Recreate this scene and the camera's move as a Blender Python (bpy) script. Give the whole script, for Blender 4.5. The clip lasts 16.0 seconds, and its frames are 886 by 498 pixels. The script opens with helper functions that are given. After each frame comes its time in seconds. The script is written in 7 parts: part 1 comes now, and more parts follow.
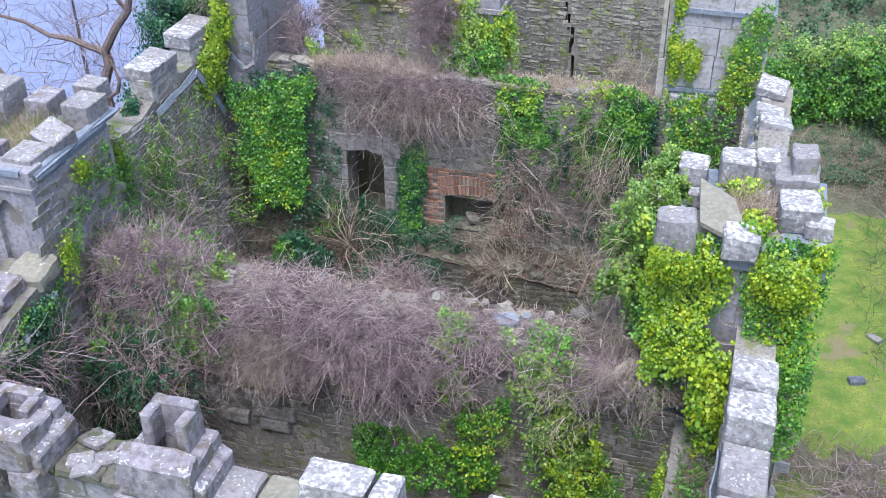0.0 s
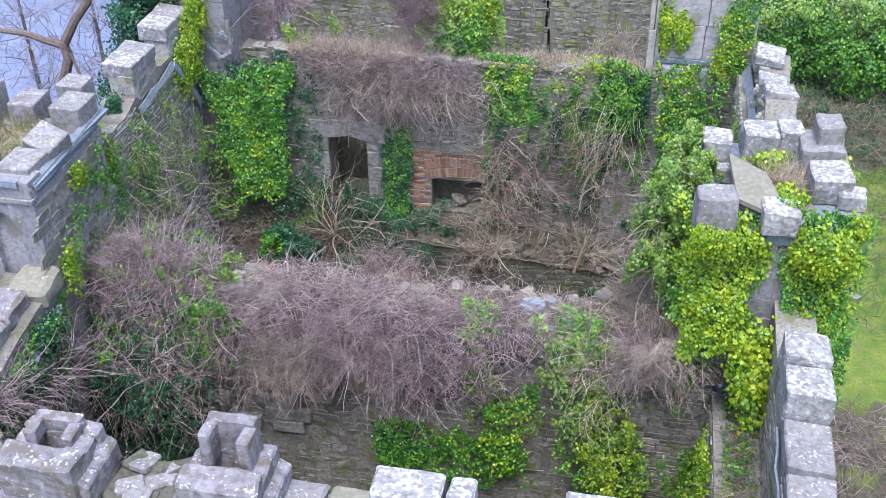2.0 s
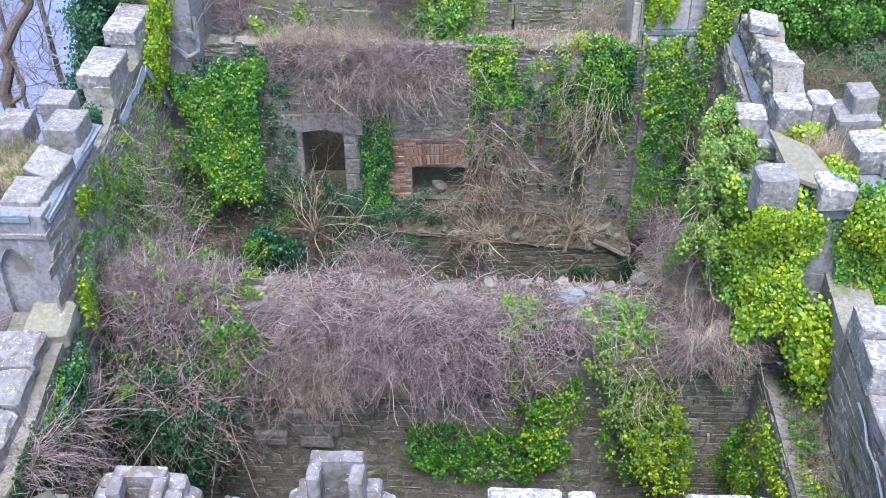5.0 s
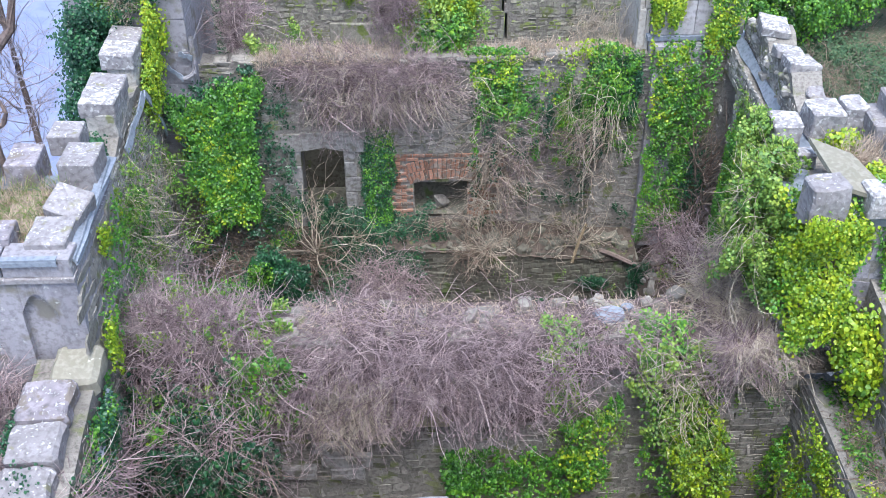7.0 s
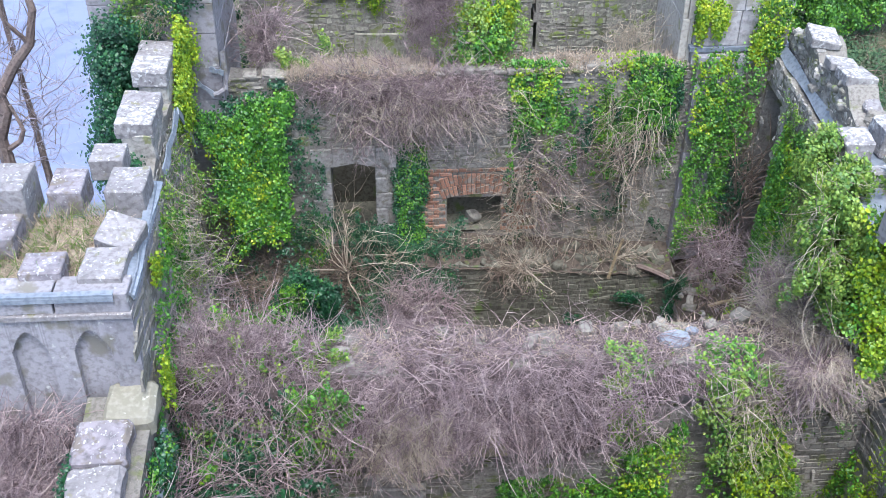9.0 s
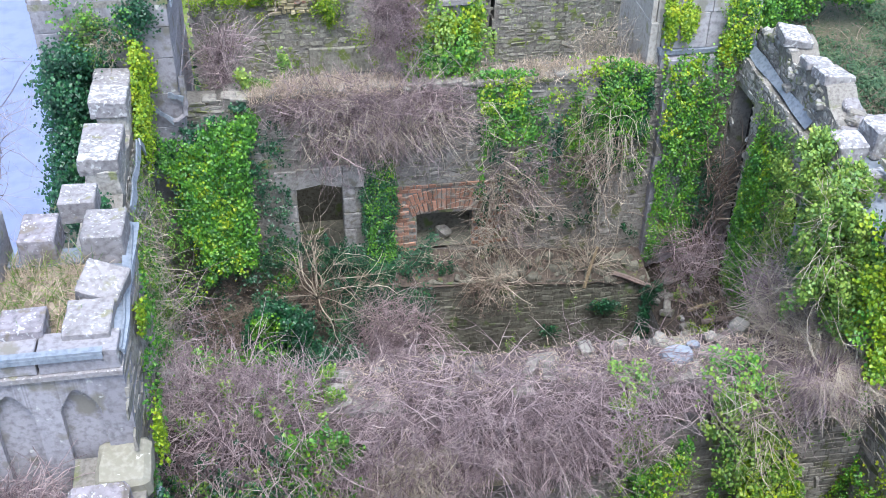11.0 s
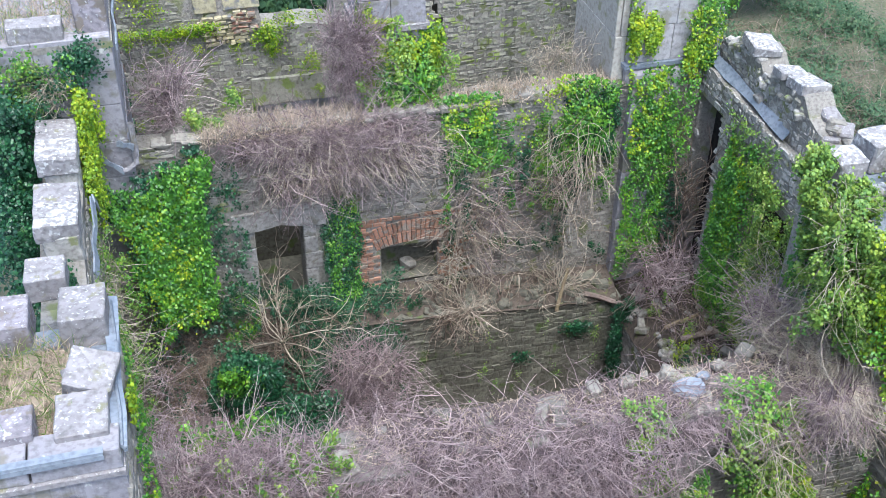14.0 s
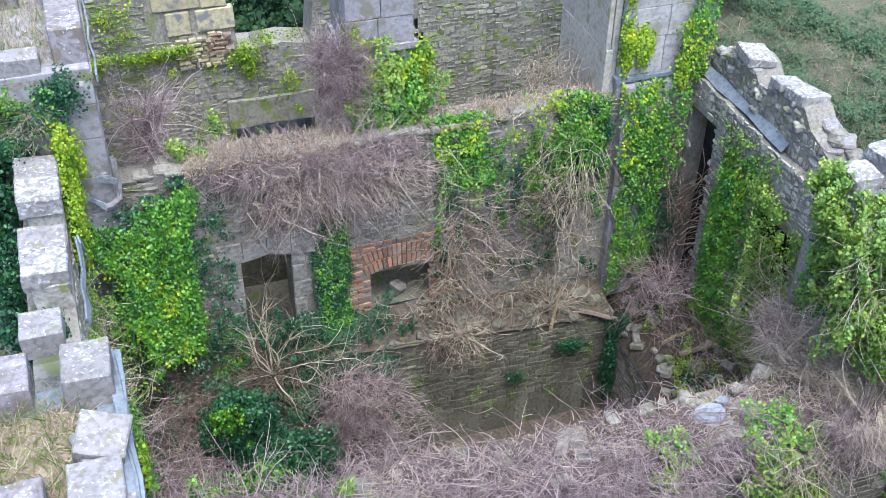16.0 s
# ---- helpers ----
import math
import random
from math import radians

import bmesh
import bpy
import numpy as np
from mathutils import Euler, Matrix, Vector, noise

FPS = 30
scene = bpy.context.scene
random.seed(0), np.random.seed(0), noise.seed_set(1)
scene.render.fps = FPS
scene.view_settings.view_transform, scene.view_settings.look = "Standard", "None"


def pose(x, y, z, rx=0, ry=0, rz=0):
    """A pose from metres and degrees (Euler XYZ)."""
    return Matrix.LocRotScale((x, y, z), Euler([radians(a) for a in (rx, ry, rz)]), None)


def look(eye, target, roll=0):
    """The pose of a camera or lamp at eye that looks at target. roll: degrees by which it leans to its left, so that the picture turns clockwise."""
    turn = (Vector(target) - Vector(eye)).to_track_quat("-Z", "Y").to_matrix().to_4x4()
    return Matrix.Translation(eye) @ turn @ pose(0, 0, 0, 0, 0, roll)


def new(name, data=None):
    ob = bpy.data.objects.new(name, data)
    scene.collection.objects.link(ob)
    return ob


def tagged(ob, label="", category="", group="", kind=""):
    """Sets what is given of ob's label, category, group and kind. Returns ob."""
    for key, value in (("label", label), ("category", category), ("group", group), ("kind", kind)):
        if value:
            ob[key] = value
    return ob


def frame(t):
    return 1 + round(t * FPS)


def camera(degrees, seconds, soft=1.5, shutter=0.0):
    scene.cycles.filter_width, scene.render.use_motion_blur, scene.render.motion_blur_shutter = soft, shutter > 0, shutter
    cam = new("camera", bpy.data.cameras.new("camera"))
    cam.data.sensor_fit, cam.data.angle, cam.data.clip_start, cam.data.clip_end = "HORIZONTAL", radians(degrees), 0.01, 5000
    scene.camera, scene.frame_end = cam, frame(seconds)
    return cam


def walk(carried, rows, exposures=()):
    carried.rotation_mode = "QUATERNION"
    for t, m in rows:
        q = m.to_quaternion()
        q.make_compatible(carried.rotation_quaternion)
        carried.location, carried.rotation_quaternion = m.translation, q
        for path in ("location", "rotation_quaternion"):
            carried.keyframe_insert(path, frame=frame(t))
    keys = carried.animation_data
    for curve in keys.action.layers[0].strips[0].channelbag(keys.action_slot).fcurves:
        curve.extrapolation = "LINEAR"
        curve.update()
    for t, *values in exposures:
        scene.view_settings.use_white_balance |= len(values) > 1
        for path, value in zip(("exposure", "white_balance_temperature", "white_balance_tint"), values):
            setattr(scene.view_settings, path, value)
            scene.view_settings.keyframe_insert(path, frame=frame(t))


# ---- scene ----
cam = camera(44.0, 16.0, soft=0.8)
PATH = [
    (0, (5.352, -18.320, 11.248), (2.976, -10.308, 5.756), -0.41),
    (0.5, (4.943, -18.311, 11.245), (2.771, -10.281, 5.695), -0.40),
    (1, (4.542, -18.295, 11.253), (2.581, -10.251, 5.644), -0.45),
    (1.5, (4.147, -18.264, 11.271), (2.388, -10.219, 5.599), -0.52),
    (2, (3.748, -18.229, 11.285), (2.181, -10.182, 5.558), -0.54),
    (2.5, (3.341, -18.187, 11.298), (1.964, -10.141, 5.521), -0.48),
    (3, (2.936, -18.131, 11.315), (1.755, -10.094, 5.484), -0.42),
    (3.5, (2.532, -18.058, 11.338), (1.560, -10.038, 5.446), -0.38),
    (4, (2.136, -17.975, 11.370), (1.377, -9.981, 5.411), -0.36),
    (6.5, (0.351, -17.372, 11.400), (0.470, -9.388, 5.380), -0.21),
    (7, (0.028, -17.219, 11.397), (0.265, -9.238, 5.376), -0.16),
    (7.5, (-0.288, -17.057, 11.391), (0.044, -9.082, 5.367), -0.03),
    (8, (-0.582, -16.884, 11.377), (-0.182, -8.915, 5.350), 0.13),
    (8.5, (-0.850, -16.705, 11.360), (-0.396, -8.741, 5.330), 0.27),
    (9, (-1.112, -16.517, 11.328), (-0.603, -8.556, 5.298), 0.42),
    (11.5, (-2.113, -15.556, 11.293), (-0.697, -7.729, 5.232), 0.41),
    (12, (-2.286, -15.356, 11.286), (-0.692, -7.563, 5.225), 0.41),
    (12.5, (-2.465, -15.148, 11.279), (-0.701, -7.393, 5.218), 0.47),
    (13, (-2.641, -14.926, 11.286), (-0.724, -7.215, 5.215), 0.58),
    (13.5, (-2.802, -14.706, 11.290), (-0.760, -7.033, 5.211), 0.67),
    (14, (-2.961, -14.491, 11.292), (-0.812, -6.850, 5.209), 0.75),
    (14.5, (-3.115, -14.277, 11.296), (-0.861, -6.669, 5.210), 0.84),
    (15, (-3.260, -14.056, 11.302), (-0.895, -6.487, 5.210), 0.92),
    (15.5, (-3.393, -13.836, 11.308), (-0.909, -6.311, 5.209), 0.98),
    (16, (-3.508, -13.630, 11.313), (-0.884, -6.155, 5.211), 0.95),
]
walk(cam, [(t, look(eye, target, roll)) for t, eye, target, roll in PATH],
     exposures=[(0, 1.22, 5750, 7), (8, 1.42, 5780, 5), (16, 1.42, 5800, 2)])

# ---- world and light ----
world = bpy.data.worlds.new("overcast")
scene.world = world
world.use_nodes = True
wn = world.node_tree
sky = wn.nodes.new("ShaderNodeTexSky")
sky.sky_type = "NISHITA"
sky.sun_disc = False
sky.sun_elevation = radians(68)
sky.sun_rotation = radians(175)
sky.air_density, sky.dust_density, sky.ozone_density = 1.0, 4.0, 1.5
bg = wn.nodes["Background"]
bg.inputs[1].default_value = 0.145
wn.links.new(sky.outputs[0], bg.inputs[0])
sun = new("sun", bpy.data.lights.new("sun", "SUN"))
sun.data.energy, sun.data.angle, sun.data.color = 1.3, radians(32), (1.0, 0.97, 0.94)
sun.matrix_world = look((1, -12, 30), (0, 0, 0))

# ---- materials ----


def material(name, cols, rough=0.9, scale=1.6, fine=16.0, bump=0.35, vary=0.25, spots=None, spot_scale=7.0,
             spot_at=0.62, spec=0.25, moss=None, moss_at=0.62, lichen_top=0.0):
    """Mottled surface: three tones mixed at two sizes, a tone per piece, grain relief, lichen spots and moss patches."""
    m = bpy.data.materials.new(name)
    m.use_nodes = True
    nt = m.node_tree
    n, l = nt.nodes, nt.links
    b = n["Principled BSDF"]
    b.inputs["Roughness"].default_value = rough
    b.inputs["Specular IOR Level"].default_value = spec
    geo = n.new("ShaderNodeNewGeometry")
    info = n.new("ShaderNodeObjectInfo")

    def tex(size, detail=4.0):
        t = n.new("ShaderNodeTexNoise")
        t.inputs["Scale"].default_value, t.inputs["Detail"].default_value = size, detail
        l.new(geo.outputs["Position"], t.inputs["Vector"])
        return t.outputs["Fac"]

    def ramp(src, lo, hi):
        r = n.new("ShaderNodeMapRange")
        r.inputs[1].default_value, r.inputs[2].default_value = lo, hi
        l.new(src, r.inputs[0])
        return r.outputs[0]

    def mix(f, a, c):
        x = n.new("ShaderNodeMix")
        x.data_type = "RGBA"
        for sock, v in ((x.inputs[0], f), (x.inputs[6], a), (x.inputs[7], c)):
            if isinstance(v, (tuple, float)):
                sock.default_value = (*v, 1) if isinstance(v, tuple) else v
            else:
                l.new(v, sock)
        return x.outputs[2]

    big, small = tex(scale), tex(fine, 6.0)
    col = mix(ramp(big, 0.35, 0.65), cols[0], cols[1])
    col = mix(ramp(small, 0.45, 0.7), col, cols[2])
    if moss:
        col = mix(ramp(tex(scale * 1.7), moss_at, moss_at + 0.08), col, moss)
    if spots:
        sep = n.new("ShaderNodeSeparateXYZ")
        l.new(geo.outputs["Normal"], sep.inputs[0])
        up = n.new("ShaderNodeMath")
        up.operation = "MULTIPLY_ADD"
        l.new(sep.outputs[2], up.inputs[0])
        up.inputs[1].default_value = lichen_top
        l.new(tex(spot_scale, 8.0), up.inputs[2])
        heap = n.new("ShaderNodeMath")
        heap.operation = "MULTIPLY_ADD"
        l.new(tex(spot_scale * 0.2, 3.0), heap.inputs[0])
        heap.inputs[1].default_value = 0.45
        l.new(up.outputs[0], heap.inputs[2])
        col = mix(ramp(heap.outputs[0], spot_at + 0.2, spot_at + 0.30), col, spots)
    rnd = n.new("ShaderNodeMath")
    l.new(geo.outputs["Random Per Island"], rnd.inputs[0])
    l.new(info.outputs["Random"], rnd.inputs[1])
    fr = n.new("ShaderNodeMath")
    fr.operation = "FRACT"
    l.new(rnd.outputs[0], fr.inputs[0])
    tone = n.new("ShaderNodeMapRange")
    tone.inputs[3].default_value, tone.inputs[4].default_value = 1 - vary, 1 + vary
    l.new(fr.outputs[0], tone.inputs[0])
    hsv = n.new("ShaderNodeHueSaturation")
    l.new(tone.outputs[0], hsv.inputs["Value"])
    l.new(col, hsv.inputs["Color"])
    l.new(hsv.outputs[0], b.inputs["Base Color"])
    if bump:
        bp = n.new("ShaderNodeBump")
        bp.inputs["Strength"].default_value, bp.inputs["Distance"].default_value = bump, 0.02
        l.new(small, bp.inputs["Height"])
        l.new(bp.outputs[0], b.inputs["Normal"])
    return m


def leafy(name, tones, rough=0.42, spec=0.4, patch=0.95, size=3.2):
    """Leaves: the tone of each leaf by chance along a ramp of tones."""
    m = bpy.data.materials.new(name)
    m.use_nodes = True
    nt = m.node_tree
    n, l = nt.nodes, nt.links
    b = n["Principled BSDF"]
    b.inputs["Roughness"].default_value = rough
    b.inputs["Specular IOR Level"].default_value = spec
    geo = n.new("ShaderNodeNewGeometry")
    t = n.new("ShaderNodeTexNoise")
    t.inputs["Scale"].default_value = size
    l.new(geo.outputs["Position"], t.inputs["Vector"])
    a = n.new("ShaderNodeMath")
    a.operation = "MULTIPLY_ADD"
    l.new(t.outputs["Fac"], a.inputs[0])
    a.inputs[1].default_value, a.inputs[2].default_value = patch, 0.25 - 0.5 * patch
    s = n.new("ShaderNodeMath")
    s.operation = "MULTIPLY_ADD"
    l.new(geo.outputs["Random Per Island"], s.inputs[0])
    s.inputs[1].default_value = 0.54
    l.new(a.outputs[0], s.inputs[2])
    r = n.new("ShaderNodeValToRGB")
    els = r.color_ramp.elements
    while len(els) < len(tones):
        els.new(0.5)
    for e, (p, c) in zip(els, tones):
        e.position, e.color = p, (*c, 1)
    l.new(s.outputs[0], r.inputs[0])
    l.new(r.outputs[0], b.inputs["Base Color"])
    return m


M = {
    "rubble": material("rubble_stone", [(0.215, 0.197, 0.175), (0.29, 0.268, 0.24), (0.14, 0.127, 0.112)], vary=0.24, scale=1.8, bump=0.9,
                       moss=(0.14, 0.15, 0.07), moss_at=0.57),
    # darker rubble for the foot wall, linings and some copings
    "dark": material("dark_rubble", [(0.125, 0.117, 0.095), (0.165, 0.155, 0.125), (0.085, 0.079, 0.063)], vary=0.3, bump=0.8,
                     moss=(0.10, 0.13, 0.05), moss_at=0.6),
    "core": material("mortar_core", [(0.22, 0.203, 0.183), (0.28, 0.258, 0.235), (0.15, 0.137, 0.122)], fine=22, bump=0.9,
                     moss=(0.17, 0.18, 0.09), moss_at=0.58),
    # grey stone with the lilac tint of skylight mixed into its colour
    "ashlar": material("sky_tinted_grey_ashlar", [(0.26, 0.246, 0.272), (0.31, 0.293, 0.318), (0.19, 0.178, 0.192)], vary=0.12, bump=0.6, moss=(0.19, 0.175, 0.155), moss_at=0.56,
                       spots=(0.5, 0.49, 0.47), spot_scale=9, spot_at=0.68),
    "paleash": material("pale_lilac_ashlar", [(0.36, 0.345, 0.355), (0.43, 0.41, 0.42), (0.27, 0.255, 0.26)], vary=0.1, scale=2.2, bump=0.6, moss=(0.27, 0.255, 0.22), moss_at=0.56),
    "cap": material("lichened_coping", [(0.30, 0.272, 0.298), (0.20, 0.180, 0.198), (0.12, 0.107, 0.118)], vary=0.1, bump=0.9, scale=3.6, fine=12,
                    spots=(0.48, 0.47, 0.48), spot_scale=24, spot_at=0.655, lichen_top=0.05, moss=(0.17, 0.145, 0.13), moss_at=0.53),
    "capdim": material("grey_coping", [(0.285, 0.266, 0.275), (0.23, 0.213, 0.220), (0.165, 0.151, 0.153)], vary=0.08, bump=0.8, scale=3,
                       spots=(0.47, 0.46, 0.465), spot_scale=24, spot_at=0.665, lichen_top=0.05, moss=(0.20, 0.19, 0.13), moss_at=0.62),
    "white": material("white_lichen_coping", [(0.255, 0.240, 0.245), (0.32, 0.304, 0.308), (0.165, 0.153, 0.156)], vary=0.08, bump=0.9, scale=4,
                      fine=14, spots=(0.47, 0.46, 0.465), spot_scale=18, spot_at=0.595, lichen_top=0.09),
    "plaster": material("stained_plaster", [(0.44, 0.41, 0.37), (0.50, 0.47, 0.43), (0.33, 0.30, 0.265)], vary=0.06, scale=2.0, bump=0.5, moss=(0.30, 0.29, 0.2), moss_at=0.6),
    "buff": material("mossy_buff_slab", [(0.235, 0.218, 0.175), (0.195, 0.182, 0.14), (0.28, 0.262, 0.222)], vary=0.08,
                     spots=(0.66, 0.66, 0.62), spot_scale=13, spot_at=0.72),
    "yellow": material("yellow_sandstone", [(0.40, 0.34, 0.20), (0.47, 0.42, 0.29), (0.30, 0.27, 0.19)], vary=0.2,
                       spots=(0.2, 0.2, 0.21), spot_scale=5, spot_at=0.6),
    "lime": material("pale_dressed_stone", [(0.27, 0.255, 0.245), (0.34, 0.32, 0.31), (0.17, 0.157, 0.145)], vary=0.12, scale=3.5, bump=0.9, moss=(0.19, 0.175, 0.15), moss_at=0.55),
    "palerubble": material("pale_mortared_rubble", [(0.31, 0.293, 0.275), (0.39, 0.37, 0.345), (0.20, 0.186, 0.172)], vary=0.22, scale=3, bump=1.0,
                           moss=(0.20, 0.21, 0.11), moss_at=0.6),
    "mossrubble": material("mossy_rubble", [(0.25, 0.235, 0.20), (0.31, 0.295, 0.25), (0.165, 0.155, 0.13)], vary=0.18, scale=2.2, bump=0.9,
                           moss=(0.19, 0.23, 0.075), moss_at=0.54),
    "scrubground": material("scrub_floor", [(0.10, 0.10, 0.065), (0.14, 0.125, 0.09), (0.065, 0.075, 0.04)], scale=2.2, fine=14, bump=1.0),
    "brick": material("red_brick", [(0.33, 0.165, 0.11), (0.37, 0.205, 0.145), (0.24, 0.155, 0.12)], vary=0.34, fine=24, bump=0.9,
                      spots=(0.26, 0.215, 0.18), spot_scale=8, spot_at=0.53),
    # near-black colour that paints the shade behind the side wall's openings
    "archshade": material("arch_shade_black", [(0.03, 0.028, 0.026), (0.05, 0.045, 0.04), (0.02, 0.02, 0.02)], vary=0.2),
    "lead": material("lead_flashing", [(0.19, 0.215, 0.26), (0.26, 0.285, 0.335), (0.14, 0.16, 0.20)], rough=0.55, bump=0.15,
                     vary=0.05, spec=0.5),
    "slate": material("blue_slate", [(0.235, 0.26, 0.31), (0.30, 0.325, 0.38), (0.17, 0.187, 0.22)], rough=0.6, vary=0.05),
    "felt": material("torn_dark_felt", [(0.10, 0.11, 0.14), (0.15, 0.16, 0.19), (0.07, 0.07, 0.09)], rough=0.7, vary=0.05),
    "earth": material("debris_earth", [(0.085, 0.066, 0.054), (0.12, 0.095, 0.078), (0.055, 0.043, 0.036)], scale=3, bump=1.0, moss=(0.14, 0.15, 0.06)),
    "thatch": material("matted_stems", [(0.10, 0.077, 0.075), (0.15, 0.117, 0.113), (0.065, 0.05, 0.05)], scale=5, fine=40, bump=1.0),
    "timber": material("weathered_timber", [(0.22, 0.17, 0.105), (0.29, 0.225, 0.14), (0.13, 0.10, 0.07)], fine=24, moss=(0.12, 0.12, 0.05), moss_at=0.56),
    "twig": leafy("dry_bramble", [(0.0, (0.085, 0.060, 0.068)), (0.3, (0.165, 0.120, 0.130)), (0.5, (0.29, 0.22, 0.23)), (0.75, (0.44, 0.345, 0.345)), (1.0, (0.60, 0.50, 0.47))], rough=0.85, spec=0.15, patch=0.9, size=4.0),
    "twigpale": leafy("bleached_twig", [(0.0, (0.20, 0.155, 0.125)), (0.5, (0.40, 0.335, 0.265)), (1.0, (0.62, 0.55, 0.45))], rough=0.85, spec=0.15),
    "twigbrown": leafy("brown_twig", [(0.0, (0.10, 0.072, 0.06)), (0.5, (0.20, 0.148, 0.12)), (0.85, (0.36, 0.285, 0.225)), (1.0, (0.50, 0.42, 0.34))], rough=0.85, spec=0.15),
    # haze over distant twigs is put into their pale bluish colour
    "mist": leafy("haze_tinted_twig", [(0.0, (0.24, 0.225, 0.28)), (1.0, (0.38, 0.35, 0.41))], rough=0.9, spec=0.1),
    "straw": material("dead_grass", [(0.47, 0.375, 0.295), (0.56, 0.46, 0.37), (0.36, 0.28, 0.22)], vary=0.35, bump=0),
    "bark": material("bare_bark", [(0.17, 0.13, 0.115), (0.22, 0.17, 0.15), (0.12, 0.09, 0.08)], bump=0.8),
    "lawn": material("lawn", [(0.075, 0.16, 0.018), (0.20, 0.24, 0.045), (0.13, 0.13, 0.05)], vary=0.0, scale=2.6, fine=20, bump=0.8,
                     spots=(0.19, 0.165, 0.09), spot_scale=1.5, spot_at=0.62),
    "water": material("grey_water", [(0.19, 0.22, 0.345), (0.22, 0.25, 0.37), (0.17, 0.20, 0.32)], rough=0.7, spec=0.05, scale=0.15, fine=1.2, bump=0.15, vary=0),
    "ivy": leafy("ivy_green", [(0.0, (0.010, 0.040, 0.010)), (0.3, (0.032, 0.108, 0.016)), (0.6, (0.078, 0.215, 0.020)), (0.85, (0.165, 0.315, 0.020)), (1.0, (0.28, 0.37, 0.022))]),
    "ivybright": leafy("ivy_yellow_green", [(0.0, (0.022, 0.070, 0.006)), (0.28, (0.085, 0.18, 0.010)), (0.62, (0.22, 0.32, 0.012)), (0.85, (0.34, 0.40, 0.015)), (1.0, (0.44, 0.42, 0.02))]),
    # dark green ivy; inner layers also use it to paint shaded gaps
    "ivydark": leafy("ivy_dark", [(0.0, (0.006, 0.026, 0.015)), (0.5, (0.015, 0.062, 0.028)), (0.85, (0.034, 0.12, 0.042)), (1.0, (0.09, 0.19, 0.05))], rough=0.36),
    "ivypale": leafy("ivy_pale_green", [(0.0, (0.028, 0.072, 0.020)), (0.3, (0.085, 0.175, 0.033)), (0.65, (0.19, 0.295, 0.048)), (0.9, (0.29, 0.365, 0.06)), (1.0, (0.36, 0.40, 0.075))]),
    "shrub": leafy("shrub_leaves", [(0.0, (0.02, 0.05, 0.025)), (0.5, (0.045, 0.10, 0.045)), (1.0, (0.13, 0.17, 0.08))], rough=0.7),
    "wood": leafy("far_foliage", [(0.0, (0.012, 0.035, 0.018)), (0.6, (0.025, 0.07, 0.03)), (1.0, (0.06, 0.12, 0.035))], rough=0.8),
}

# ---- builders ----


def mesh_object(name, verts, faces, mat, parent=None, label="", smooth=False):
    me = bpy.data.meshes.new(name)
    me.from_pydata(verts, [], faces)
    me.materials.append(M[mat] if isinstance(mat, str) else mat)
    if smooth:
        me.shade_smooth()
    ob = new(name, me)
    ob.parent = parent
    if label:
        ob["label"] = label
    return ob


def quick_mesh(name, verts, faces, mat, parent=None, label=""):
    """A large mesh from arrays; faces all have the same number of corners."""
    me = bpy.data.meshes.new(name)
    k = faces.shape[1]
    me.vertices.add(len(verts))
    me.vertices.foreach_set("co", np.ascontiguousarray(verts, dtype=np.float32).ravel())
    me.loops.add(faces.size)
    me.loops.foreach_set("vertex_index", np.ascontiguousarray(faces, dtype=np.int32).ravel())
    me.polygons.add(len(faces))
    me.polygons.foreach_set("loop_start", np.arange(0, faces.size, k, dtype=np.int32))
    me.update(calc_edges=True)
    me.materials.append(M[mat])
    ob = new(name, me)
    ob.parent = parent
    if label:
        ob["label"] = label
    return ob


def thing(name, label, category, at=(0, 0, 0), group="", kind=""):
    ob = tagged(new(name), label, category, group, kind)
    ob.empty_display_size = 0.2
    ob.matrix_basis = Matrix.Translation(at)
    return ob


class Pile:
    """Collects many small solids into one mesh."""

    def __init__(self):
        self.v, self.f = [], []

    def add(self, verts, faces):
        k = len(self.v)
        self.v += verts
        self.f += [tuple(i + k for i in f) for f in faces]

    def box(self, lo, hi):
        (a, b, c), (d, e, g) = lo, hi
        self.add([(a, b, c), (d, b, c), (d, e, c), (a, e, c), (a, b, g), (d, b, g), (d, e, g), (a, e, g)],
                 [(3, 2, 1, 0), (4, 5, 6, 7), (0, 1, 5, 4), (1, 2, 6, 5), (2, 3, 7, 6), (3, 0, 4, 7)])

    def done(self, name, mat, parent=None, label=""):
        return mesh_object(name, self.v, self.f, mat, parent, label)


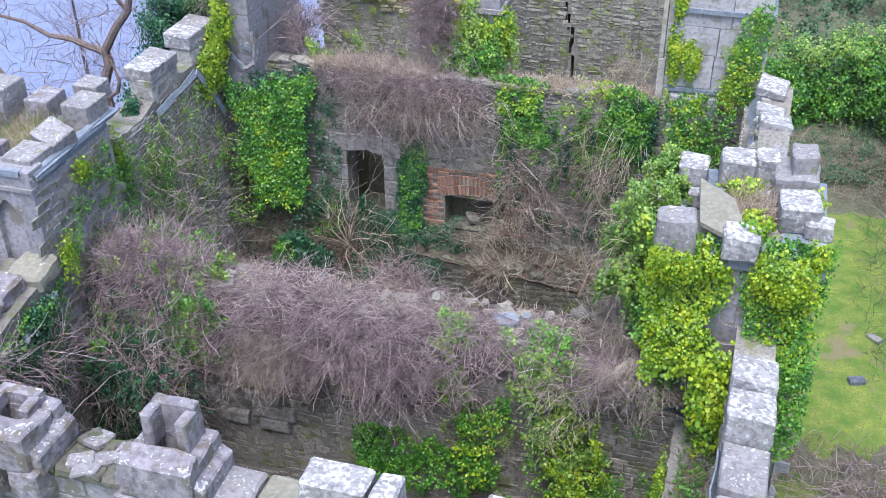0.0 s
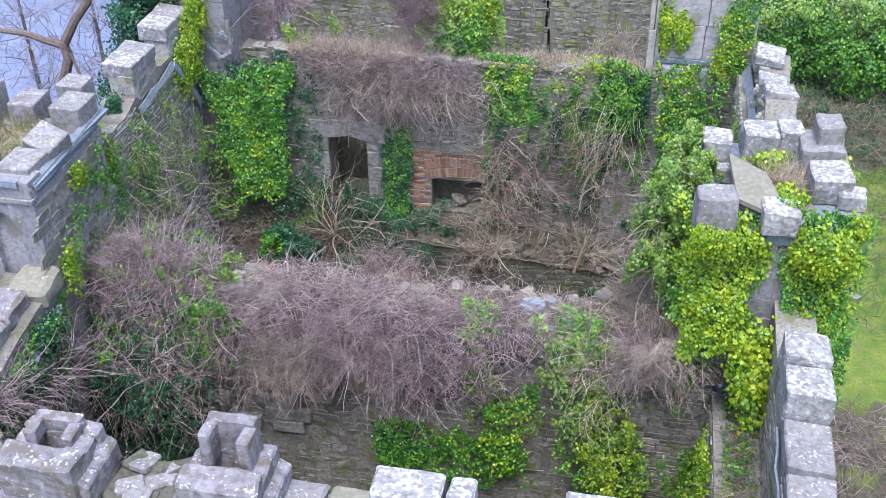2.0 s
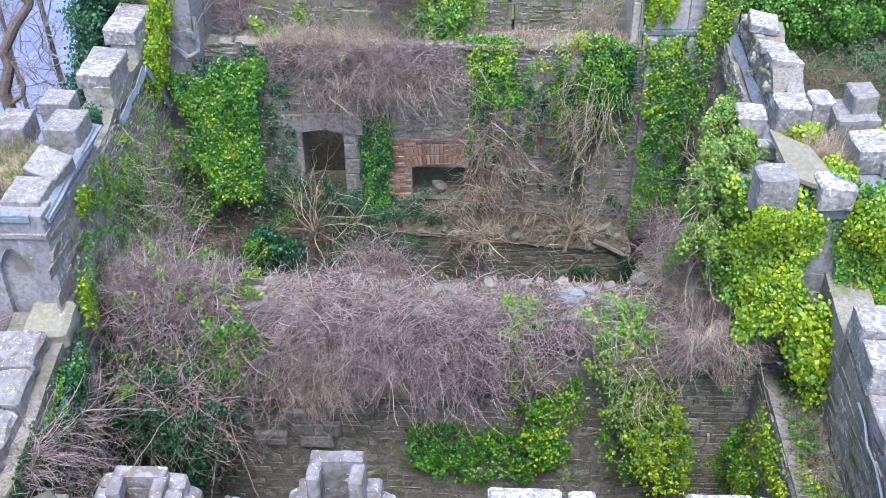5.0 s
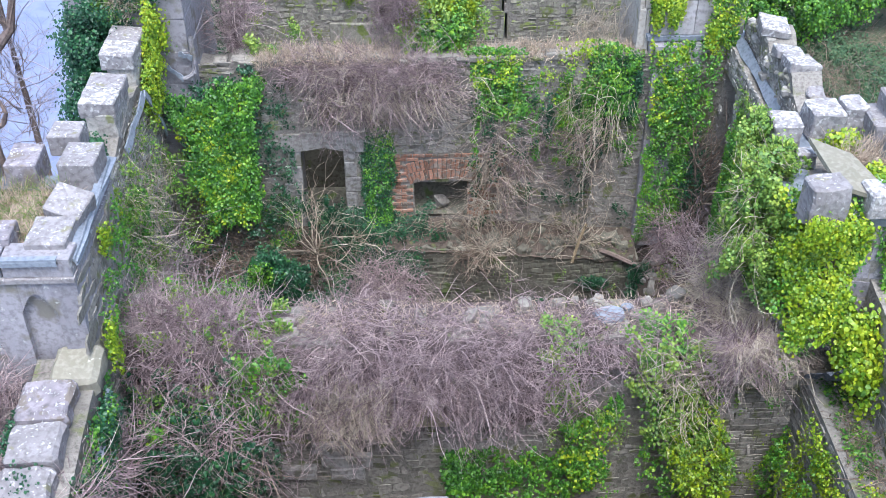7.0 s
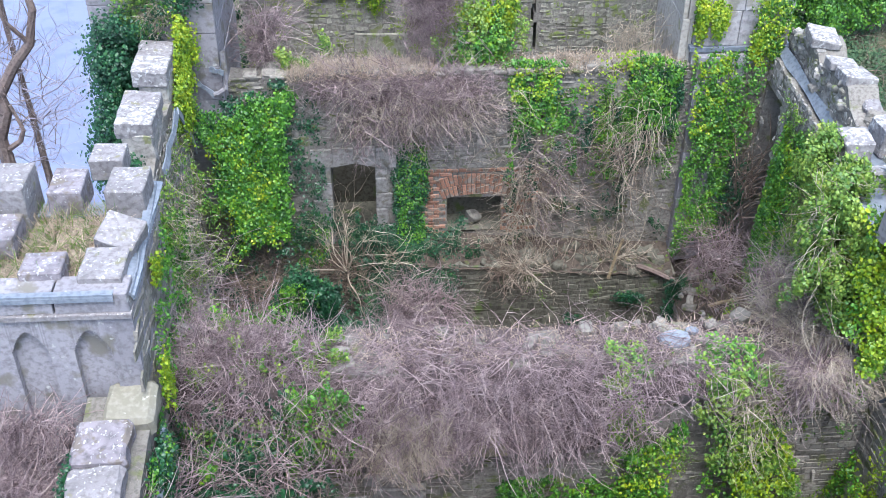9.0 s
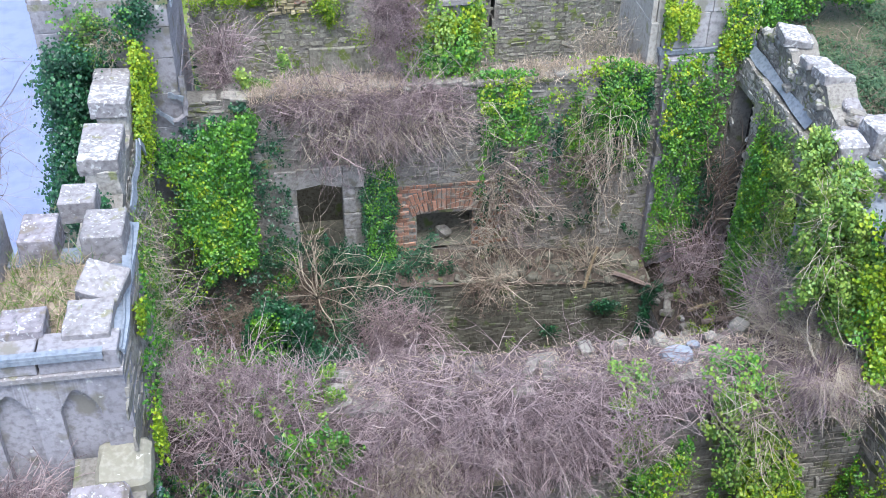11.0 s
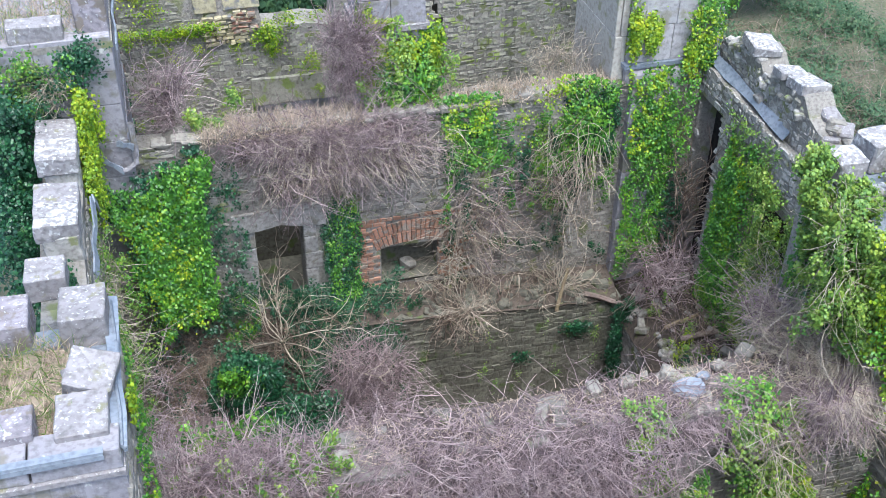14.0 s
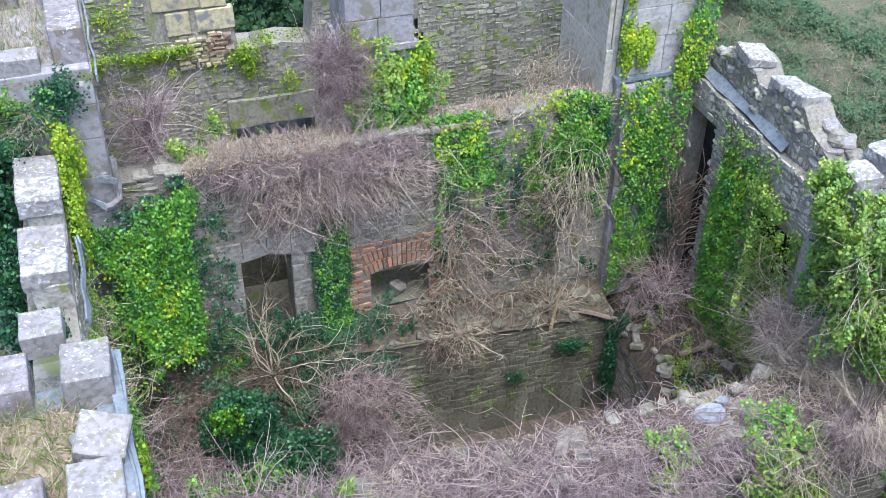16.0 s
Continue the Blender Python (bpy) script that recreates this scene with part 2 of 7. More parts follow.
def block_data(w, d, h, seed, wear=0.02, chamfer=0.025, slope=0.0, dip=0.0, taper=0.0):
    """A worn dressed stone standing on z = 0, centred: bevelled edges, uneven corners; slope lowers its +y edge, dip its +x edge."""
    bm = bmesh.new()
    bmesh.ops.create_cube(bm, size=1)
    for v in bm.verts:
        v.co = Vector((v.co.x * w, v.co.y * d, (v.co.z + 0.5) * h))
        if v.co.z > h / 2:
            v.co.z -= slope * (v.co.y / d + 0.5) + dip * (v.co.x / w + 0.5)
            v.co.x, v.co.y = v.co.x * (1 - taper), v.co.y * (1 - taper)
    bmesh.ops.bevel(bm, geom=bm.edges[:], offset=min(chamfer * 0.7, 0.3 * min(w, d, h)), segments=1, affect="EDGES")
    bmesh.ops.subdivide_edges(bm, edges=[e for e in bm.edges if e.calc_length() > 0.12], cuts=2, use_grid_fill=True)
    for v in bm.verts:
        p = v.co * 4
        v.co += Vector((noise.noise(p + Vector((seed * 3.7, 0, 0))), noise.noise(p + Vector((0, seed * 3.7, 7))),
                        noise.noise(p + Vector((3, 9, seed * 3.7))))) * wear * 0.7
    me = bpy.data.meshes.new("block")
    bm.to_mesh(me)
    bm.free()
    return me


def block(name, size, at, mat, parent, seed=1, turn=0.0, tilt=(0, 0), label="", **kw):
    """One worn stone as a part, standing at a place."""
    me = block_data(*size, seed, **kw)
    me.materials.append(M[mat])
    ob = new(name, me)
    ob.parent = parent
    ob.matrix_basis = pose(*at, tilt[0], tilt[1], turn)
    if label:
        ob["label"] = label
    return ob


def ragged(a, b, step, amp, seed):
    """Heights along a broken wall top."""
    k = max(2, int(abs(b - a) / step))
    return [(a + (b - a) * i / k, amp * noise.noise(Vector((i * 0.73, seed, 0.3)))) for i in range(k + 1)]


def slab_wall(name, along, a, b, near, far, z0, top, mat="core", parent=None, holes=(), seed=1, amp=0.06, kind="structure", label="", category="wall"):
    """A wall's solid body from a to b along x or y, between near and far across, with openings (a0, a1, z0, z1) right through."""
    cuts = sorted({a, b, *(q for h in holes for q in h[:2])})
    pile = Pile()
    fn = top if callable(top) else (lambda q: top)

    def put(q0, q1, zb, zt0, zt1):
        if along == "x":
            c = [(q0, near), (q1, near), (q1, far), (q0, far)]
        else:
            c = [(near, q0), (far, q0), (far, q1), (near, q1)]
        zt = [zt0, zt1, zt1, zt0] if along == "x" else [zt0, zt0, zt1, zt1]
        pile.add([(x, y, zb) for x, y in c] + [(x, y, t) for (x, y), t in zip(c, zt)],
                 [(3, 2, 1, 0), (4, 5, 6, 7), (0, 1, 5, 4), (1, 2, 6, 5), (2, 3, 7, 6), (3, 0, 4, 7)])

    for q0, q1 in zip(cuts, cuts[1:]):
        mine = sorted((h[2], h[3]) for h in holes if h[0] <= q0 and h[1] >= q1)
        low = z0
        for h0, h1 in mine:
            if h0 > low:
                put(q0, q1, low, h0, h0)
            low = h1
        pts = ragged(q0, q1, 0.22, amp, seed)
        for (s0, e0), (s1, e1) in zip(pts, pts[1:]):
            put(s0, s1, low, fn(s0) + e0, fn(s1) + e1)
    ob = pile.done(name, mat, parent)
    if parent is None:
        tagged(ob, label, category, kind=kind)
    return ob


def facing(name, origin, u, v, n, width, height, course, length, mat, parent, seed=1, proud=(0.002, 0.013), inside=None, gap=0.010, rough=1.0):
    """Rubble stones of uneven shape and size standing proud of a wall face in wavering courses, joined; u, v: along and up the face, n: out of it."""
    rng = random.Random(seed)
    u, v, n, o = Vector(u), Vector(v), Vector(n), Vector(origin)
    pile, y = Pile(), 0.0
    ring = [(k, (k + 1) % 6, 6 + (k + 1) % 6, 6 + k) for k in range(6)] + [(6, 7, 8, 9, 10, 11)]
    while y < height:
        h = rng.uniform(*course)
        x = -rng.uniform(0, length[1])
        while x < width:
            w = rng.uniform(*length) * rng.choice((0.55, 0.8, 1.0, 1.25))
            wave = rough * 0.035 * math.sin(x * 2.3 + seed) + rough * rng.uniform(-0.012, 0.012)
            cx, cy = x + w / 2, y + h / 2 + wave
            if 0 < cx < width and 0 < cy < height and (inside is None or inside(cx, cy)):
                d = rng.uniform(*proud) * (1.6 if rng.random() < 0.12 else 1.0)
                hh = h * rng.uniform(0.84, 1.08) / 2
                a, e = w / 2 - gap * rng.uniform(0.2, 0.6), hh - gap * 0.4
                q = rough * 0.22
                out = [(-a, -e * rng.uniform(1 - 2 * q, 1)), (a * rng.uniform(-0.5, 0.5), -e), (a, -e * rng.uniform(1 - 2 * q, 1)),
                       (a * rng.uniform(1 - q, 1), e * rng.uniform(1 - 2 * q, 1)), (a * rng.uniform(-0.5, 0.5), e), (-a * rng.uniform(1 - q, 1), e * rng.uniform(1 - 2 * q, 1))]
                c = min(0.007, hh * 0.25)
                tip, tilt = rng.uniform(-0.012, 0.012), rng.uniform(-0.012, 0.012)
                vs = [tuple(o + u * (cx + p) + v * (cy + r) - n * 0.02) for p, r in out]
                vs += [tuple(o + u * (cx + p * (1 - c / a)) + v * (cy + r * (1 - c / max(e, 0.01))) + n * (d + rough * (tip * p / a + tilt * r / e + rng.uniform(-0.004, 0.004)))) for p, r in out]
                pile.add(vs, ring)
            x += w
        y += h
    ob = pile.done(name, mat, parent)
    ob["kind"] = "stuff"
    return ob


def leaves(name, blobs, mat, seed, size=0.075, parent=None, label="", out=(0, -0.7, 0.5), gate=0.35, dense=2.6):
    """Ivy: many small lobed leaves in sprigs round overlapping clumps (centre, radii, number), feathered at the edge and broken by gaps."""
    rs = np.random.RandomState(seed)
    P, N = [], []
    waves = rs.normal(size=(5, 3)) * 4.2
    shift = rs.uniform(0, 6.3, 5)
    for (c, r, k) in blobs:
        k = int(k * dense * 1.3)
        m = max(8, k // 26)
        d = rs.normal(size=(m, 3))
        d /= np.linalg.norm(d, axis=1)[:, None]
        tuft = np.array(c) + d * (rs.uniform(0, 1, (m, 1)) ** 0.45) * np.array(r)
        pick = rs.randint(0, m, int(k * 1.35))
        hang = np.abs(rs.normal(size=(len(pick), 1))) * np.array([[0, 0, -0.10]])
        p = tuft[pick] + rs.normal(size=(len(pick), 3)) * np.minimum(np.array(r) * 0.22, 0.10) + hang
        P.append(p)
        N.append((p - np.array(c)) / np.array(r) ** 2 * min(r))
    P, N = np.concatenate(P), np.concatenate(N)
    open_air = np.sin(P @ waves.T + shift).sum(1) / 5 + rs.normal(size=len(P)) * 0.12 > -gate
    P, N = P[open_air], N[open_air]
    N = N * 0.7 + np.array(out) * 0.8 + rs.normal(size=N.shape) * 0.36
    N /= np.linalg.norm(N, axis=1)[:, None]
    down = np.array([0, 0, -1.0]) + rs.normal(size=N.shape) * 0.55
    T = down - (down * N).sum(1)[:, None] * N
    T /= np.linalg.norm(T, axis=1)[:, None] + 1e-9
    B = np.cross(N, T)
    s = size * 0.50 * rs.uniform(0.5, 1.35, (len(P), 1)) ** 1.2
    return leaf_mesh(name, P, N, T, B, s, mat, parent, label)


def leaf_mesh(name, P, N, T, B, s, mat, parent=None, label=""):
    """One folded, heart-shaped leaf at each place."""
    shape = np.array([(-0.36, 0, 0.03), (-0.46, 0.30, -0.04), (0.02, 0.52, -0.13), (0.62, 0, -0.05), (0.02, -0.52, -0.13), (-0.46, -0.30, -0.04)])
    V = P[:, None] + s[:, None] * (shape[None, :, :1] * T[:, None] + shape[None, :, 1:2] * B[:, None] + shape[None, :, 2:] * N[:, None] * 1.6)
    F = np.array([(0, 1, 2, 3), (0, 3, 4, 5)])[None] + np.arange(len(P))[:, None, None] * 6
    return quick_mesh(name, V.reshape(-1, 3), F.reshape(-1, 4), mat, parent, label)


def sheet_leaves(name, centre, u, v, out, k, mat, seed, size=0.055, thick=0.16, taper=0.2, gate=0.55, rag=0.45):
    """Ivy spread over a wall: leaves over a patch (half-widths u and v round the centre), ragged at its rim, with gaps, overlapping downwards."""
    rs = np.random.RandomState(seed)
    u, v, out, c = (np.array(q, float) for q in (u, v, out, centre))
    lu, lv = np.linalg.norm(u), np.linalg.norm(v)
    k = int(k * 2.2)
    m = max(6, k // 16)
    ta, tb = rs.uniform(-1.15, 1.15, (2, m))
    lift = rs.uniform(0.0, 1.0, m)
    tuft = rs.randint(0, m, k)
    da, db = rs.normal(size=(2, k)) * 0.065
    a, b = ta[tuft] + da / lu, tb[tuft] + (db + 0.02) / lv
    w1, w2 = rs.normal(size=(6, 2)) * 5.5, rs.uniform(0, 6.3, 6)
    field = np.sin(np.c_[a * lu, b * lv] @ w1.T + w2).sum(1) / 6
    fine = np.sin(np.c_[a * lu, b * lv] @ (w1.T * 3.1) + w2 * 2).sum(1) / 6
    rim = np.maximum(np.abs(a) * (1 + taper * (b + 1) / 2), np.abs(b))
    ok = (rim + rag * field + 0.2 * fine + rs.normal(size=k) * 0.05 < 0.98) & (fine + rs.normal(size=k) * 0.25 > -gate)
    a, b, field, deep = a[ok, None], b[ok, None], field[ok, None], lift[tuft][ok, None]
    bulge = da[ok, None] * u / lu + db[ok, None] * v / lv
    n = len(a)
    P = c + a * u + b * v + out * (thick * (0.55 + 0.45 * field) * (0.8 * deep + 0.3 * rs.uniform(0, 1, (n, 1))) * (1 - 0.6 * np.abs(a) ** 3))
    P = P + rs.normal(size=P.shape) * 0.015
    N = out + np.array((0, 0, 0.55)) + bulge * 6 + rs.normal(size=(n, 3)) * 0.32
    N /= np.linalg.norm(N, axis=1)[:, None]
    d = np.array([0, 0, -1.0]) + rs.normal(size=N.shape) * 0.5
    T = d - (d * N).sum(1)[:, None] * N
    T /= np.linalg.norm(T, axis=1)[:, None] + 1e-9
    return leaf_mesh(name, P, N, T, np.cross(N, T), size * 0.63 * rs.uniform(0.5, 1.3, (n, 1)) ** 1.2, mat)


def stems(name, starts, heads, lengths, mat, seed, radius=0.005, sag=0.5, curl=0.6, steps=9, parent=None, keep=None, label="", wander=0.14, bend=None, thick=None):
    """Thin arching canes from arrays of starts and first directions; they sag and wander. keep: pushes places out of the solid."""
    rs = np.random.RandomState(seed)
    k = len(starts)
    p, d = np.array(starts, float), np.array(heads, float)
    d /= np.linalg.norm(d, axis=1)[:, None] + 1e-9
    step = (np.asarray(lengths) / steps)[:, None]
    bend = rs.normal(size=(k, 3)) * curl if bend is None else bend
    rings = [p.copy()]
    for i in range(steps):
        d = d + np.array([0, 0, -sag]) * step + bend * step + rs.normal(size=(k, 3)) * wander
        d /= np.linalg.norm(d, axis=1)[:, None] + 1e-9
        p = p + d * step
        if keep is not None:
            p = keep(p)
        rings.append(p.copy())
    C = np.stack(rings, 1)
    D = np.gradient(C, axis=1)
    D /= np.linalg.norm(D, axis=2)[:, :, None] + 1e-9
    ref = np.where(np.abs(D[:, :, 2:]) > 0.9, np.array([1.0, 0, 0]), np.array([0, 0, 1.0]))
    A = np.cross(D, ref)
    A /= np.linalg.norm(A, axis=2)[:, :, None] + 1e-9
    Bv = np.cross(D, A)
    rad = radius * (rs.uniform(0.5, 1.5, (k, 1, 1)) if thick is None else thick[:, None, None]) * np.linspace(1.15, 0.35, steps + 1)[None, :, None]
    V = np.stack([C + rad * (math.cos(q) * A + math.sin(q) * Bv) for q in (0, 2.094, 4.189)], 2)
    base = np.arange(k)[:, None, None, None] * (3 * (steps + 1)) + np.arange(steps)[None, :, None, None] * 3
    quad = np.array([(0, 1, 4, 3), (1, 2, 5, 4), (2, 0, 3, 5)])[None, None] + base
    return quick_mesh(name, V.reshape(-1, 3), quad.reshape(-1, 4), mat, parent, label)


def limb(bm, pts, r0, r1, sides=7):
    """A tapering limb along points, added to a bmesh."""
    prev = None
    for i, p in enumerate(pts):
        p = Vector(p)
        q = Vector(pts[min(i + 1, len(pts) - 1)]) - Vector(pts[max(i - 1, 0)])
        rot = q.to_track_quat("Z", "Y").to_matrix()
        r = r0 + (r1 - r0) * i / (len(pts) - 1)
        ring = [bm.verts.new(p + rot @ Vector((math.cos(a) * r, math.sin(a) * r, 0))) for a in (k * 6.2832 / sides for k in range(sides))]
        if prev:
            for k in range(sides):
                bm.faces.new((prev[k], prev[(k + 1) % sides], ring[(k + 1) % sides], ring[k]))
        prev = ring
    bm.faces.new(prev)


def from_bm(name, bm, mat, parent=None, label=""):
    me = bpy.data.meshes.new(name)
    bm.normal_update()
    bm.to_mesh(me)
    bm.free()
    me.materials.append(M[mat])
    ob = new(name, me)
    ob.parent = parent
    if label:
        ob["label"] = label
    return ob


def uni(rs, k, lo, hi):
    return rs.uniform(np.array(lo), np.array(hi), (k, 3))

# ---- ground, water, distance ----


def ground_height(x, y):
    down = min(1.0, max(0.0, (-6.5 - x) / 6.5))
    h = -3.8 - 10.5 * down * down * (3 - 2 * down)
    if x > 6:
        h += 0.18 * noise.noise(Vector((x * 0.35, y * 0.35, 4.0))) * min(1, (x - 6) / 2)
    if y > 10 and x > -4:
        h += min(2.5, (y - 10) * 0.05)
    return h


def build_ground():
    xs = [-2500, -900, -300, -120, -60, -35] + [-25 + i * 1.25 for i in range(44)] + [45, 80, 160, 400, 1000, 2500]
    ys = [-2500, -600, -150, -60, -30] + [-20 + i * 1.25 for i in range(50)] + [60, 90, 160, 400, 1000, 2500]
    v = [(x, y, ground_height(x, y)) for y in ys for x in xs]
    w = len(xs)
    f = [(j * w + i, j * w + i + 1, (j + 1) * w + i + 1, (j + 1) * w + i) for j in range(len(ys) - 1) for i in range(w - 1)]
    tagged(mesh_object("ground", v, f, "lawn", smooth=True), "mossy green lawn with worn brown patches", "ground", kind="structure")
    w0 = mesh_object("water", [(-2500, -2500, -12.6), (-11, -2500, -12.6), (-11, 2500, -12.6), (-2500, 2500, -12.6)], [(0, 1, 2, 3)], "water")
    tagged(w0, "still pale blue-grey water below the castle", "water", kind="structure")


build_ground()
fl = Pile()
fl.box((-4.5, -10.4, -4.6), (5.8, 3.0, -3.65))
tagged(fl.done("floor", "earth"), "earth and rubble floor of the roofless rooms", "floor", kind="structure")

# ---- walls ----
DOOR = (-2.06, -1.28, -1.25, 0.90)
FIRE = (0.0, 1.04, -0.68, 0.06)


def in_hole(x, z, holes, pad=0.0):
    return any(a - pad < x < b + pad and c - pad < z < d + pad for a, b, c, d in holes)


def build_back_wall():
    w = slab_wall("wall_back", "x", -4.4, 5.6, -0.1, 0.42, -4.4, lambda x: 2.62 if x > -3 else 2.5, "core", holes=(DOOR, FIRE), seed=3, amp=0.05,
                  label="ruined rubble stone back wall with doorway and fireplace", category="wall")
    lime = (-2.40, -0.88, -1.2, 1.30)
    brick = (-0.46, 1.58, -0.75, 0.72)
    facing("stone", (-4.4, -0.1, -4.3), (1, 0, 0), (0, 0, 1), (0, -1, 0), 10.0, 6.9, (0.06, 0.15), (0.10, 0.32), "rubble", w, 5, rough=1.3, proud=(0.001, 0.008), gap=0.005,
           inside=lambda x, z: not in_hole(x - 4.4, z - 4.3, (lime, brick)) and not (x > 3.5 and x < 8.7 and z < 3.1))
    # dark lining added behind the doorway to stand in for its shade
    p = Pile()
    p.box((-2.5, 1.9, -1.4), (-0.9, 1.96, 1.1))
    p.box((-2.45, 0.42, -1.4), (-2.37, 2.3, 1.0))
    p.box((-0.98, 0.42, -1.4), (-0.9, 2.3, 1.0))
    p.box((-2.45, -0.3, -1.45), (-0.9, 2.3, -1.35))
    doorway = p.done("doorway", "dark", w, "dark lining added for shade inside the doorway")
    # dressed door surround: flat-arched lintel of wedge stones and jamb stones
    rng = random.Random(4)
    k = 4
    for i in range(k):
        a0, a1 = -2.38 + 1.47 * i / k + 0.001, -2.38 + 1.47 * (i + 1) / k - 0.001
        mid = (i + 0.5) / k - 0.5
        arc = lambda q: 0.78 + 0.10 * max(0.0, 1 - ((q + 1.67) / 0.42) ** 2)
        p = Pile()
        lean = mid * 0.06
        y0, y1 = -0.15 - rng.uniform(0, 0.015), 0.0
        za, zb, z1 = arc(a0), arc(a1), 1.16 + 0.05 * math.cos(mid * 3) + rng.uniform(-0.025, 0.025)
        p.add([(a0, y0, za), (a1, y0, zb), (a1, y1, zb), (a0, y1, za), (a0 + lean, y0, z1), (a1 + lean, y0, z1), (a1 + lean, y1, z1), (a0 + lean, y1, z1)],
              [(3, 2, 1, 0), (4, 5, 6, 7), (0, 1, 5, 4), (1, 2, 6, 5), (2, 3, 7, 6), (3, 0, 4, 7)])
        p.done("lintel_stone", "lime", doorway)
    for side in (0, 1):
        z = -1.15
        while z < 0.75:
            h = rng.uniform(0.25, 0.4)
            wd = rng.uniform(0.2, 0.36)
            x = -2.06 - wd / 2 if side == 0 else -1.28 + wd / 2
            block("jamb_stone", (wd, 0.3, min(h, 0.8 - z) - 0.012), (x, 0.02, z), "lime", doorway, seed=int(z * 100) + side * 7 + 200, wear=0.012)
            z += h
    # dark lining behind the fireplace opening
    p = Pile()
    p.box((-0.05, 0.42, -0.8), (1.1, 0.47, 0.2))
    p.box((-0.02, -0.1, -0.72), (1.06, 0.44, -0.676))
    p.done("fireback", "dark", w, "dark masonry inside the fireplace")
    block("fallen_stone", (0.2, 0.18, 0.26), (0.46, 0.12, -0.66), "rubble", w, seed=77, wear=0.12, chamfer=0.06, tilt=(10, 14), turn=30)
    p = Pile()
    p.box((-0.44, -0.105, -0.72), (-0.005, -0.04, 0.70))
    p.box((1.045, -0.105, -0.72), (1.56, -0.04, 0.70))
    p.box((-0.005, -0.105, 0.165), (1.045, -0.04, 0.70))
    hearth = p.done("fireplace_surround", "core", w, "mortar bed of the red brick fireplace")
    # fireplace: brick jambs and a double ring of arch bricks
    unit = bpy.data.meshes.new("brick")
    p = Pile()
    e = 0.008
    hx, hy, hz = 0.105, 0.05, 0.034
    p.add([(-hx, hy, -hz), (hx, hy, -hz), (hx, hy, hz), (-hx, hy, hz), (-hx, -hy + e, -hz), (hx, -hy + e, -hz), (hx, -hy + e, hz), (-hx, -hy + e, hz),
           (-hx + e, -hy, -hz + e), (hx - e, -hy, -hz + e), (hx - e, -hy, hz - e), (-hx + e, -hy, hz - e)],
          [(0, 1, 5, 4), (1, 2, 6, 5), (2, 3, 7, 6), (3, 0, 4, 7), (4, 5, 9, 8), (5, 6, 10, 9), (6, 7, 11, 10), (7, 4, 8, 11), (8, 9, 10, 11)])
    unit.from_pydata(p.v, [], p.f)
    unit.materials.append(M["brick"])

    def brick_at(x, z, turn=0.0, sx=1.0):
        ob = new("brick", unit)
        ob.parent = hearth
        ob.matrix_basis = pose(x, -0.075 - rng.uniform(0, 0.014), z, 0, turn, 0) @ Matrix.Diagonal((sx, 1, 1, 1))

    cx, rad = 0.52, 1.75
    cz = 0.06 - rad + 0.07
    for ring in (0, 1):
        n = 16 + ring * 2
        for i in range(n):
            a = radians(-20 + 40 * (i + 0.5) / n)
            r = rad + 0.115 + ring * 0.225
            brick_at(cx + math.sin(a) * r, cz + math.cos(a) * r, math.degrees(a) - 90)
    z = -0.72
    row = 0
    while z < 0.70:
        x = -0.46 + (0.11 if row % 2 else 0.0)
        while x < 1.55:
            in_open = -0.06 < x + 0.105 < 1.10 and z < 0.05
            dist = math.hypot(x - cx, z - cz)
            in_arch = dist < rad + 0.50 and abs(x - cx) < 0.85 and z > 0.0
            if not in_open and not in_arch and not (x > 1.25 and z < 0.3 and rng.random() < 0.6):
                brick_at(x + 0.105, z, rng.uniform(-1.5, 1.5))
            x += 0.225
        z += 0.076
        row += 1
    # putlog line of broken edge stones along the ledge
    for i in range(34):
        x = -3.3 + i * 0.26 + rng.uniform(-0.06, 0.06)
        if x > 4.05:
            break
        block("ledge_stone", (rng.uniform(0.16, 0.3), rng.uniform(0.2, 0.3), rng.uniform(0.06, 0.12)), (x, -0.02 + rng.uniform(-0.04, 0.05), 2.56), "rubble", w,
              seed=300 + i, turn=rng.uniform(-15, 15))
    return w


WALL_BACK = build_back_wall()


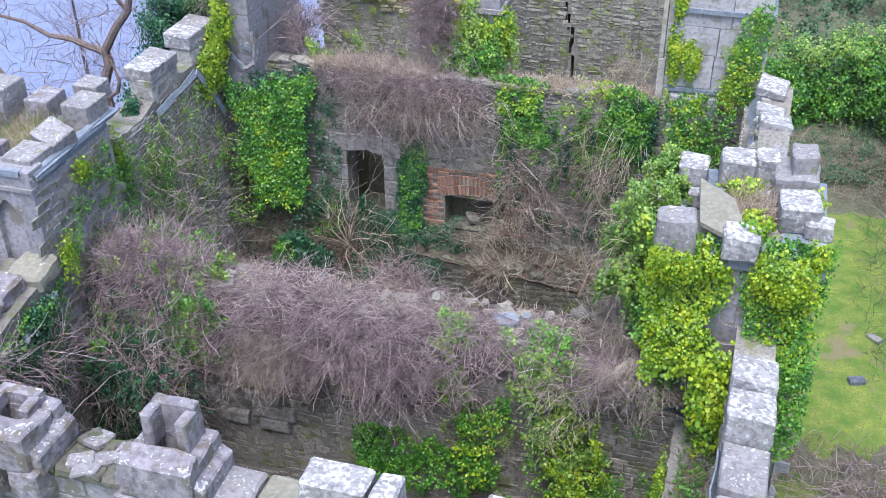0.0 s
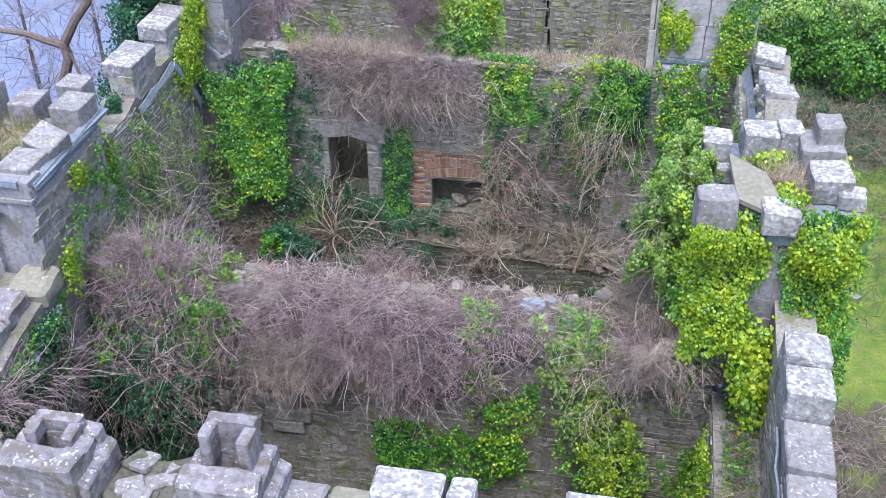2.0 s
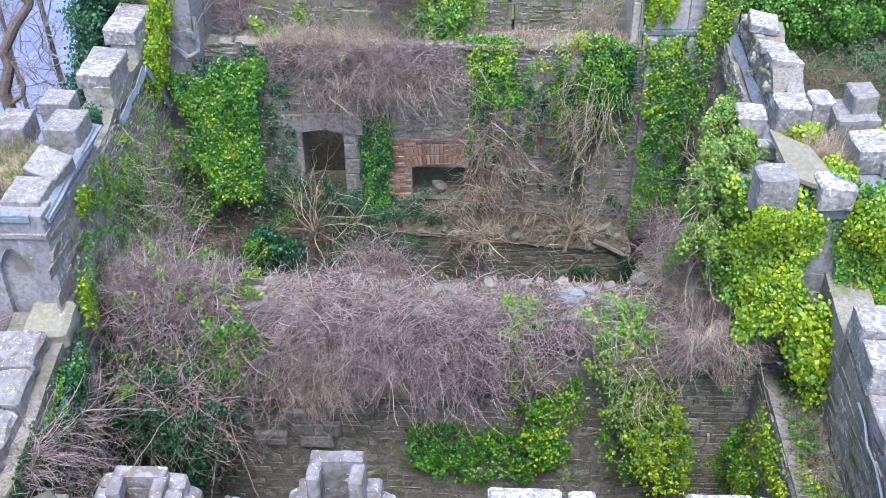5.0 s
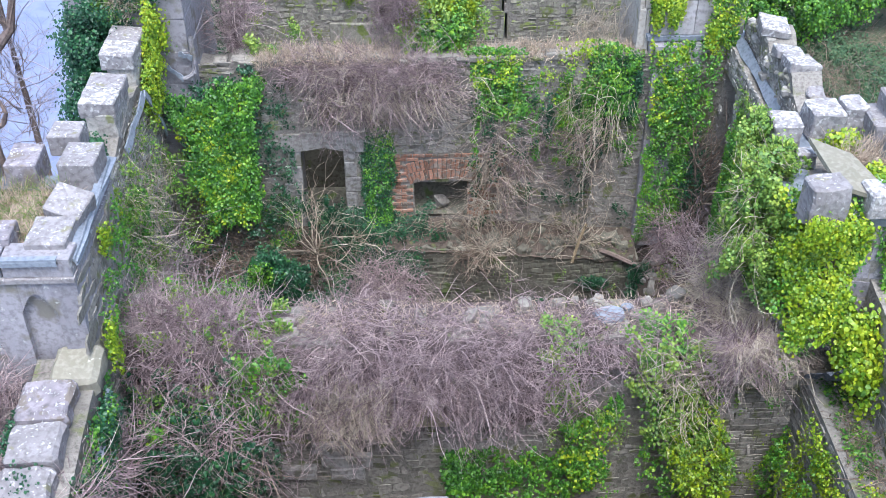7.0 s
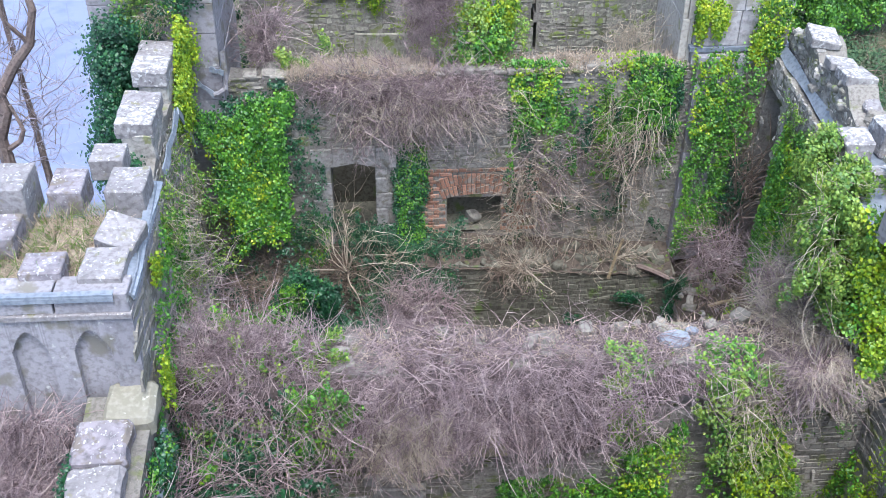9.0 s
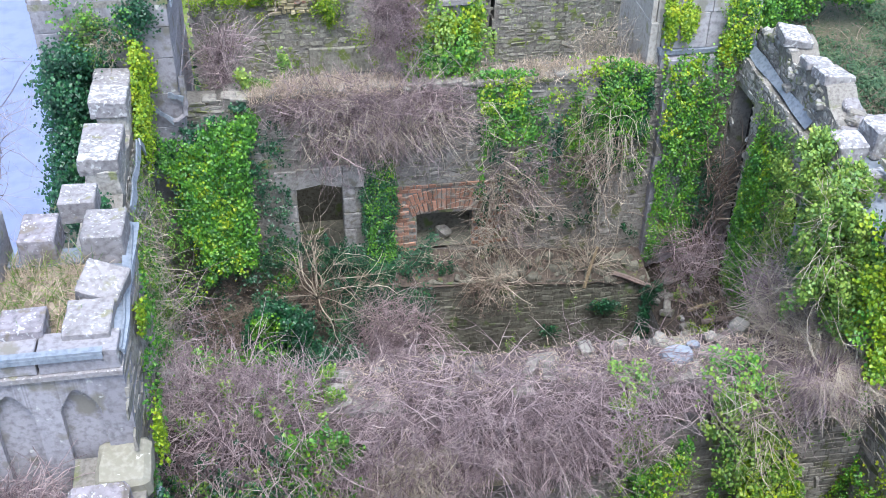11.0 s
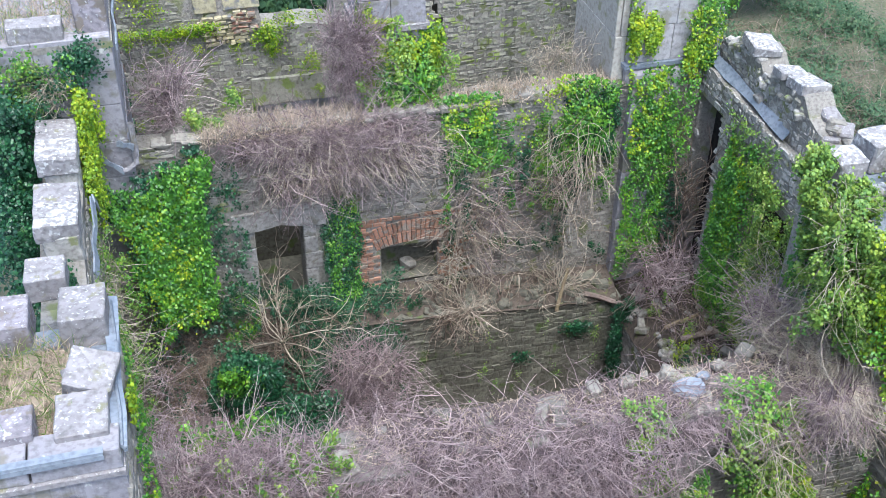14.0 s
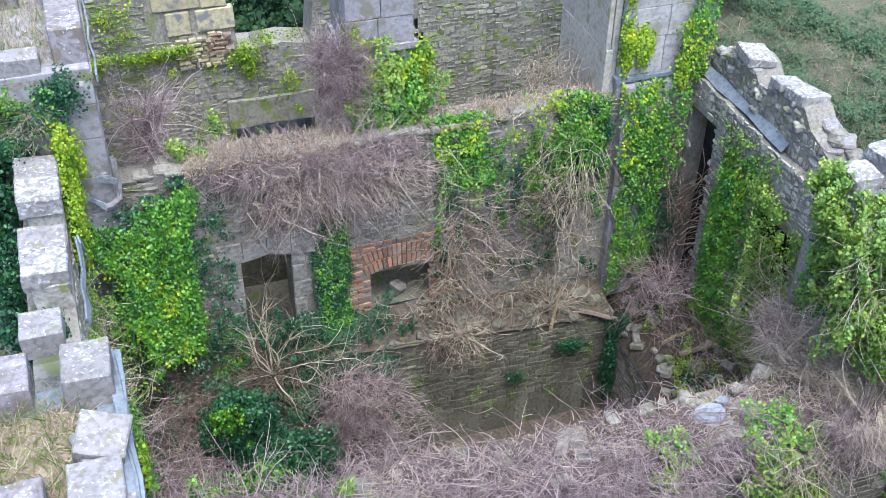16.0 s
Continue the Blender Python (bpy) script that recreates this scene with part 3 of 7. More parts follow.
def build_lower_wall():
    """The thicker foot of the back wall, and the sloping shelf of debris on it."""
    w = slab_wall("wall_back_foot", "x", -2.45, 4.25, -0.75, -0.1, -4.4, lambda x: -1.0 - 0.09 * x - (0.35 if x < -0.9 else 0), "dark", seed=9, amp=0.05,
                  label="dark rubble foot wall below the debris shelf", category="wall")
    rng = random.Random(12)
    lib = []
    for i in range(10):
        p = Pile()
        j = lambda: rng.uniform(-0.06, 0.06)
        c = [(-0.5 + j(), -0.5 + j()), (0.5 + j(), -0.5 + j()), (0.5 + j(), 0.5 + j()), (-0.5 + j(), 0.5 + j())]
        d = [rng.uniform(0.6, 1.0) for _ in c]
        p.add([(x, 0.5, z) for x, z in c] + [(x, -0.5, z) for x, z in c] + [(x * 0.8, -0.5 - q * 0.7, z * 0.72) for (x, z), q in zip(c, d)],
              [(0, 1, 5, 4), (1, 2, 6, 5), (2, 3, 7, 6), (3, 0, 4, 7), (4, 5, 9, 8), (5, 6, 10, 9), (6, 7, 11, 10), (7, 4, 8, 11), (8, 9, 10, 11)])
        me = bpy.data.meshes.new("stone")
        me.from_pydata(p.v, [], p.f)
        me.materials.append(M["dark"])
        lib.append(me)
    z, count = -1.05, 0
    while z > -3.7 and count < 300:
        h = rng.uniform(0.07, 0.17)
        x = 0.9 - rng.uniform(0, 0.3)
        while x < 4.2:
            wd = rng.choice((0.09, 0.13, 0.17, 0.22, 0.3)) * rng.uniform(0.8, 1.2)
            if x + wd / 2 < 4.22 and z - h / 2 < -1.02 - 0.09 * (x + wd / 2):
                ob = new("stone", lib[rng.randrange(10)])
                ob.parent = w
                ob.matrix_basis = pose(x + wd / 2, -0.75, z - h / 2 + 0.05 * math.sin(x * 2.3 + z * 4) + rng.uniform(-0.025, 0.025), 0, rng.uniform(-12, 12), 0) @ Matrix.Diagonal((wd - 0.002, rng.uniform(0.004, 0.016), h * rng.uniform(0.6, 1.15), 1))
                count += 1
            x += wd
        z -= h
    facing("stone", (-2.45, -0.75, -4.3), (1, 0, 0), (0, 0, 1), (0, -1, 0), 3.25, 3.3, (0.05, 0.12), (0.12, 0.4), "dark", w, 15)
    # debris on the shelf
    for i in range(120):
        x = rng.uniform(0.6, 4.1)
        y = rng.uniform(-0.78, -0.2)
        s = rng.uniform(0.05, 0.16)
        block("rubble_stone", (s * 1.5, s, s * 0.7), (x, y, -1.05 - 0.09 * x + rng.uniform(0.0, 0.05) + (y + 0.75) * 0.35), "dark", w, seed=400 + i,
              turn=rng.uniform(0, 180), tilt=(rng.uniform(-20, 20), rng.uniform(-20, 20)))
    nx, ny = 40, 8
    v = [(-2.45 + 6.65 * i / nx, -0.80 + 0.72 * j / ny, -1.02 - 0.09 * (-2.45 + 6.65 * i / nx) - 0.35 * min(1, max(0, -0.6 - (-2.45 + 6.65 * i / nx)) * 2) + 0.30 * j / ny + 0.07 * noise.noise(Vector((i * 0.6, j * 0.6, 1))))
         for j in range(ny + 1) for i in range(nx + 1)]
    f = [(j * (nx + 1) + i, j * (nx + 1) + i + 1, (j + 1) * (nx + 1) + i + 1, (j + 1) * (nx + 1) + i) for j in range(ny) for i in range(nx)]
    mesh_object("debris", v, f, "earth", w, "brown earth and leaf debris", smooth=True)


build_lower_wall()


def build_alcove():
    """Right back corner: the raised floor with fallen timbers."""
    p = Pile()
    p.box((4.25, -3.9, -4.4), (5.5, -0.1, -1.85))
    ob = p.done("floor_alcove", "rubble")
    tagged(ob, "raised debris floor in the corner of the room", "floor", kind="structure")
    facing("stone", (4.25, -3.9, -4.3), (0, 1, 0), (0, 0, 1), (-1, 0, 0), 3.8, 2.45, (0.06, 0.14), (0.12, 0.34), "rubble", ob, 21, proud=(0.002, 0.01))
    facing("stone", (4.25, -3.9, -4.3), (1, 0, 0), (0, 0, 1), (0, -1, 0), 1.25, 2.4, (0.09, 0.18), (0.2, 0.5), "dark", ob, 22)
    nx, ny = 14, 36
    heap = [(4.22 + 1.3 * i / nx, -3.95 + 3.9 * j / ny, -1.82 + 0.95 * (i / nx) ** 0.7 + (0.13 * noise.noise(Vector((i * 0.5, j * 0.5, 8))) + 0.06 * noise.noise(Vector((i * 1.3, j * 1.3, 3)))) * min(1, i / 2))
            for j in range(ny + 1) for i in range(nx + 1)]
    mesh_object("debris", heap, [(j * (nx + 1) + i, j * (nx + 1) + i + 1, (j + 1) * (nx + 1) + i + 1, (j + 1) * (nx + 1) + i) for j in range(ny) for i in range(nx)], "earth", ob, "sloping earth and rubble debris", smooth=True)
    rr = random.Random(19)
    for i in range(90):
        x, y, q = rr.uniform(4.3, 5.4), rr.uniform(-3.8, -0.4), rr.uniform(0.05, 0.17)
        block("rubble_stone", (q * 1.5, q, q * 0.7), (x, y, -1.82 + 0.95 * ((x - 4.22) / 1.3) ** 0.7 - 0.02), "rubble" if i % 3 else "lime", ob, seed=2000 + i, turn=rr.uniform(0, 180), tilt=(rr.uniform(-25, 25), rr.uniform(-25, 25)))
    for i, (x, y, z, l, r, turn, lean) in enumerate(((5.06, -2.38, -1.08, 0.85, 0.05, -8, -10), (4.88, -1.9, -1.14, 0.7, 0.035, 6, -10),
                                                     (3.9, -0.83, -1.34, 0.9, 0.05, -6, 24))):
        bm = bmesh.new()
        limb(bm, [(-l / 2, 0, 0), (-l / 6, 0.01, 0.006), (l / 6, -0.008, 0), (l / 2, 0, 0.004)], r, r * 0.85, 6)
        ob = from_bm("fallen_timber", bm, "timber" if i == 1 else "bark")
        ob.matrix_basis = pose(x, y, z + r, 0, lean, turn)
        tagged(ob, "split weathered timber lying among debris", "timber", group="fallen timbers")
    bm = bmesh.new()
    limb(bm, [(2.95, -0.9, -1.3), (3.06, -0.8, -0.9), (3.19, -0.68, -0.56)], 0.035, 0.028, 6)
    ob = from_bm("broken_branch", bm, "timber")
    tagged(ob, "pale broken branch leaning on the debris shelf", "branch")


build_alcove()


def build_rear_wall():
    def top(x):
        if x < -1.5:
            return 4.3
        if x < -0.05:
            return 2.78 + 0.06 * math.sin(x * 7)
        return 4.9
    w = slab_wall("wall_rear", "x", -3.7, 5.6, 3.0, 3.6, -4.4, top, "core", seed=14, amp=0.08, holes=((-1.55, -0.1, 0.95, 1.28), (1.66, 1.73, 2.75, 3.15), (1.735, 1.80, 2.55, 2.9), (1.82, 1.90, 2.2, 2.62), (1.805, 1.86, 1.9, 2.3), (1.865, 1.93, 1.4, 2.0)),
                  label="mossy coursed rubble rear wall with a broken gap", category="wall")
    facing("stone", (-3.7, 3.0, 0.2), (1, 0, 0), (0, 0, 1), (0, -1, 0), 9.3, 4.7, (0.06, 0.14), (0.09, 0.26), "mossrubble", w, 25, rough=1.1, proud=(0.001, 0.008), gap=0.005,
           inside=lambda x, z: z + 0.2 < top(x - 3.7) - 0.05 and not (1.0 < x < 2.2 and 2.95 < z < 3.9) and not (2.1 < x < 3.7 and 0.7 < z < 1.75) and not (5.3 < x < 5.75 and abs(x - 5.53 + 0.14 * (z - 2.2)) < 0.07))
    facing("brick_patch", (-2.35, 2.995, 2.55), (1, 0, 0), (0, 0, 1), (0, -1, 0), 0.85, 0.6, (0.07, 0.08), (0.11, 0.22), "yellow", w, 26, proud=(0.05, 0.07), gap=0.008)
    facing("brick_patch", (-1.85, 2.99, 2.75), (1, 0, 0), (0, 0, 1), (0, -1, 0), 0.4, 0.4, (0.06, 0.09), (0.11, 0.22), "brick", w, 27, proud=(0.06, 0.09), gap=0.012)
    rng = random.Random(3)
    block("lintel_slab", (1.6, 0.2, 0.55), (-0.83, 3.06, 1.29), "mossrubble", w, seed=488, wear=0.03, chamfer=0.03, label="long mossy lintel slab over a dark slot")
    for i, (wd, h, z) in enumerate(((0.75, 0.42, 3.62), (0.4, 0.36, 3.6), (0.38, 0.4, 3.18), (0.62, 0.38, 3.2), (0.5, 0.45, 4.05))):
        block("dressed_stone", (wd, 0.14, h), (-2.25 + (i % 2) * 0.6 - (i > 3) * 0.3, 3.03, z), "yellow", w, seed=500 + i, wear=0.015)
    return w


build_rear_wall()


def build_pier(name, x0, x1, y0, y1, z0, z1, mat, label, bands=(), seed=1, course=0.42):
    t = thing(name, label, "pier", ((x0 + x1) / 2, (y0 + y1) / 2, z0))
    o = Vector(((x0 + x1) / 2, (y0 + y1) / 2, z0))
    rng = random.Random(seed)
    z, i = z0, 0
    while z < z1 - 0.05:
        h = min(course * rng.uniform(0.8, 1.2), z1 - z)
        cut = rng.uniform(0.35, 0.65)
        for a, b in ((0, cut), (cut, 1)):
            wd = (x1 - x0) * (b - a)
            block("ashlar_stone", (wd - 0.008, y1 - y0, h - 0.006), (x0 - o.x + (x1 - x0) * (a + b) / 2, rng.uniform(-0.008, 0.008), z - o.z), mat, t,
                  seed=seed * 40 + i, wear=0.012, chamfer=0.012)
            i += 1
        z += h
    for bz, bh, out, bmat in bands:
        p = Pile()
        p.box((x0 - o.x - out, y0 - o.y - out, bz - o.z), (x1 - o.x + out, y1 - o.y + out, bz - o.z + bh))
        p.done("string_course", bmat, t)
    return t


build_pier("chimney_pier", -0.12, 0.92, 0.43, 1.35, 2.3, 6.2, "ashlar", "grey ashlar chimney pier rising above an ivy-clad ledge",
           ((3.76, 0.09, 0.05, "capdim"),), 6, 0.5)
build_pier("corner_pier", 4.12, 5.72, -0.08, 0.9, 2.4, 6.5, "paleash", "grey ashlar corner pier with slate string courses and ivy",
           ((2.90, 0.07, 0.06, "lead"), (4.36, 0.08, 0.06, "lead")), 7, 0.62)
build_pier("side_pier", 3.90, 4.115, 0.02, 1.7, 2.0, 6.2, "plaster", "pale plastered pier against the corner pier", (), 8, 1.6)
build_pier("wall_shaft", 4.18, 5.02, -0.26, -0.08, -1.4, 2.86, "ashlar", "narrow stone shaft under the corner pier clad in ivy", (), 9, 0.5)


def build_left_wall():
    w = slab_wall("wall_left", "y", -5.3, -0.05, -4.85, -4.32, -4.4, lambda y: 3.0 + 0.10 * math.sin(y * 2.0), "core", seed=17, amp=0.1,
                  label="broken rubble side wall with lichened coping stones", category="wall")
    facing("stone", (-4.32, -0.05, -4.3), (0, -1, 0), (0, 0, 1), (1, 0, 0), 5.25, 7.2, (0.05, 0.13), (0.09, 0.28), "palerubble", w, 31, proud=(0.001, 0.01))
    for i, (y, z, d, h) in enumerate(((-1.02, 3.38, 0.5, 0.27), (-1.53, 3.36, 0.54, 0.29), (-2.48, 3.33, 0.46, 0.26), (-2.95, 3.32, 0.5, 0.28))):
        block("coping_stone", (0.52, d, h), (-4.56, y, z), "white" if i % 2 else "capdim", w, seed=600 + i, wear=0.03, dip=0.04)
    for i, y in enumerate((-1.1, -1.5, -2.5, -2.95)):
        block("merlon_stone", (0.42, 0.5, 0.5), (-4.54, y, 2.88), "palerubble", w, seed=610 + i, wear=0.05)
    # crooked lead flashing
    for a, b, wd in (((-4.22, -3.3, 2.83), (-4.20, -1.87, 2.99), 0.055), ((-4.20, -1.85, 2.99), (-4.15, -1.05, 1.8), 0.06)):
        strip("lead_strip", a, b, wd, w, side=(1, 0, 0.3))
    return w


def strip(name, a, b, wd, parent, mat="lead", side=(0, 0, 1), th=0.012):
    """A bent strip of sheet from a to b."""
    a, b = Vector(a), Vector(b)
    d = (b - a).normalized()
    s = d.cross(Vector(side)).normalized()
    n = s.cross(d)
    p = Pile()
    k = 5
    v = []
    for i in range(k + 1):
        c = a.lerp(b, i / k) + n * 0.02 * math.sin(i * 2.3)
        q = wd * (1 + 0.25 * math.sin(i * 1.7))
        v += [tuple(c - s * q + n * th), tuple(c + s * q + n * th), tuple(c + s * q - n * th), tuple(c - s * q - n * th)]
    f = [(4 * i + m, 4 * i + (m + 1) % 4, 4 * i + 4 + (m + 1) % 4, 4 * i + 4 + m) for i in range(k) for m in range(4)] + [(3, 2, 1, 0), (4 * k, 4 * k + 1, 4 * k + 2, 4 * k + 3)]
    p.add(v, f)
    return p.done(name, mat, parent)


build_left_wall()


def build_far_turret():
    """The turret behind the left wall, with grass on its deck and broken battlements."""
    t = thing("far_turret", "grey stone turret with grassy top and broken battlements", "turret", (-4.6, 0.6, 2.4))
    o = Vector((-4.6, 0.6, 2.4))
    rng = random.Random(5)
    z, i = -2.0, 0
    while z < 2.1:
        h = rng.uniform(0.42, 0.6)
        block("ashlar_stone", (1.0, 2.4, h - 0.006), (0.42 + rng.uniform(-0.01, 0.01), 0, z), "ashlar", t, seed=700 + i, wear=0.012, chamfer=0.012)
        block("ashlar_stone", (0.9, 2.4, h - 0.006), (-0.54, 0, z), "ashlar", t, seed=730 + i, wear=0.012, chamfer=0.012)
        z += h
        i += 1
    p = Pile()
    p.box((-1.0, -1.2, 2.1), (0.95, 1.2, 2.2))
    p.done("deck", "core", t, "grass-grown deck")
    for i, (x, y, w, d, h, m) in enumerate(((0.72, -0.75, 0.42, 0.55, 0.55, "cap"), (0.72, -0.15, 0.42, 0.5, 0.5, "capdim"), (0.0, -1.02, 0.7, 0.3, 0.3, "capdim"),
                                            (-0.75, -1.0, 0.5, 0.34, 0.5, "cap"), (0.7, 0.8, 0.45, 0.6, 0.6, "capdim"), (-0.3, 1.0, 0.9, 0.35, 0.45, "cap"))):
        block("merlon", (w, d, h), (x, y, 2.2), m, t, seed=760 + i, wear=0.03)
    strip("lead_strip", (0.99, -1.2, 2.1), (0.99, 1.1, 2.2), 0.05, t, side=(1, 0, 0))
    # broken rainwater pipe at the foot
    bm = bmesh.new()
    limb(bm, [(0.98, -1.24, 0.95), (0.99, -1.27, 0.5), (0.97, -1.29, 0.32), (0.86, -1.3, 0.24), (0.78, -1.3, 0.22)], 0.045, 0.045, 8)
    from_bm("rainwater_pipe", bm, "ashlar", t, "broken grey rainwater pipe with an elbow")
    strip("lead_strip", (0.45, -1.26, 0.5), (0.8, -1.3, 0.2), 0.035, t, side=(0, 1, 0))
    strip("lead_strip", (0.75, -1.26, 0.66), (0.98, -1.3, 0.6), 0.04, t, side=(0, 1, 0))


build_far_turret()


def build_left_turret():
    """Square battlemented turret: body with blind arches, string, lead roof edge, merlons."""
    t = thing("battlemented_turret", "grey ashlar turret with blind pointed arches and lichened merlons", "turret", (-4.9, -6.2, 0))
    o = Vector((-4.9, -6.2, 0))
    body = Pile()
    x0, x1, y0, y1 = -1.3, 0.98, -1.02, 1.0
    # front face with two pointed recesses, built as strips round them
    arches = ((-0.41, 0.0), (0.27, 0.68))
    body.box((x0, y0 + 0.10, -4.4), (x1, y1, 3.50))
    body.done("wall", "ashlar", t)
    f = Pile()
    for a, b in ((x0, -0.41), (0.0, 0.27), (0.68, x1)):
        f.box((a, y0, -4.4), (b, y0 + 0.10, 3.50))
    for a, b in arches:
        k = 28
        for i in range(k):
            s0, s1 = a + (b - a) * i / k, a + (b - a) * (i + 1) / k
            m = ((s0 + s1) / 2 - a) / (b - a)
            rise = 3.02 + 0.30 * (1 - abs(2 * m - 1) ** 1.7)
            f.box((s0, y0, rise), (s1, y0 + 0.10, 3.50))
        f.box((a, y0, -4.4), (b, y0 + 0.10, 1.3))
    f.done("arcade", "ashlar", t)
    facing("stone", (x1, y0, -4.0), (0, 1, 0), (0, 0, 1), (1, 0, 0), 2.0, 7.5, (0.10, 0.22), (0.18, 0.45), "rubble", t, 41, proud=(0.003, 0.018), gap=0.006)
    p = Pile()
    p.box((x0, y0 - 0.04, 3.50), (x1 + 0.01, y1 + 0.02, 3.56))
    p.done("string_course", "capdim", t)
    for i, (a, b) in enumerate(((x0, -0.62), (-0.61, 0.16), (0.17, x1))):
        block("parapet_stone", (b - a - 0.01, 0.34, 0.26), ((a + b) / 2, y0 + 0.17, 3.56), "ashlar", t, seed=800 + i, wear=0.012, chamfer=0.015)
    p = Pile()
    p.box((x0, y0 + 0.30, 3.5), (x1 - 0.2, y1, 3.62))
    p.done("deck", "straw", t, "deck matted with dry grass")
    q = Pile()
    q.box((x0, y0 - 0.03, 3.80), (x1 - 0.15, y0 + 0.05, 3.832))
    q.box((x0, y0 - 0.035, 3.74), (x1 - 0.15, y0 - 0.03, 3.80))
    q.done("lead_edge", "lead", t, "pale lead edging")
    strip("lead_strip", (x1 - 0.02, y0 + 0.1, 3.72), (x1 - 0.04, y1 + 0.3, 3.74), 0.07, t, side=(0.2, 0, 1))
    strip("lead_strip", (x1 + 0.02, y0 + 0.1, 3.70), (x1 + 0.0, y1 + 0.2, 3.72), 0.05, t, side=(1, 0, 0.3))
    p = Pile()
    p.box((x1 - 0.25, y0 + 0.3, 3.5), (x1 - 0.02, y1, 3.66))
    p.box((x0, y1 - 0.3, 3.5), (x1 - 0.2, y1 - 0.02, 3.66))
    p.done("gutter", "lead", t, "lead-lined gutter")
    merl = ((0.70, 0.90, 0.46, 0.56, 0.42, 0, 0, "capdim"), (0.30, 1.72, 0.42, 0.42, 0.3, 0, 0, "capdim"), (-0.03, 0.97, 0.40, 0.54, 0.38, 0, 0, "cap"),
            (-0.62, 0.75, 0.45, 0.6, 0.6, 0, 0, "capdim"), (0.66, -0.55, 0.48, 0.56, 0.24, 0, 0, "capdim"), (0.0, -0.55, 0.46, 0.40, 0.26, 0, 0, "cap"),
            (-0.62, 0.1, 0.4, 0.5, 0.3, 0, 0, "cap"))
    for i, (x, y, wd, d, h, tx, ty, m) in enumerate(merl):
        base = 3.62 if i < 4 else 3.66
        block("merlon", (wd, d, h), (x, y, base), m, t, seed=820 + i, wear=0.02, chamfer=0.02, tilt=(tx, ty), turn=-2 + i % 3)
    block("tumbled_merlon", (0.46, 0.44, 0.36), (0.72, 0.04, 3.66), "capdim", t, seed=835, wear=0.02, tilt=(16, 14), turn=-14, label="tilted lichened merlon stone")
    block("tumbled_merlon", (0.4, 0.42, 0.26), (0.70, -0.03, 3.6), "capdim", t, seed=836, wear=0.02, turn=15)


build_left_turret()


def build_left_parapet():
    """Low wall with rough copings from the turret towards the front."""
    w = slab_wall("wall_left_low", "y", -10.4, -7.22, -4.62, -3.85, -4.4, lambda y: 1.85 + 0.16 * (y + 10), "core", seed=23, amp=0.05,
                  label="low side wall with mossy copings overgrown by brambles", category="wall")
    facing("stone", (-3.85, -7.22, -4.3), (0, -1, 0), (0, 0, 1), (1, 0, 0), 3.2, 6.2, (0.09, 0.18), (0.18, 0.45), "rubble", w, 51)
    block("coping_stone", (0.56, 0.60, 0.30), (-4.08, -7.40, 2.10), "buff", w, seed=850, wear=0.05, chamfer=0.08, slope=-0.05, tilt=(5, 0), label="mossy buff coping with white lichen spots")
    for i, (y, z, h, m) in enumerate(((-7.98, 2.12, 0.30, "cap"), (-8.56, 2.03, 0.30, "capdim"), (-9.14, 1.94, 0.28, "capdim"), (-9.72, 1.86, 0.28, "cap"))):
        block("coping_stone", (0.60, 0.57, h), (-4.30, y, z), m, w, seed=855 + i, wear=0.08, chamfer=0.07, tilt=(5, (i % 3 - 1) * 3), turn=(i * 5) % 7 - 3)
    strip("lead_strip", (-3.76, -7.45, 1.98), (-3.72, -8.4, 1.74), 0.045, w, side=(0.8, 0, 0.5))
    return w


build_left_parapet()


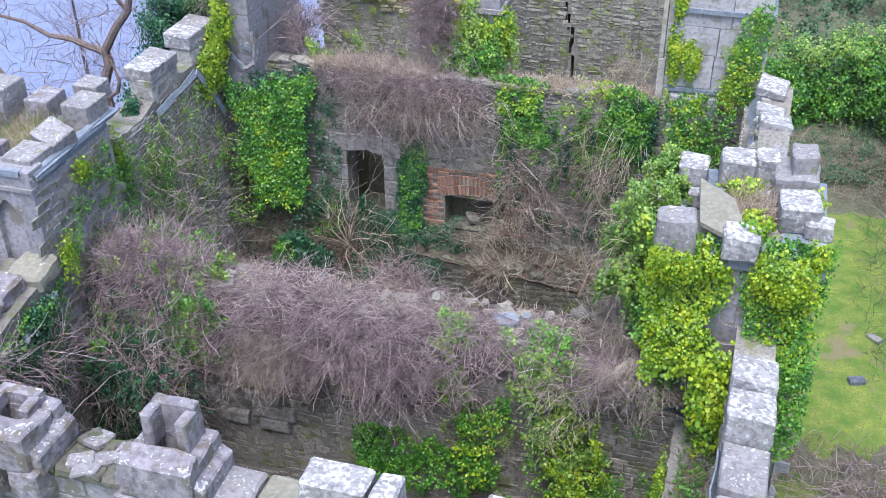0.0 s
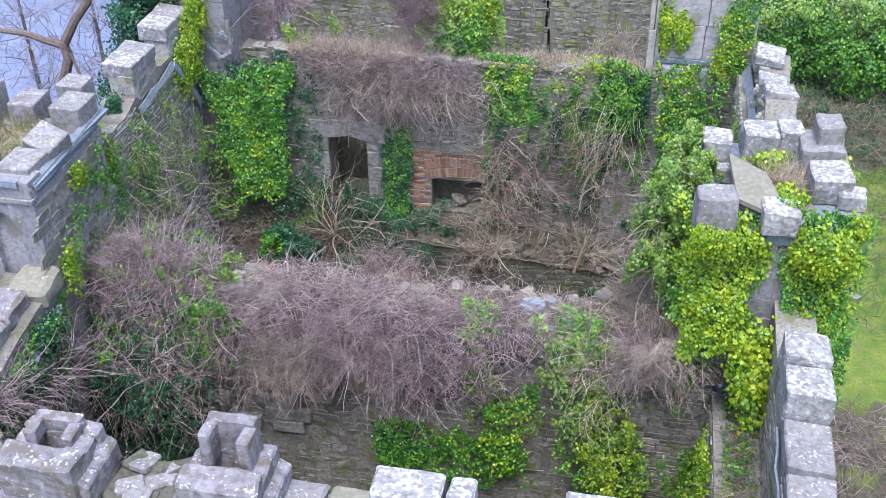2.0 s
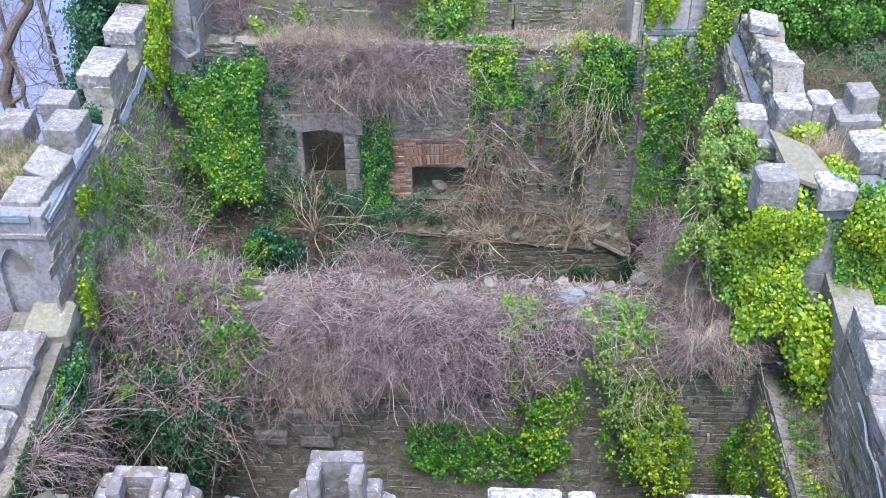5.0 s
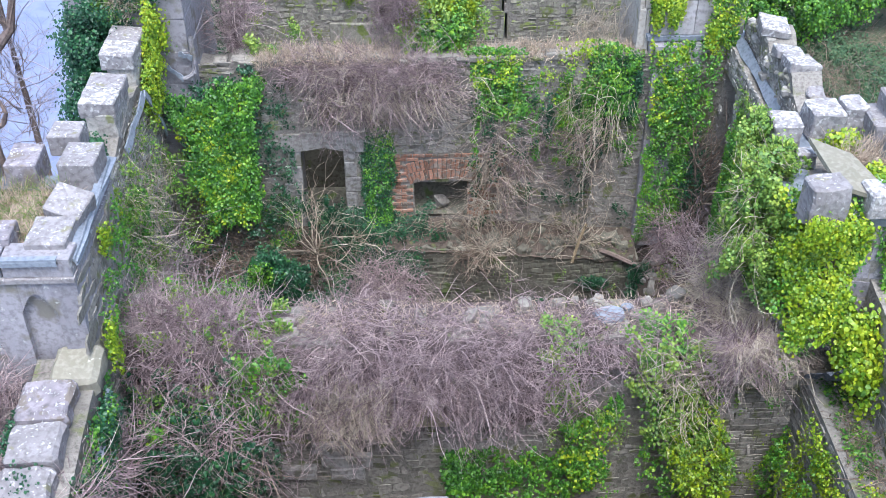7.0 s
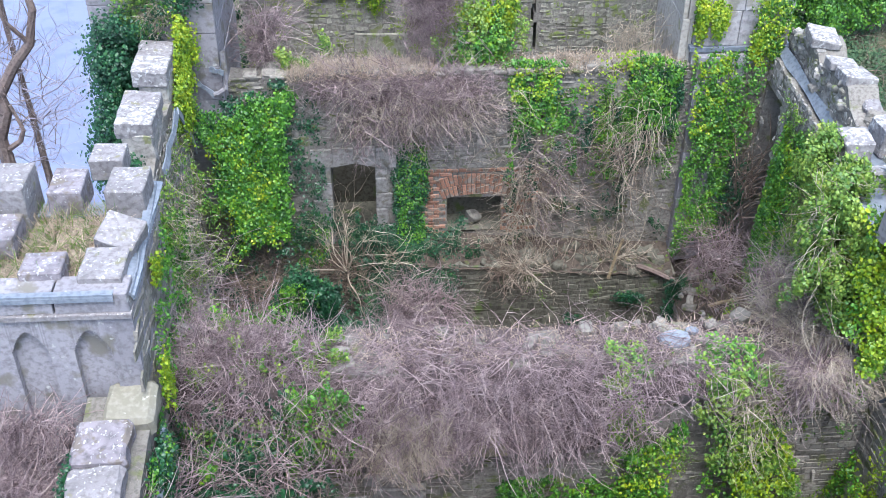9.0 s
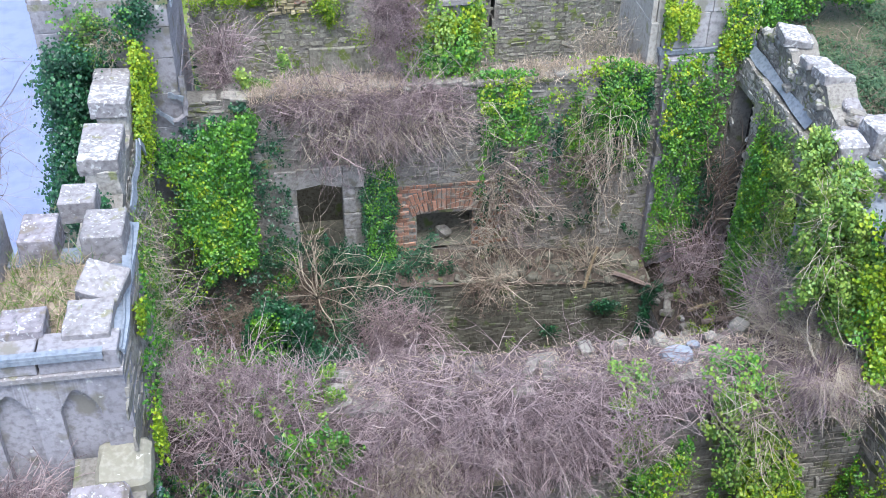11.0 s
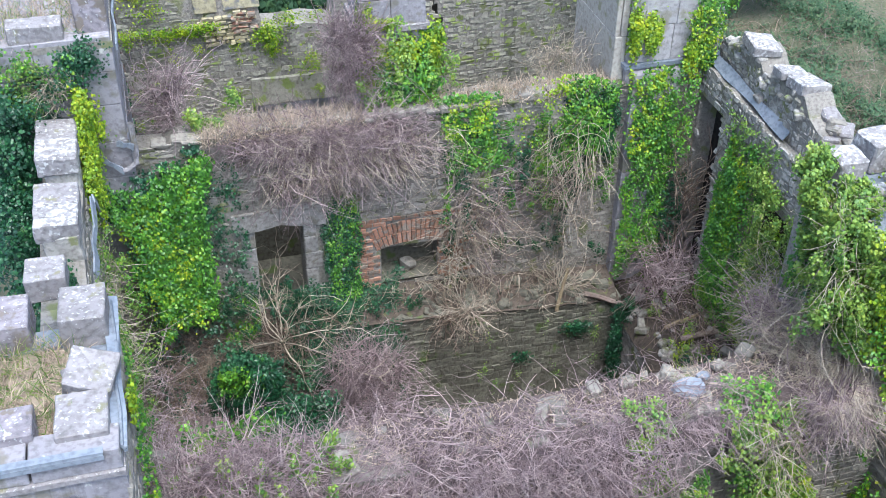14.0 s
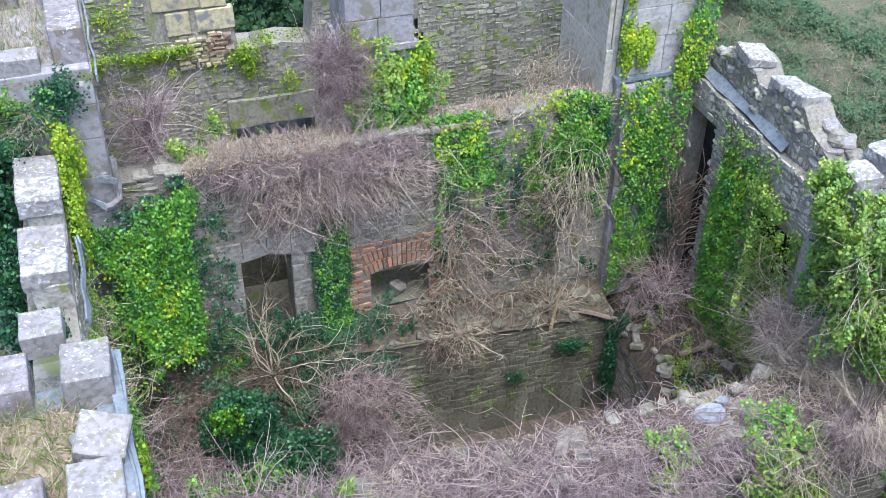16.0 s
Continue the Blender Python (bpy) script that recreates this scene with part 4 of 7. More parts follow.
def build_middle_wall():
    def top(x):
        return 1.55 + 0.05 * math.sin(x * 3) + (0.35 * (x - 4.2) if x > 4.2 else 0) + (0.25 * (-2.5 - x) if x < -2.5 else 0)
    w = slab_wall("wall_middle", "x", -4.3, 5.6, -6.3, -5.5, -4.4, top, "core", seed=27, amp=0.08,
                  label="thick broken rubble cross wall smothered in dry brambles", category="wall")
    facing("stone", (-4.3, -6.3, -4.3), (1, 0, 0), (0, 0, 1), (0, -1, 0), 9.9, 5.7, (0.07, 0.2), (0.12, 0.45), "rubble", w, 61, rough=1.0, proud=(0.0005, 0.006), gap=0.004)
    rng = random.Random(8)
    for i in range(34):
        x = rng.uniform(-3.6, 4.6)
        block("wall_top_stone", (rng.uniform(0.15, 0.35), rng.uniform(0.14, 0.25), rng.uniform(0.08, 0.16)), (x, rng.uniform(-6.2, -5.5), top(x) - 0.02), "rubble", w,
              seed=900 + i, turn=rng.uniform(0, 90), tilt=(rng.uniform(-12, 12), rng.uniform(-12, 12)), wear=0.03)
    for i, (x, y, s) in enumerate(((1.52, -5.6, 0.17), (3.62, -5.5, 0.2), (2.2, -5.55, 0.12), (3.2, -5.6, 0.13), (1.9, -5.62, 0.1))):
        block("wall_top_stone", (s * 1.2, s, s * 0.8), (x, y, 1.60), "rubble", w, seed=980 + i, wear=0.07, chamfer=0.04, turn=i * 37)
    for i, (x, y, r) in enumerate(((2.64, -5.95, 0.20), (2.88, -5.8, 0.08))):
        bm = bmesh.new()
        bmesh.ops.create_cone(bm, cap_ends=True, segments=9, radius1=r, radius2=r * 0.92, depth=0.05)
        for v in bm.verts:
            k = 1 + 0.28 * noise.noise(Vector((v.co.x * 7, v.co.y * 7, i * 3.1)))
            v.co = Vector((v.co.x * k * 1.15, v.co.y * k * 0.75, v.co.z))
        ob = from_bm("fallen_slate", bm, "slate", w, "pale blue broken slate lying on the wall top")
        ob.matrix_basis = pose(x, y, 1.72, 8, -5, -14)
    p = Pile()
    p.box((4.5, -6.52, -4.4), (5.76, -6.2, 1.5))
    p.done("wall_end", "core", w)
    facing("stone", (4.1, -6.53, -4.3), (1, 0, 0), (0, 0, 1), (0, -1, 0), 1.66, 5.75, (0.06, 0.14), (0.12, 0.40), "rubble", w, 62, rough=0.5, proud=(0.0005, 0.003), gap=0.002)
    block("buff_quoin", (0.42, 0.2, 0.34), (0.30, -6.27, 0.62), "yellow", w, seed=991)
    block("buff_quoin", (0.5, 0.2, 0.5), (0.20, -6.27, 0.05), "yellow", w, seed=992)
    for i, (x, z, wd) in enumerate(((-1.05, -0.72, 0.75), (-1.25, -0.47, 0.6), (-1.05, -0.97, 0.5), (-2.2, -0.55, 0.4), (-1.75, -0.95, 0.5))):
        block("pale_stone", (wd, 0.16, 0.23), (x, -6.32, z), "lime", w, seed=993 + i)
    return w


build_middle_wall()


def build_right_wall():
    arch = (-3.35, -1.35, -1.2, 1.75)
    w = slab_wall("wall_right", "y", -4.6, -0.1, 5.5, 6.2, -4.4, lambda y: 2.82 + 0.06 * y, "core", holes=(arch, (-0.94, -0.16, -1.2, 2.3)), seed=33, amp=0.08,
                  label="rubble side wall with an arched opening and lichened copings", category="wall")
    hole = lambda s, z: (-3.35 < -0.1 - s < -1.35 and z - 4.3 < 1.75 + 0.35 * (1 - ((-0.1 - s + 2.35) / 1.0) ** 2)) or (-0.94 < -0.1 - s < -0.16 and z - 4.3 < 2.3)
    facing("stone", (5.5, -0.1, -4.3), (0, -1, 0), (0, 0, 1), (-1, 0, 0), 4.5, 7.1, (0.06, 0.16), (0.08, 0.24), "palerubble", w, 71, proud=(0.001, 0.009), rough=1.2, inside=lambda s, z: not hole(s, z))
    up = slab_wall("upper_wall", "y", -4.6, -0.1, 5.74, 6.2, 2.4, lambda y: (3.50 - 0.32 * max(0.0, 1 - abs(y + 1.55) / 0.3) - 0.4 * max(0.0, y + 0.75)) if y > -2.6 else 3.35 + 0.30 * (y + 2.6), "core", parent=w, seed=34, amp=0.14)
    facing("stone", (5.74, -0.1, 2.5), (0, -1, 0), (0, 0, 1), (-1, 0, 0), 4.5, 0.8, (0.07, 0.16), (0.08, 0.22), "palerubble", w, 75, proud=(0.002, 0.014), rough=1.3,
           inside=lambda s, z: z < 0.80 - 0.3 * max(0, s - 2.6))
    # added black panels stand in for deep shade behind arch and recess
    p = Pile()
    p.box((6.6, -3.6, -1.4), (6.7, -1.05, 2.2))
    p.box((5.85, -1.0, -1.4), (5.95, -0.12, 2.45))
    p.done("lining", "archshade", w, "black panels for the shade behind the arch")
    caps = ((5.88, -1.04, 3.50, 0.48, 0.52, 0.18), (5.86, -1.93, 3.50, 0.46, 0.28, 0.15), (5.97, -2.30, 3.44, 0.5, 0.44, 0.2))
    for i, (x, y, z, wd, d, h) in enumerate(caps):
        block("coping_stone", (wd, d, h), (x, y, z), "white", w, seed=1000 + i, wear=0.03, chamfer=0.03, dip=0.05, turn=-6 + 5 * i, tilt=(4 - 5 * i, 4))
    heap = random.Random(66)
    for i in range(60):
        y = heap.uniform(-2.6, -0.2)
        top = 3.50 - 0.32 * max(0.0, 1 - abs(y + 1.55) / 0.3) - 0.4 * max(0.0, y + 0.75)
        q = heap.uniform(0.07, 0.2)
        block("broken_stone", (q, q * 0.9, q * 0.7), (heap.uniform(5.72, 5.9), y, top - heap.uniform(0.02, 0.35)), "palerubble" if i % 3 else "mossrubble", w, seed=1040 + i, wear=0.06, chamfer=0.03,
              turn=heap.uniform(0, 90), tilt=(heap.uniform(-20, 20), heap.uniform(-20, 20)))
    for i in range(18):
        y = heap.uniform(-4.5, -2.7)
        block("broken_stone", (heap.uniform(0.16, 0.36), heap.uniform(0.14, 0.32), heap.uniform(0.08, 0.18)), (heap.uniform(5.8, 6.15), y, 3.28 + 0.30 * (y + 2.6) + heap.uniform(-0.05, 0.04)), "rubble" if i % 4 else "capdim", w,
              seed=1020 + i, wear=0.05, chamfer=0.05, turn=heap.uniform(0, 90), tilt=(heap.uniform(-14, 14), heap.uniform(-14, 14)))
    strip("lead_strip", (5.62, -0.22, 2.94), (5.70, -2.42, 2.80), 0.085, w, side=(-0.8, 0, 0.6))
    return w


build_right_wall()


def build_right_turret():
    t = thing("ivy_turret", "square battlemented turret smothered in bright ivy", "turret", (5.55, -5.6, 0))
    p = Pile()
    p.box((-0.85, -0.9, -4.4), (1.05, 1.2, 3.55))
    p.done("wall", "core", t)
    facing("stone", (-0.85, -0.9, -4.2), (1, 0, 0), (0, 0, 1), (0, -1, 0), 1.9, 7.7, (0.2, 0.35), (0.3, 0.6), "ashlar", t, 81)
    facing("stone", (-0.85, 1.0, -4.2), (0, -1, 0), (0, 0, 1), (-1, 0, 0), 1.9, 7.7, (0.1, 0.2), (0.2, 0.45), "rubble", t, 82)
    facing("stone", (1.05, -0.9, -4.2), (0, 1, 0), (0, 0, 1), (1, 0, 0), 1.9, 7.7, (0.2, 0.35), (0.3, 0.6), "ashlar", t, 83)
    p = Pile()
    p.box((-0.9, -0.95, 3.55), (1.15, -0.5, 3.72))
    p.box((-0.9, 0.5, 3.55), (1.15, 1.25, 3.72))
    p.box((-0.9, -0.5, 3.55), (-0.5, 0.5, 3.72))
    p.box((0.6, -0.5, 3.55), (1.15, 0.5, 3.72))
    p.done("lead_gutter", "lead", t, "blue-grey lead parapet gutter")
    p = Pile()
    p.box((-0.5, -0.5, 3.5), (0.6, 0.5, 3.70))
    p.done("deck", "core", t, "grass-grown deck")
    merl = ((-0.68, -1.05, 0.46, 0.36, 0.58, "capdim"), (0.10, -0.86, 0.44, 0.38, 0.34, "white"), (0.77, 0.04, 0.50, 0.50, 0.40, "white"), (1.02, -0.15, 0.36, 0.32, 0.22, "white"),
            (0.77, 0.78, 0.33, 0.38, 0.72, "capdim"), (0.72, 0.72, 0.56, 0.60, 0.44, "capdim"), (-0.06, 0.98, 0.46, 0.46, 0.42, "white"), (-0.62, 0.80, 0.38, 0.40, 0.36, "white"), (-0.52, 0.20, 0.26, 0.22, 0.22, "white"),
            (0.33, 1.02, 0.32, 0.36, 0.48, "white"))
    for i, (x, y, wd, d, h, m) in enumerate(merl):
        block("merlon", (wd, d, h), (x, y, 3.72), m, t, seed=1100 + i, wear=0.05, chamfer=0.035, turn=6 - (i * 5) % 9, tilt=((i * 7) % 5 - 2, (i * 3) % 5 - 2))
    # two tilted roof slabs meeting over the deck
    bm = bmesh.new()
    pts = [(-0.52, 0.22), (-0.05, -0.08), (0.12, -0.62), (-0.08, -0.92), (-0.42, -0.76)]
    lo = [bm.verts.new((x, y, 0)) for x, y in pts]
    hi = [bm.verts.new((x, y, 0.06)) for x, y in pts]
    bm.faces.new(hi)
    bm.faces.new(lo[::-1])
    for i in range(5):
        bm.faces.new((lo[i], lo[(i + 1) % 5], hi[(i + 1) % 5], hi[i]))
    ob = from_bm("roof_slab", bm, "buff", t, "loose tilted buff stone slab")
    ob.matrix_basis = pose(0, 0, 4.0, 4, 6, 0)
    return t


build_right_turret()


def build_right_parapet():
    w = slab_wall("wall_right_low", "y", -10.6, -6.5, 5.78, 6.28, -4.4, lambda y: 2.55 + 0.12 * (y + 7.6), "core", seed=37, amp=0.04,
                  label="front side wall with white-lichened copings", category="wall")
    facing("stone", (5.78, -6.5, -4.3), (0, -1, 0), (0, 0, 1), (-1, 0, 0), 4.1, 6.5, (0.09, 0.18), (0.18, 0.5), "rubble", w, 91)
    for i, (y, z, d, h, m) in enumerate(((-7.86, 2.6, 0.48, 0.50, "white"), (-8.37, 2.55, 0.52, 0.44, "white"), (-9.02, 2.42, 0.76, 0.2, "capdim"), (-9.72, 2.34, 0.64, 0.2, "capdim"), (-10.32, 2.3, 0.52, 0.44, "white"))):
        block("coping_stone", (0.52, d, h), (6.03, y, z), m, w, seed=1200 + i, wear=0.04, chamfer=0.03, dip=0.03)
    strip("lead_strip", (5.76, -8.55, 2.35), (5.72, -10.0, 2.15), 0.05, w, side=(0.8, 0, 0.4))
    p = Pile()
    p.box((5.2, -10.6, -4.4), (5.78, -6.54, 1.15))
    p.done("plinth", "core", w)
    facing("stone", (5.2, -6.54, -4.3), (0, -1, 0), (0, 0, 1), (-1, 0, 0), 4.05, 5.4, (0.09, 0.18), (0.18, 0.5), "rubble", w, 92)
    bm = bmesh.new()
    bmesh.ops.create_grid(bm, x_segments=6, y_segments=8, size=0.5)
    for v in bm.verts:
        v.co = Vector((v.co.x * 0.5, v.co.y * 0.9, 0.10 * noise.noise(v.co * 4)))
    ob = from_bm("torn_felt", bm, "felt", w, "torn dark roofing felt")
    ob.matrix_basis = pose(5.35, -7.05, 1.55, -48, 14, 8)
    return w


build_right_parapet()


def build_front_wall():
    w = slab_wall("wall_front", "x", -4.4, 6.0, -10.95, -10.45, -4.4, 2.38, "core", seed=43, amp=0.02,
                  label="front parapet wall with lichened copings", category="wall")
    facing("stone", (-4.4, -10.95, -4.3), (1, 0, 0), (0, 0, 1), (0, -1, 0), 10.4, 6.6, (0.24, 0.36), (0.35, 0.7), "ashlar", w, 95, rough=0.4)
    rng = random.Random(2)
    x = -4.3
    i = 0
    while x < 5.6:
        wd = rng.uniform(0.6, 0.85)
        block("coping_slab", (wd - 0.015, 0.62, 0.14), (x + wd / 2, -10.72, 2.36), "dark" if x < -0.4 else ("buff" if i % 3 else "capdim"), w, seed=1300 + i, wear=0.06, chamfer=0.05, turn=random.Random(i).uniform(-4, 4), tilt=(random.Random(i).uniform(-3, 3), random.Random(i + 9).uniform(-3, 3)))
        x += wd
        i += 1
    for i in range(16):
        q = rng.uniform(0.1, 0.26)
        block("loose_stone", (q * 1.4, q, q * 0.5), (rng.choice((-1.3, -0.95, -0.75, -1.15, -2.9, -3.2)) + rng.uniform(-0.12, 0.12), -10.72 + rng.uniform(-0.25, 0.25), 2.47), "capdim" if i % 2 else "dark", w, seed=1350 + i, wear=0.06, chamfer=0.04,
              turn=rng.uniform(0, 90), tilt=(rng.uniform(-8, 8), rng.uniform(-8, 8)))
    for i, (x, wd) in enumerate(((1.86, 0.74), (2.43, 0.28), (3.80, 0.64), (4.34, 0.32))):
        block("merlon", (wd, 0.44, 0.42), (x, -10.58, 2.46), "white", w, seed=1330 + i, wear=0.03, chamfer=0.04, slope=0.04)
    return w


build_front_wall()


def chimney_stack(x, y, seed, rise, label=""):
    """Weathered stepped stone stack: split foot with a smoke hole, hollow body with sloping shoulders, upstand open to one side."""
    t = thing("chimney_stack", label, "chimney", (x, y, 2.40), group="front chimney stacks")
    p = Pile()
    p.box((-0.2, -0.16, -0.1), (0.2, 0.2, 0.02))
    p.done("flue_floor", "core", t)
    stones = (
        (0, 0.18, 1.0, 0.62, 0.62, -0.45, {"taper": 0.04}), (-0.31, -0.27, 0.38, 0.36, 0.60, -0.45, {}), (0.31, -0.27, 0.38, 0.36, 0.60, -0.45, {}),
        (0, -0.27, 0.86, 0.32, 0.50, 0.14, {"slope": -0.05}), (0, 0.28, 0.84, 0.20, 0.44, 0.14, {}), (-0.30, 0, 0.24, 0.36, 0.44, 0.14, {}), (0.30, 0, 0.24, 0.36, 0.46, 0.14, {}),
    )
    for i, (bx, by, w, d, h, z, kw) in enumerate(stones):
        block("stack_stone", (w, d, h), (bx, by, z), "cap", t, seed=seed + i, wear=0.05, chamfer=0.035, **kw)
    for i, side in enumerate((-1, 1)):
        block("shoulder_stone", (0.17, 0.72, 0.38), (side * 0.45, 0.02, 0.06), "cap", t, seed=seed + 12 + i, wear=0.04, chamfer=0.03, dip=0.10, turn=0 if side > 0 else 180)
    block("upstand", (0.54, 0.15, rise), (0.0, 0.25, 0.55), "cap", t, seed=seed + 20, wear=0.025, chamfer=0.025, taper=0.04)
    for i, side in enumerate((-1, 1)):
        block("upstand", (0.13, 0.26, rise * (0.98 if side < 0 else 0.9)), (side * 0.205, 0.07, 0.55), "cap", t, seed=seed + 22 + i, wear=0.025, chamfer=0.025)
    return t


chimney_stack(0.02, -10.78, 1400, 0.48, "open stepped stone chimney stack grey with lichen")
chimney_stack(-1.95, -10.80, 1450, 0.20, "broken stone chimney stack with an open flue")

# ---- ivy ----


def ragged_mass(c, r, n, k, seed, small=0.32):
    """Small clumps scattered through a large one, so that its outline is uneven and open."""
    q = np.random.RandomState(seed)
    d = q.normal(size=(n, 3))
    d /= np.linalg.norm(d, axis=1)[:, None]
    d = np.array(c) + d * q.uniform(0.35, 1.0, (n, 1)) * np.array(r)
    return [(tuple(p), tuple(np.array((1, 1, 1.2)) * small * q.uniform(0.5, 1.1) * min(r)), int(k / n)) for p in d]



def ivy(blobs, mat, label, seed, size=0.075, out=(0, -0.7, 0.5)):
    ob = leaves("ivy", blobs, mat, seed, size, out=out)
    return tagged(ob, label, "ivy", kind="stuff")


ivy(ragged_mass((-2.55, -1.75, -0.95), (0.55, 0.4, 0.6), 24, 2600, 5, 0.62) + ragged_mass((-2.0, -1.95, -1.75), (0.72, 0.5, 0.75), 28, 3200, 6, 0.62) + ragged_mass((-2.75, -1.9, -2.3), (0.6, 0.6, 0.8), 12, 900, 7, 0.6),
    "ivydark", "dark mound of ivy in the sunken room", 14, 0.085)
ivy(ragged_mass((-2.65, -1.95, -0.6), (0.5, 0.3, 0.35), 14, 90, 8, 0.5), "ivy", "lighter ivy on the mound in the sunken room", 15, 0.08)
ivy([((1.02, 0.45, 3.45), (0.22, 0.2, 0.42), 520), ((0.55, 0.35, 3.5), (0.4, 0.12, 0.25), 300), ((0.1, 0.35, 3.3), (0.35, 0.14, 0.4), 420), ((-0.02, 0.5, 4.2), (0.14, 0.14, 0.45), 200), ((0.15, 0.4, 3.95), (0.3, 0.08, 0.1), 120)],
    "ivybright", "yellow-green ivy at the foot of the chimney pier", 23, 0.085)
ivy([((0.75, 0.15, 3.0), (0.35, 0.2, 0.4), 380), ((0.2, 0.2, 2.95), (0.4, 0.2, 0.3), 260)], "ivy", "ivy below the chimney pier", 24, 0.08)
ivy([((4.18, -0.14, 3.7), (0.13, 0.1, 0.45), 380), ((4.48, -0.16, 3.62), (0.15, 0.06, 0.30), 330), ((4.62, -0.2, 2.78), (0.28, 0.1, 0.14), 300), ((5.2, -0.22, 3.3), (0.2, 0.1, 0.4), 260), ((4.2, -0.1, 4.6), (0.1, 0.1, 0.4), 180)],
    "ivybright", "bright ivy sprays on the corner pier", 26, 0.08)
ivy([((5.38, -2.75, 0.9), (0.2, 0.3, 0.9), 420), ((5.3, -3.1, 0.0), (0.3, 0.3, 0.6), 350), ((5.36, -2.7, 2.2), (0.14, 0.5, 0.35), 240)], "ivypale", "pale sprays by the arched opening", 28, 0.07, out=(-0.7, -0.4, 0.4))
ivy(ragged_mass((4.40, -5.85, 3.7), (0.38, 0.50, 0.5), 26, 1700, 1, 0.5) + ragged_mass((4.62, -4.95, 3.85), (0.28, 0.5, 0.45), 28, 2000, 9, 0.5) + ragged_mass((4.55, -5.1, 3.0), (0.25, 0.4, 0.5), 16, 700, 33, 0.5) + ragged_mass((4.25, -6.05, 3.0), (0.42, 0.42, 0.7), 26, 1700, 2, 0.5),
    "ivypale", "bushy pale green ivy on the turret flank", 29, 0.07)
ivy(ragged_mass((4.72, -5.6, 4.08), (0.28, 0.4, 0.22), 18, 900, 31, 0.5) + ragged_mass((4.45, -6.2, 3.75), (0.3, 0.3, 0.35), 16, 900, 32, 0.5), "ivypale", "pale ivy rising round the turret's merlons", 93, 0.07)
ivy([((4.86, -6.92, 3.80), (0.34, 0.10, 0.22), 420), ((5.35, -6.75, 3.70), (0.2, 0.1, 0.12), 90), ((6.25, -6.85, 3.72), (0.36, 0.14, 0.26), 420), ((6.55, -6.5, 3.9), (0.15, 0.25, 0.2), 180)], "ivybright", "yellow-green ivy climbing over the battlements", 94, 0.07)
# darker leaf colour paints the shade inside the bush
ivy(ragged_mass((4.45, -5.95, 3.2), (0.36, 0.45, 0.8), 22, 350, 4, 0.5), "ivydark", "dark ivy for shade inside the bushy flank", 30, 0.08)
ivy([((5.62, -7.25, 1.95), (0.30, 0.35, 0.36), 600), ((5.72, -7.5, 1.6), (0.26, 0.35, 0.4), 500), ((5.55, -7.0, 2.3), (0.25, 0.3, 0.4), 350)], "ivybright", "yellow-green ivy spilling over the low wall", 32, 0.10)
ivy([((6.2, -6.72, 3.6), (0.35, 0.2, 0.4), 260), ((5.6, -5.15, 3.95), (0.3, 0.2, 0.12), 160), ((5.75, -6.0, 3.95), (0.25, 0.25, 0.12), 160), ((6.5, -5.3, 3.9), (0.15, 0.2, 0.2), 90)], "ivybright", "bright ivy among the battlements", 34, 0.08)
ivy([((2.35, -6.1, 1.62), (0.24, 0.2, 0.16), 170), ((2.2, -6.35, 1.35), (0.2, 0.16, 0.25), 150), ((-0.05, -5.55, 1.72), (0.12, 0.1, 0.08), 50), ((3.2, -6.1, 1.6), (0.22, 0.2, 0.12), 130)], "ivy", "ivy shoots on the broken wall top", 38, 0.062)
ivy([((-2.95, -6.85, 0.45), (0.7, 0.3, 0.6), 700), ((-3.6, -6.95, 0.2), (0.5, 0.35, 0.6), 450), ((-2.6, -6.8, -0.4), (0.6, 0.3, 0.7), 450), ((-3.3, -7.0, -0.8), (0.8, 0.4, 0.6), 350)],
    "ivydark", "dark ivy in the shaded corner under brambles", 39, 0.09)
ivy([((-2.35, -6.55, 1.35), (0.28, 0.2, 0.32), 240), ((-2.75, -6.1, 1.75), (0.5, 0.25, 0.2), 180), ((-2.2, -6.7, 0.85), (0.25, 0.2, 0.3), 160), ((-3.5, -7.1, 0.9), (0.2, 0.2, 0.2), 90), ((-2.9, -5.4, 1.85), (0.7, 0.3, 0.15), 220)], "ivy", "green ivy sprigs among brambles", 40, 0.085)
ivy([((-4.22, -0.95, 3.05), (0.16, 0.28, 0.62), 900), ((-4.22, -1.45, 2.85), (0.14, 0.3, 0.45), 380), ((-4.15, -0.75, 3.7), (0.2, 0.25, 0.5), 420)], "ivybright", "yellow-green ivy beside the coping stones", 41, 0.075, out=(0.4, -0.5, 0.5))
ivy([((-5.25, -1.0, 3.3), (0.40, 0.6, 0.9), 1500), ((-5.25, -1.8, 2.4), (0.35, 0.7, 0.9), 1000), ((-5.15, -2.6, 1.6), (0.3, 0.6, 0.9), 600)], "ivydark", "dark ivy on the outer face of the side wall", 42, 0.085)
ivy([((-5.0, -0.9, 4.0), (0.4, 0.4, 0.3), 200), ((-4.6, -0.75, 4.15), (0.4, 0.15, 0.35), 120)], "ivydark", "dark scrub on the outer wall", 43, 0.06)
ivy([((-4.6, -3.5, 3.05), (0.16, 0.2, 0.2), 170), ((-4.6, -2.2, 3.0), (0.2, 0.12, 0.12), 60), ((-4.1, -0.72, 4.5), (0.3, 0.1, 0.3), 200)], "ivydark", "small ivy tuft under a coping stone", 44, 0.07)
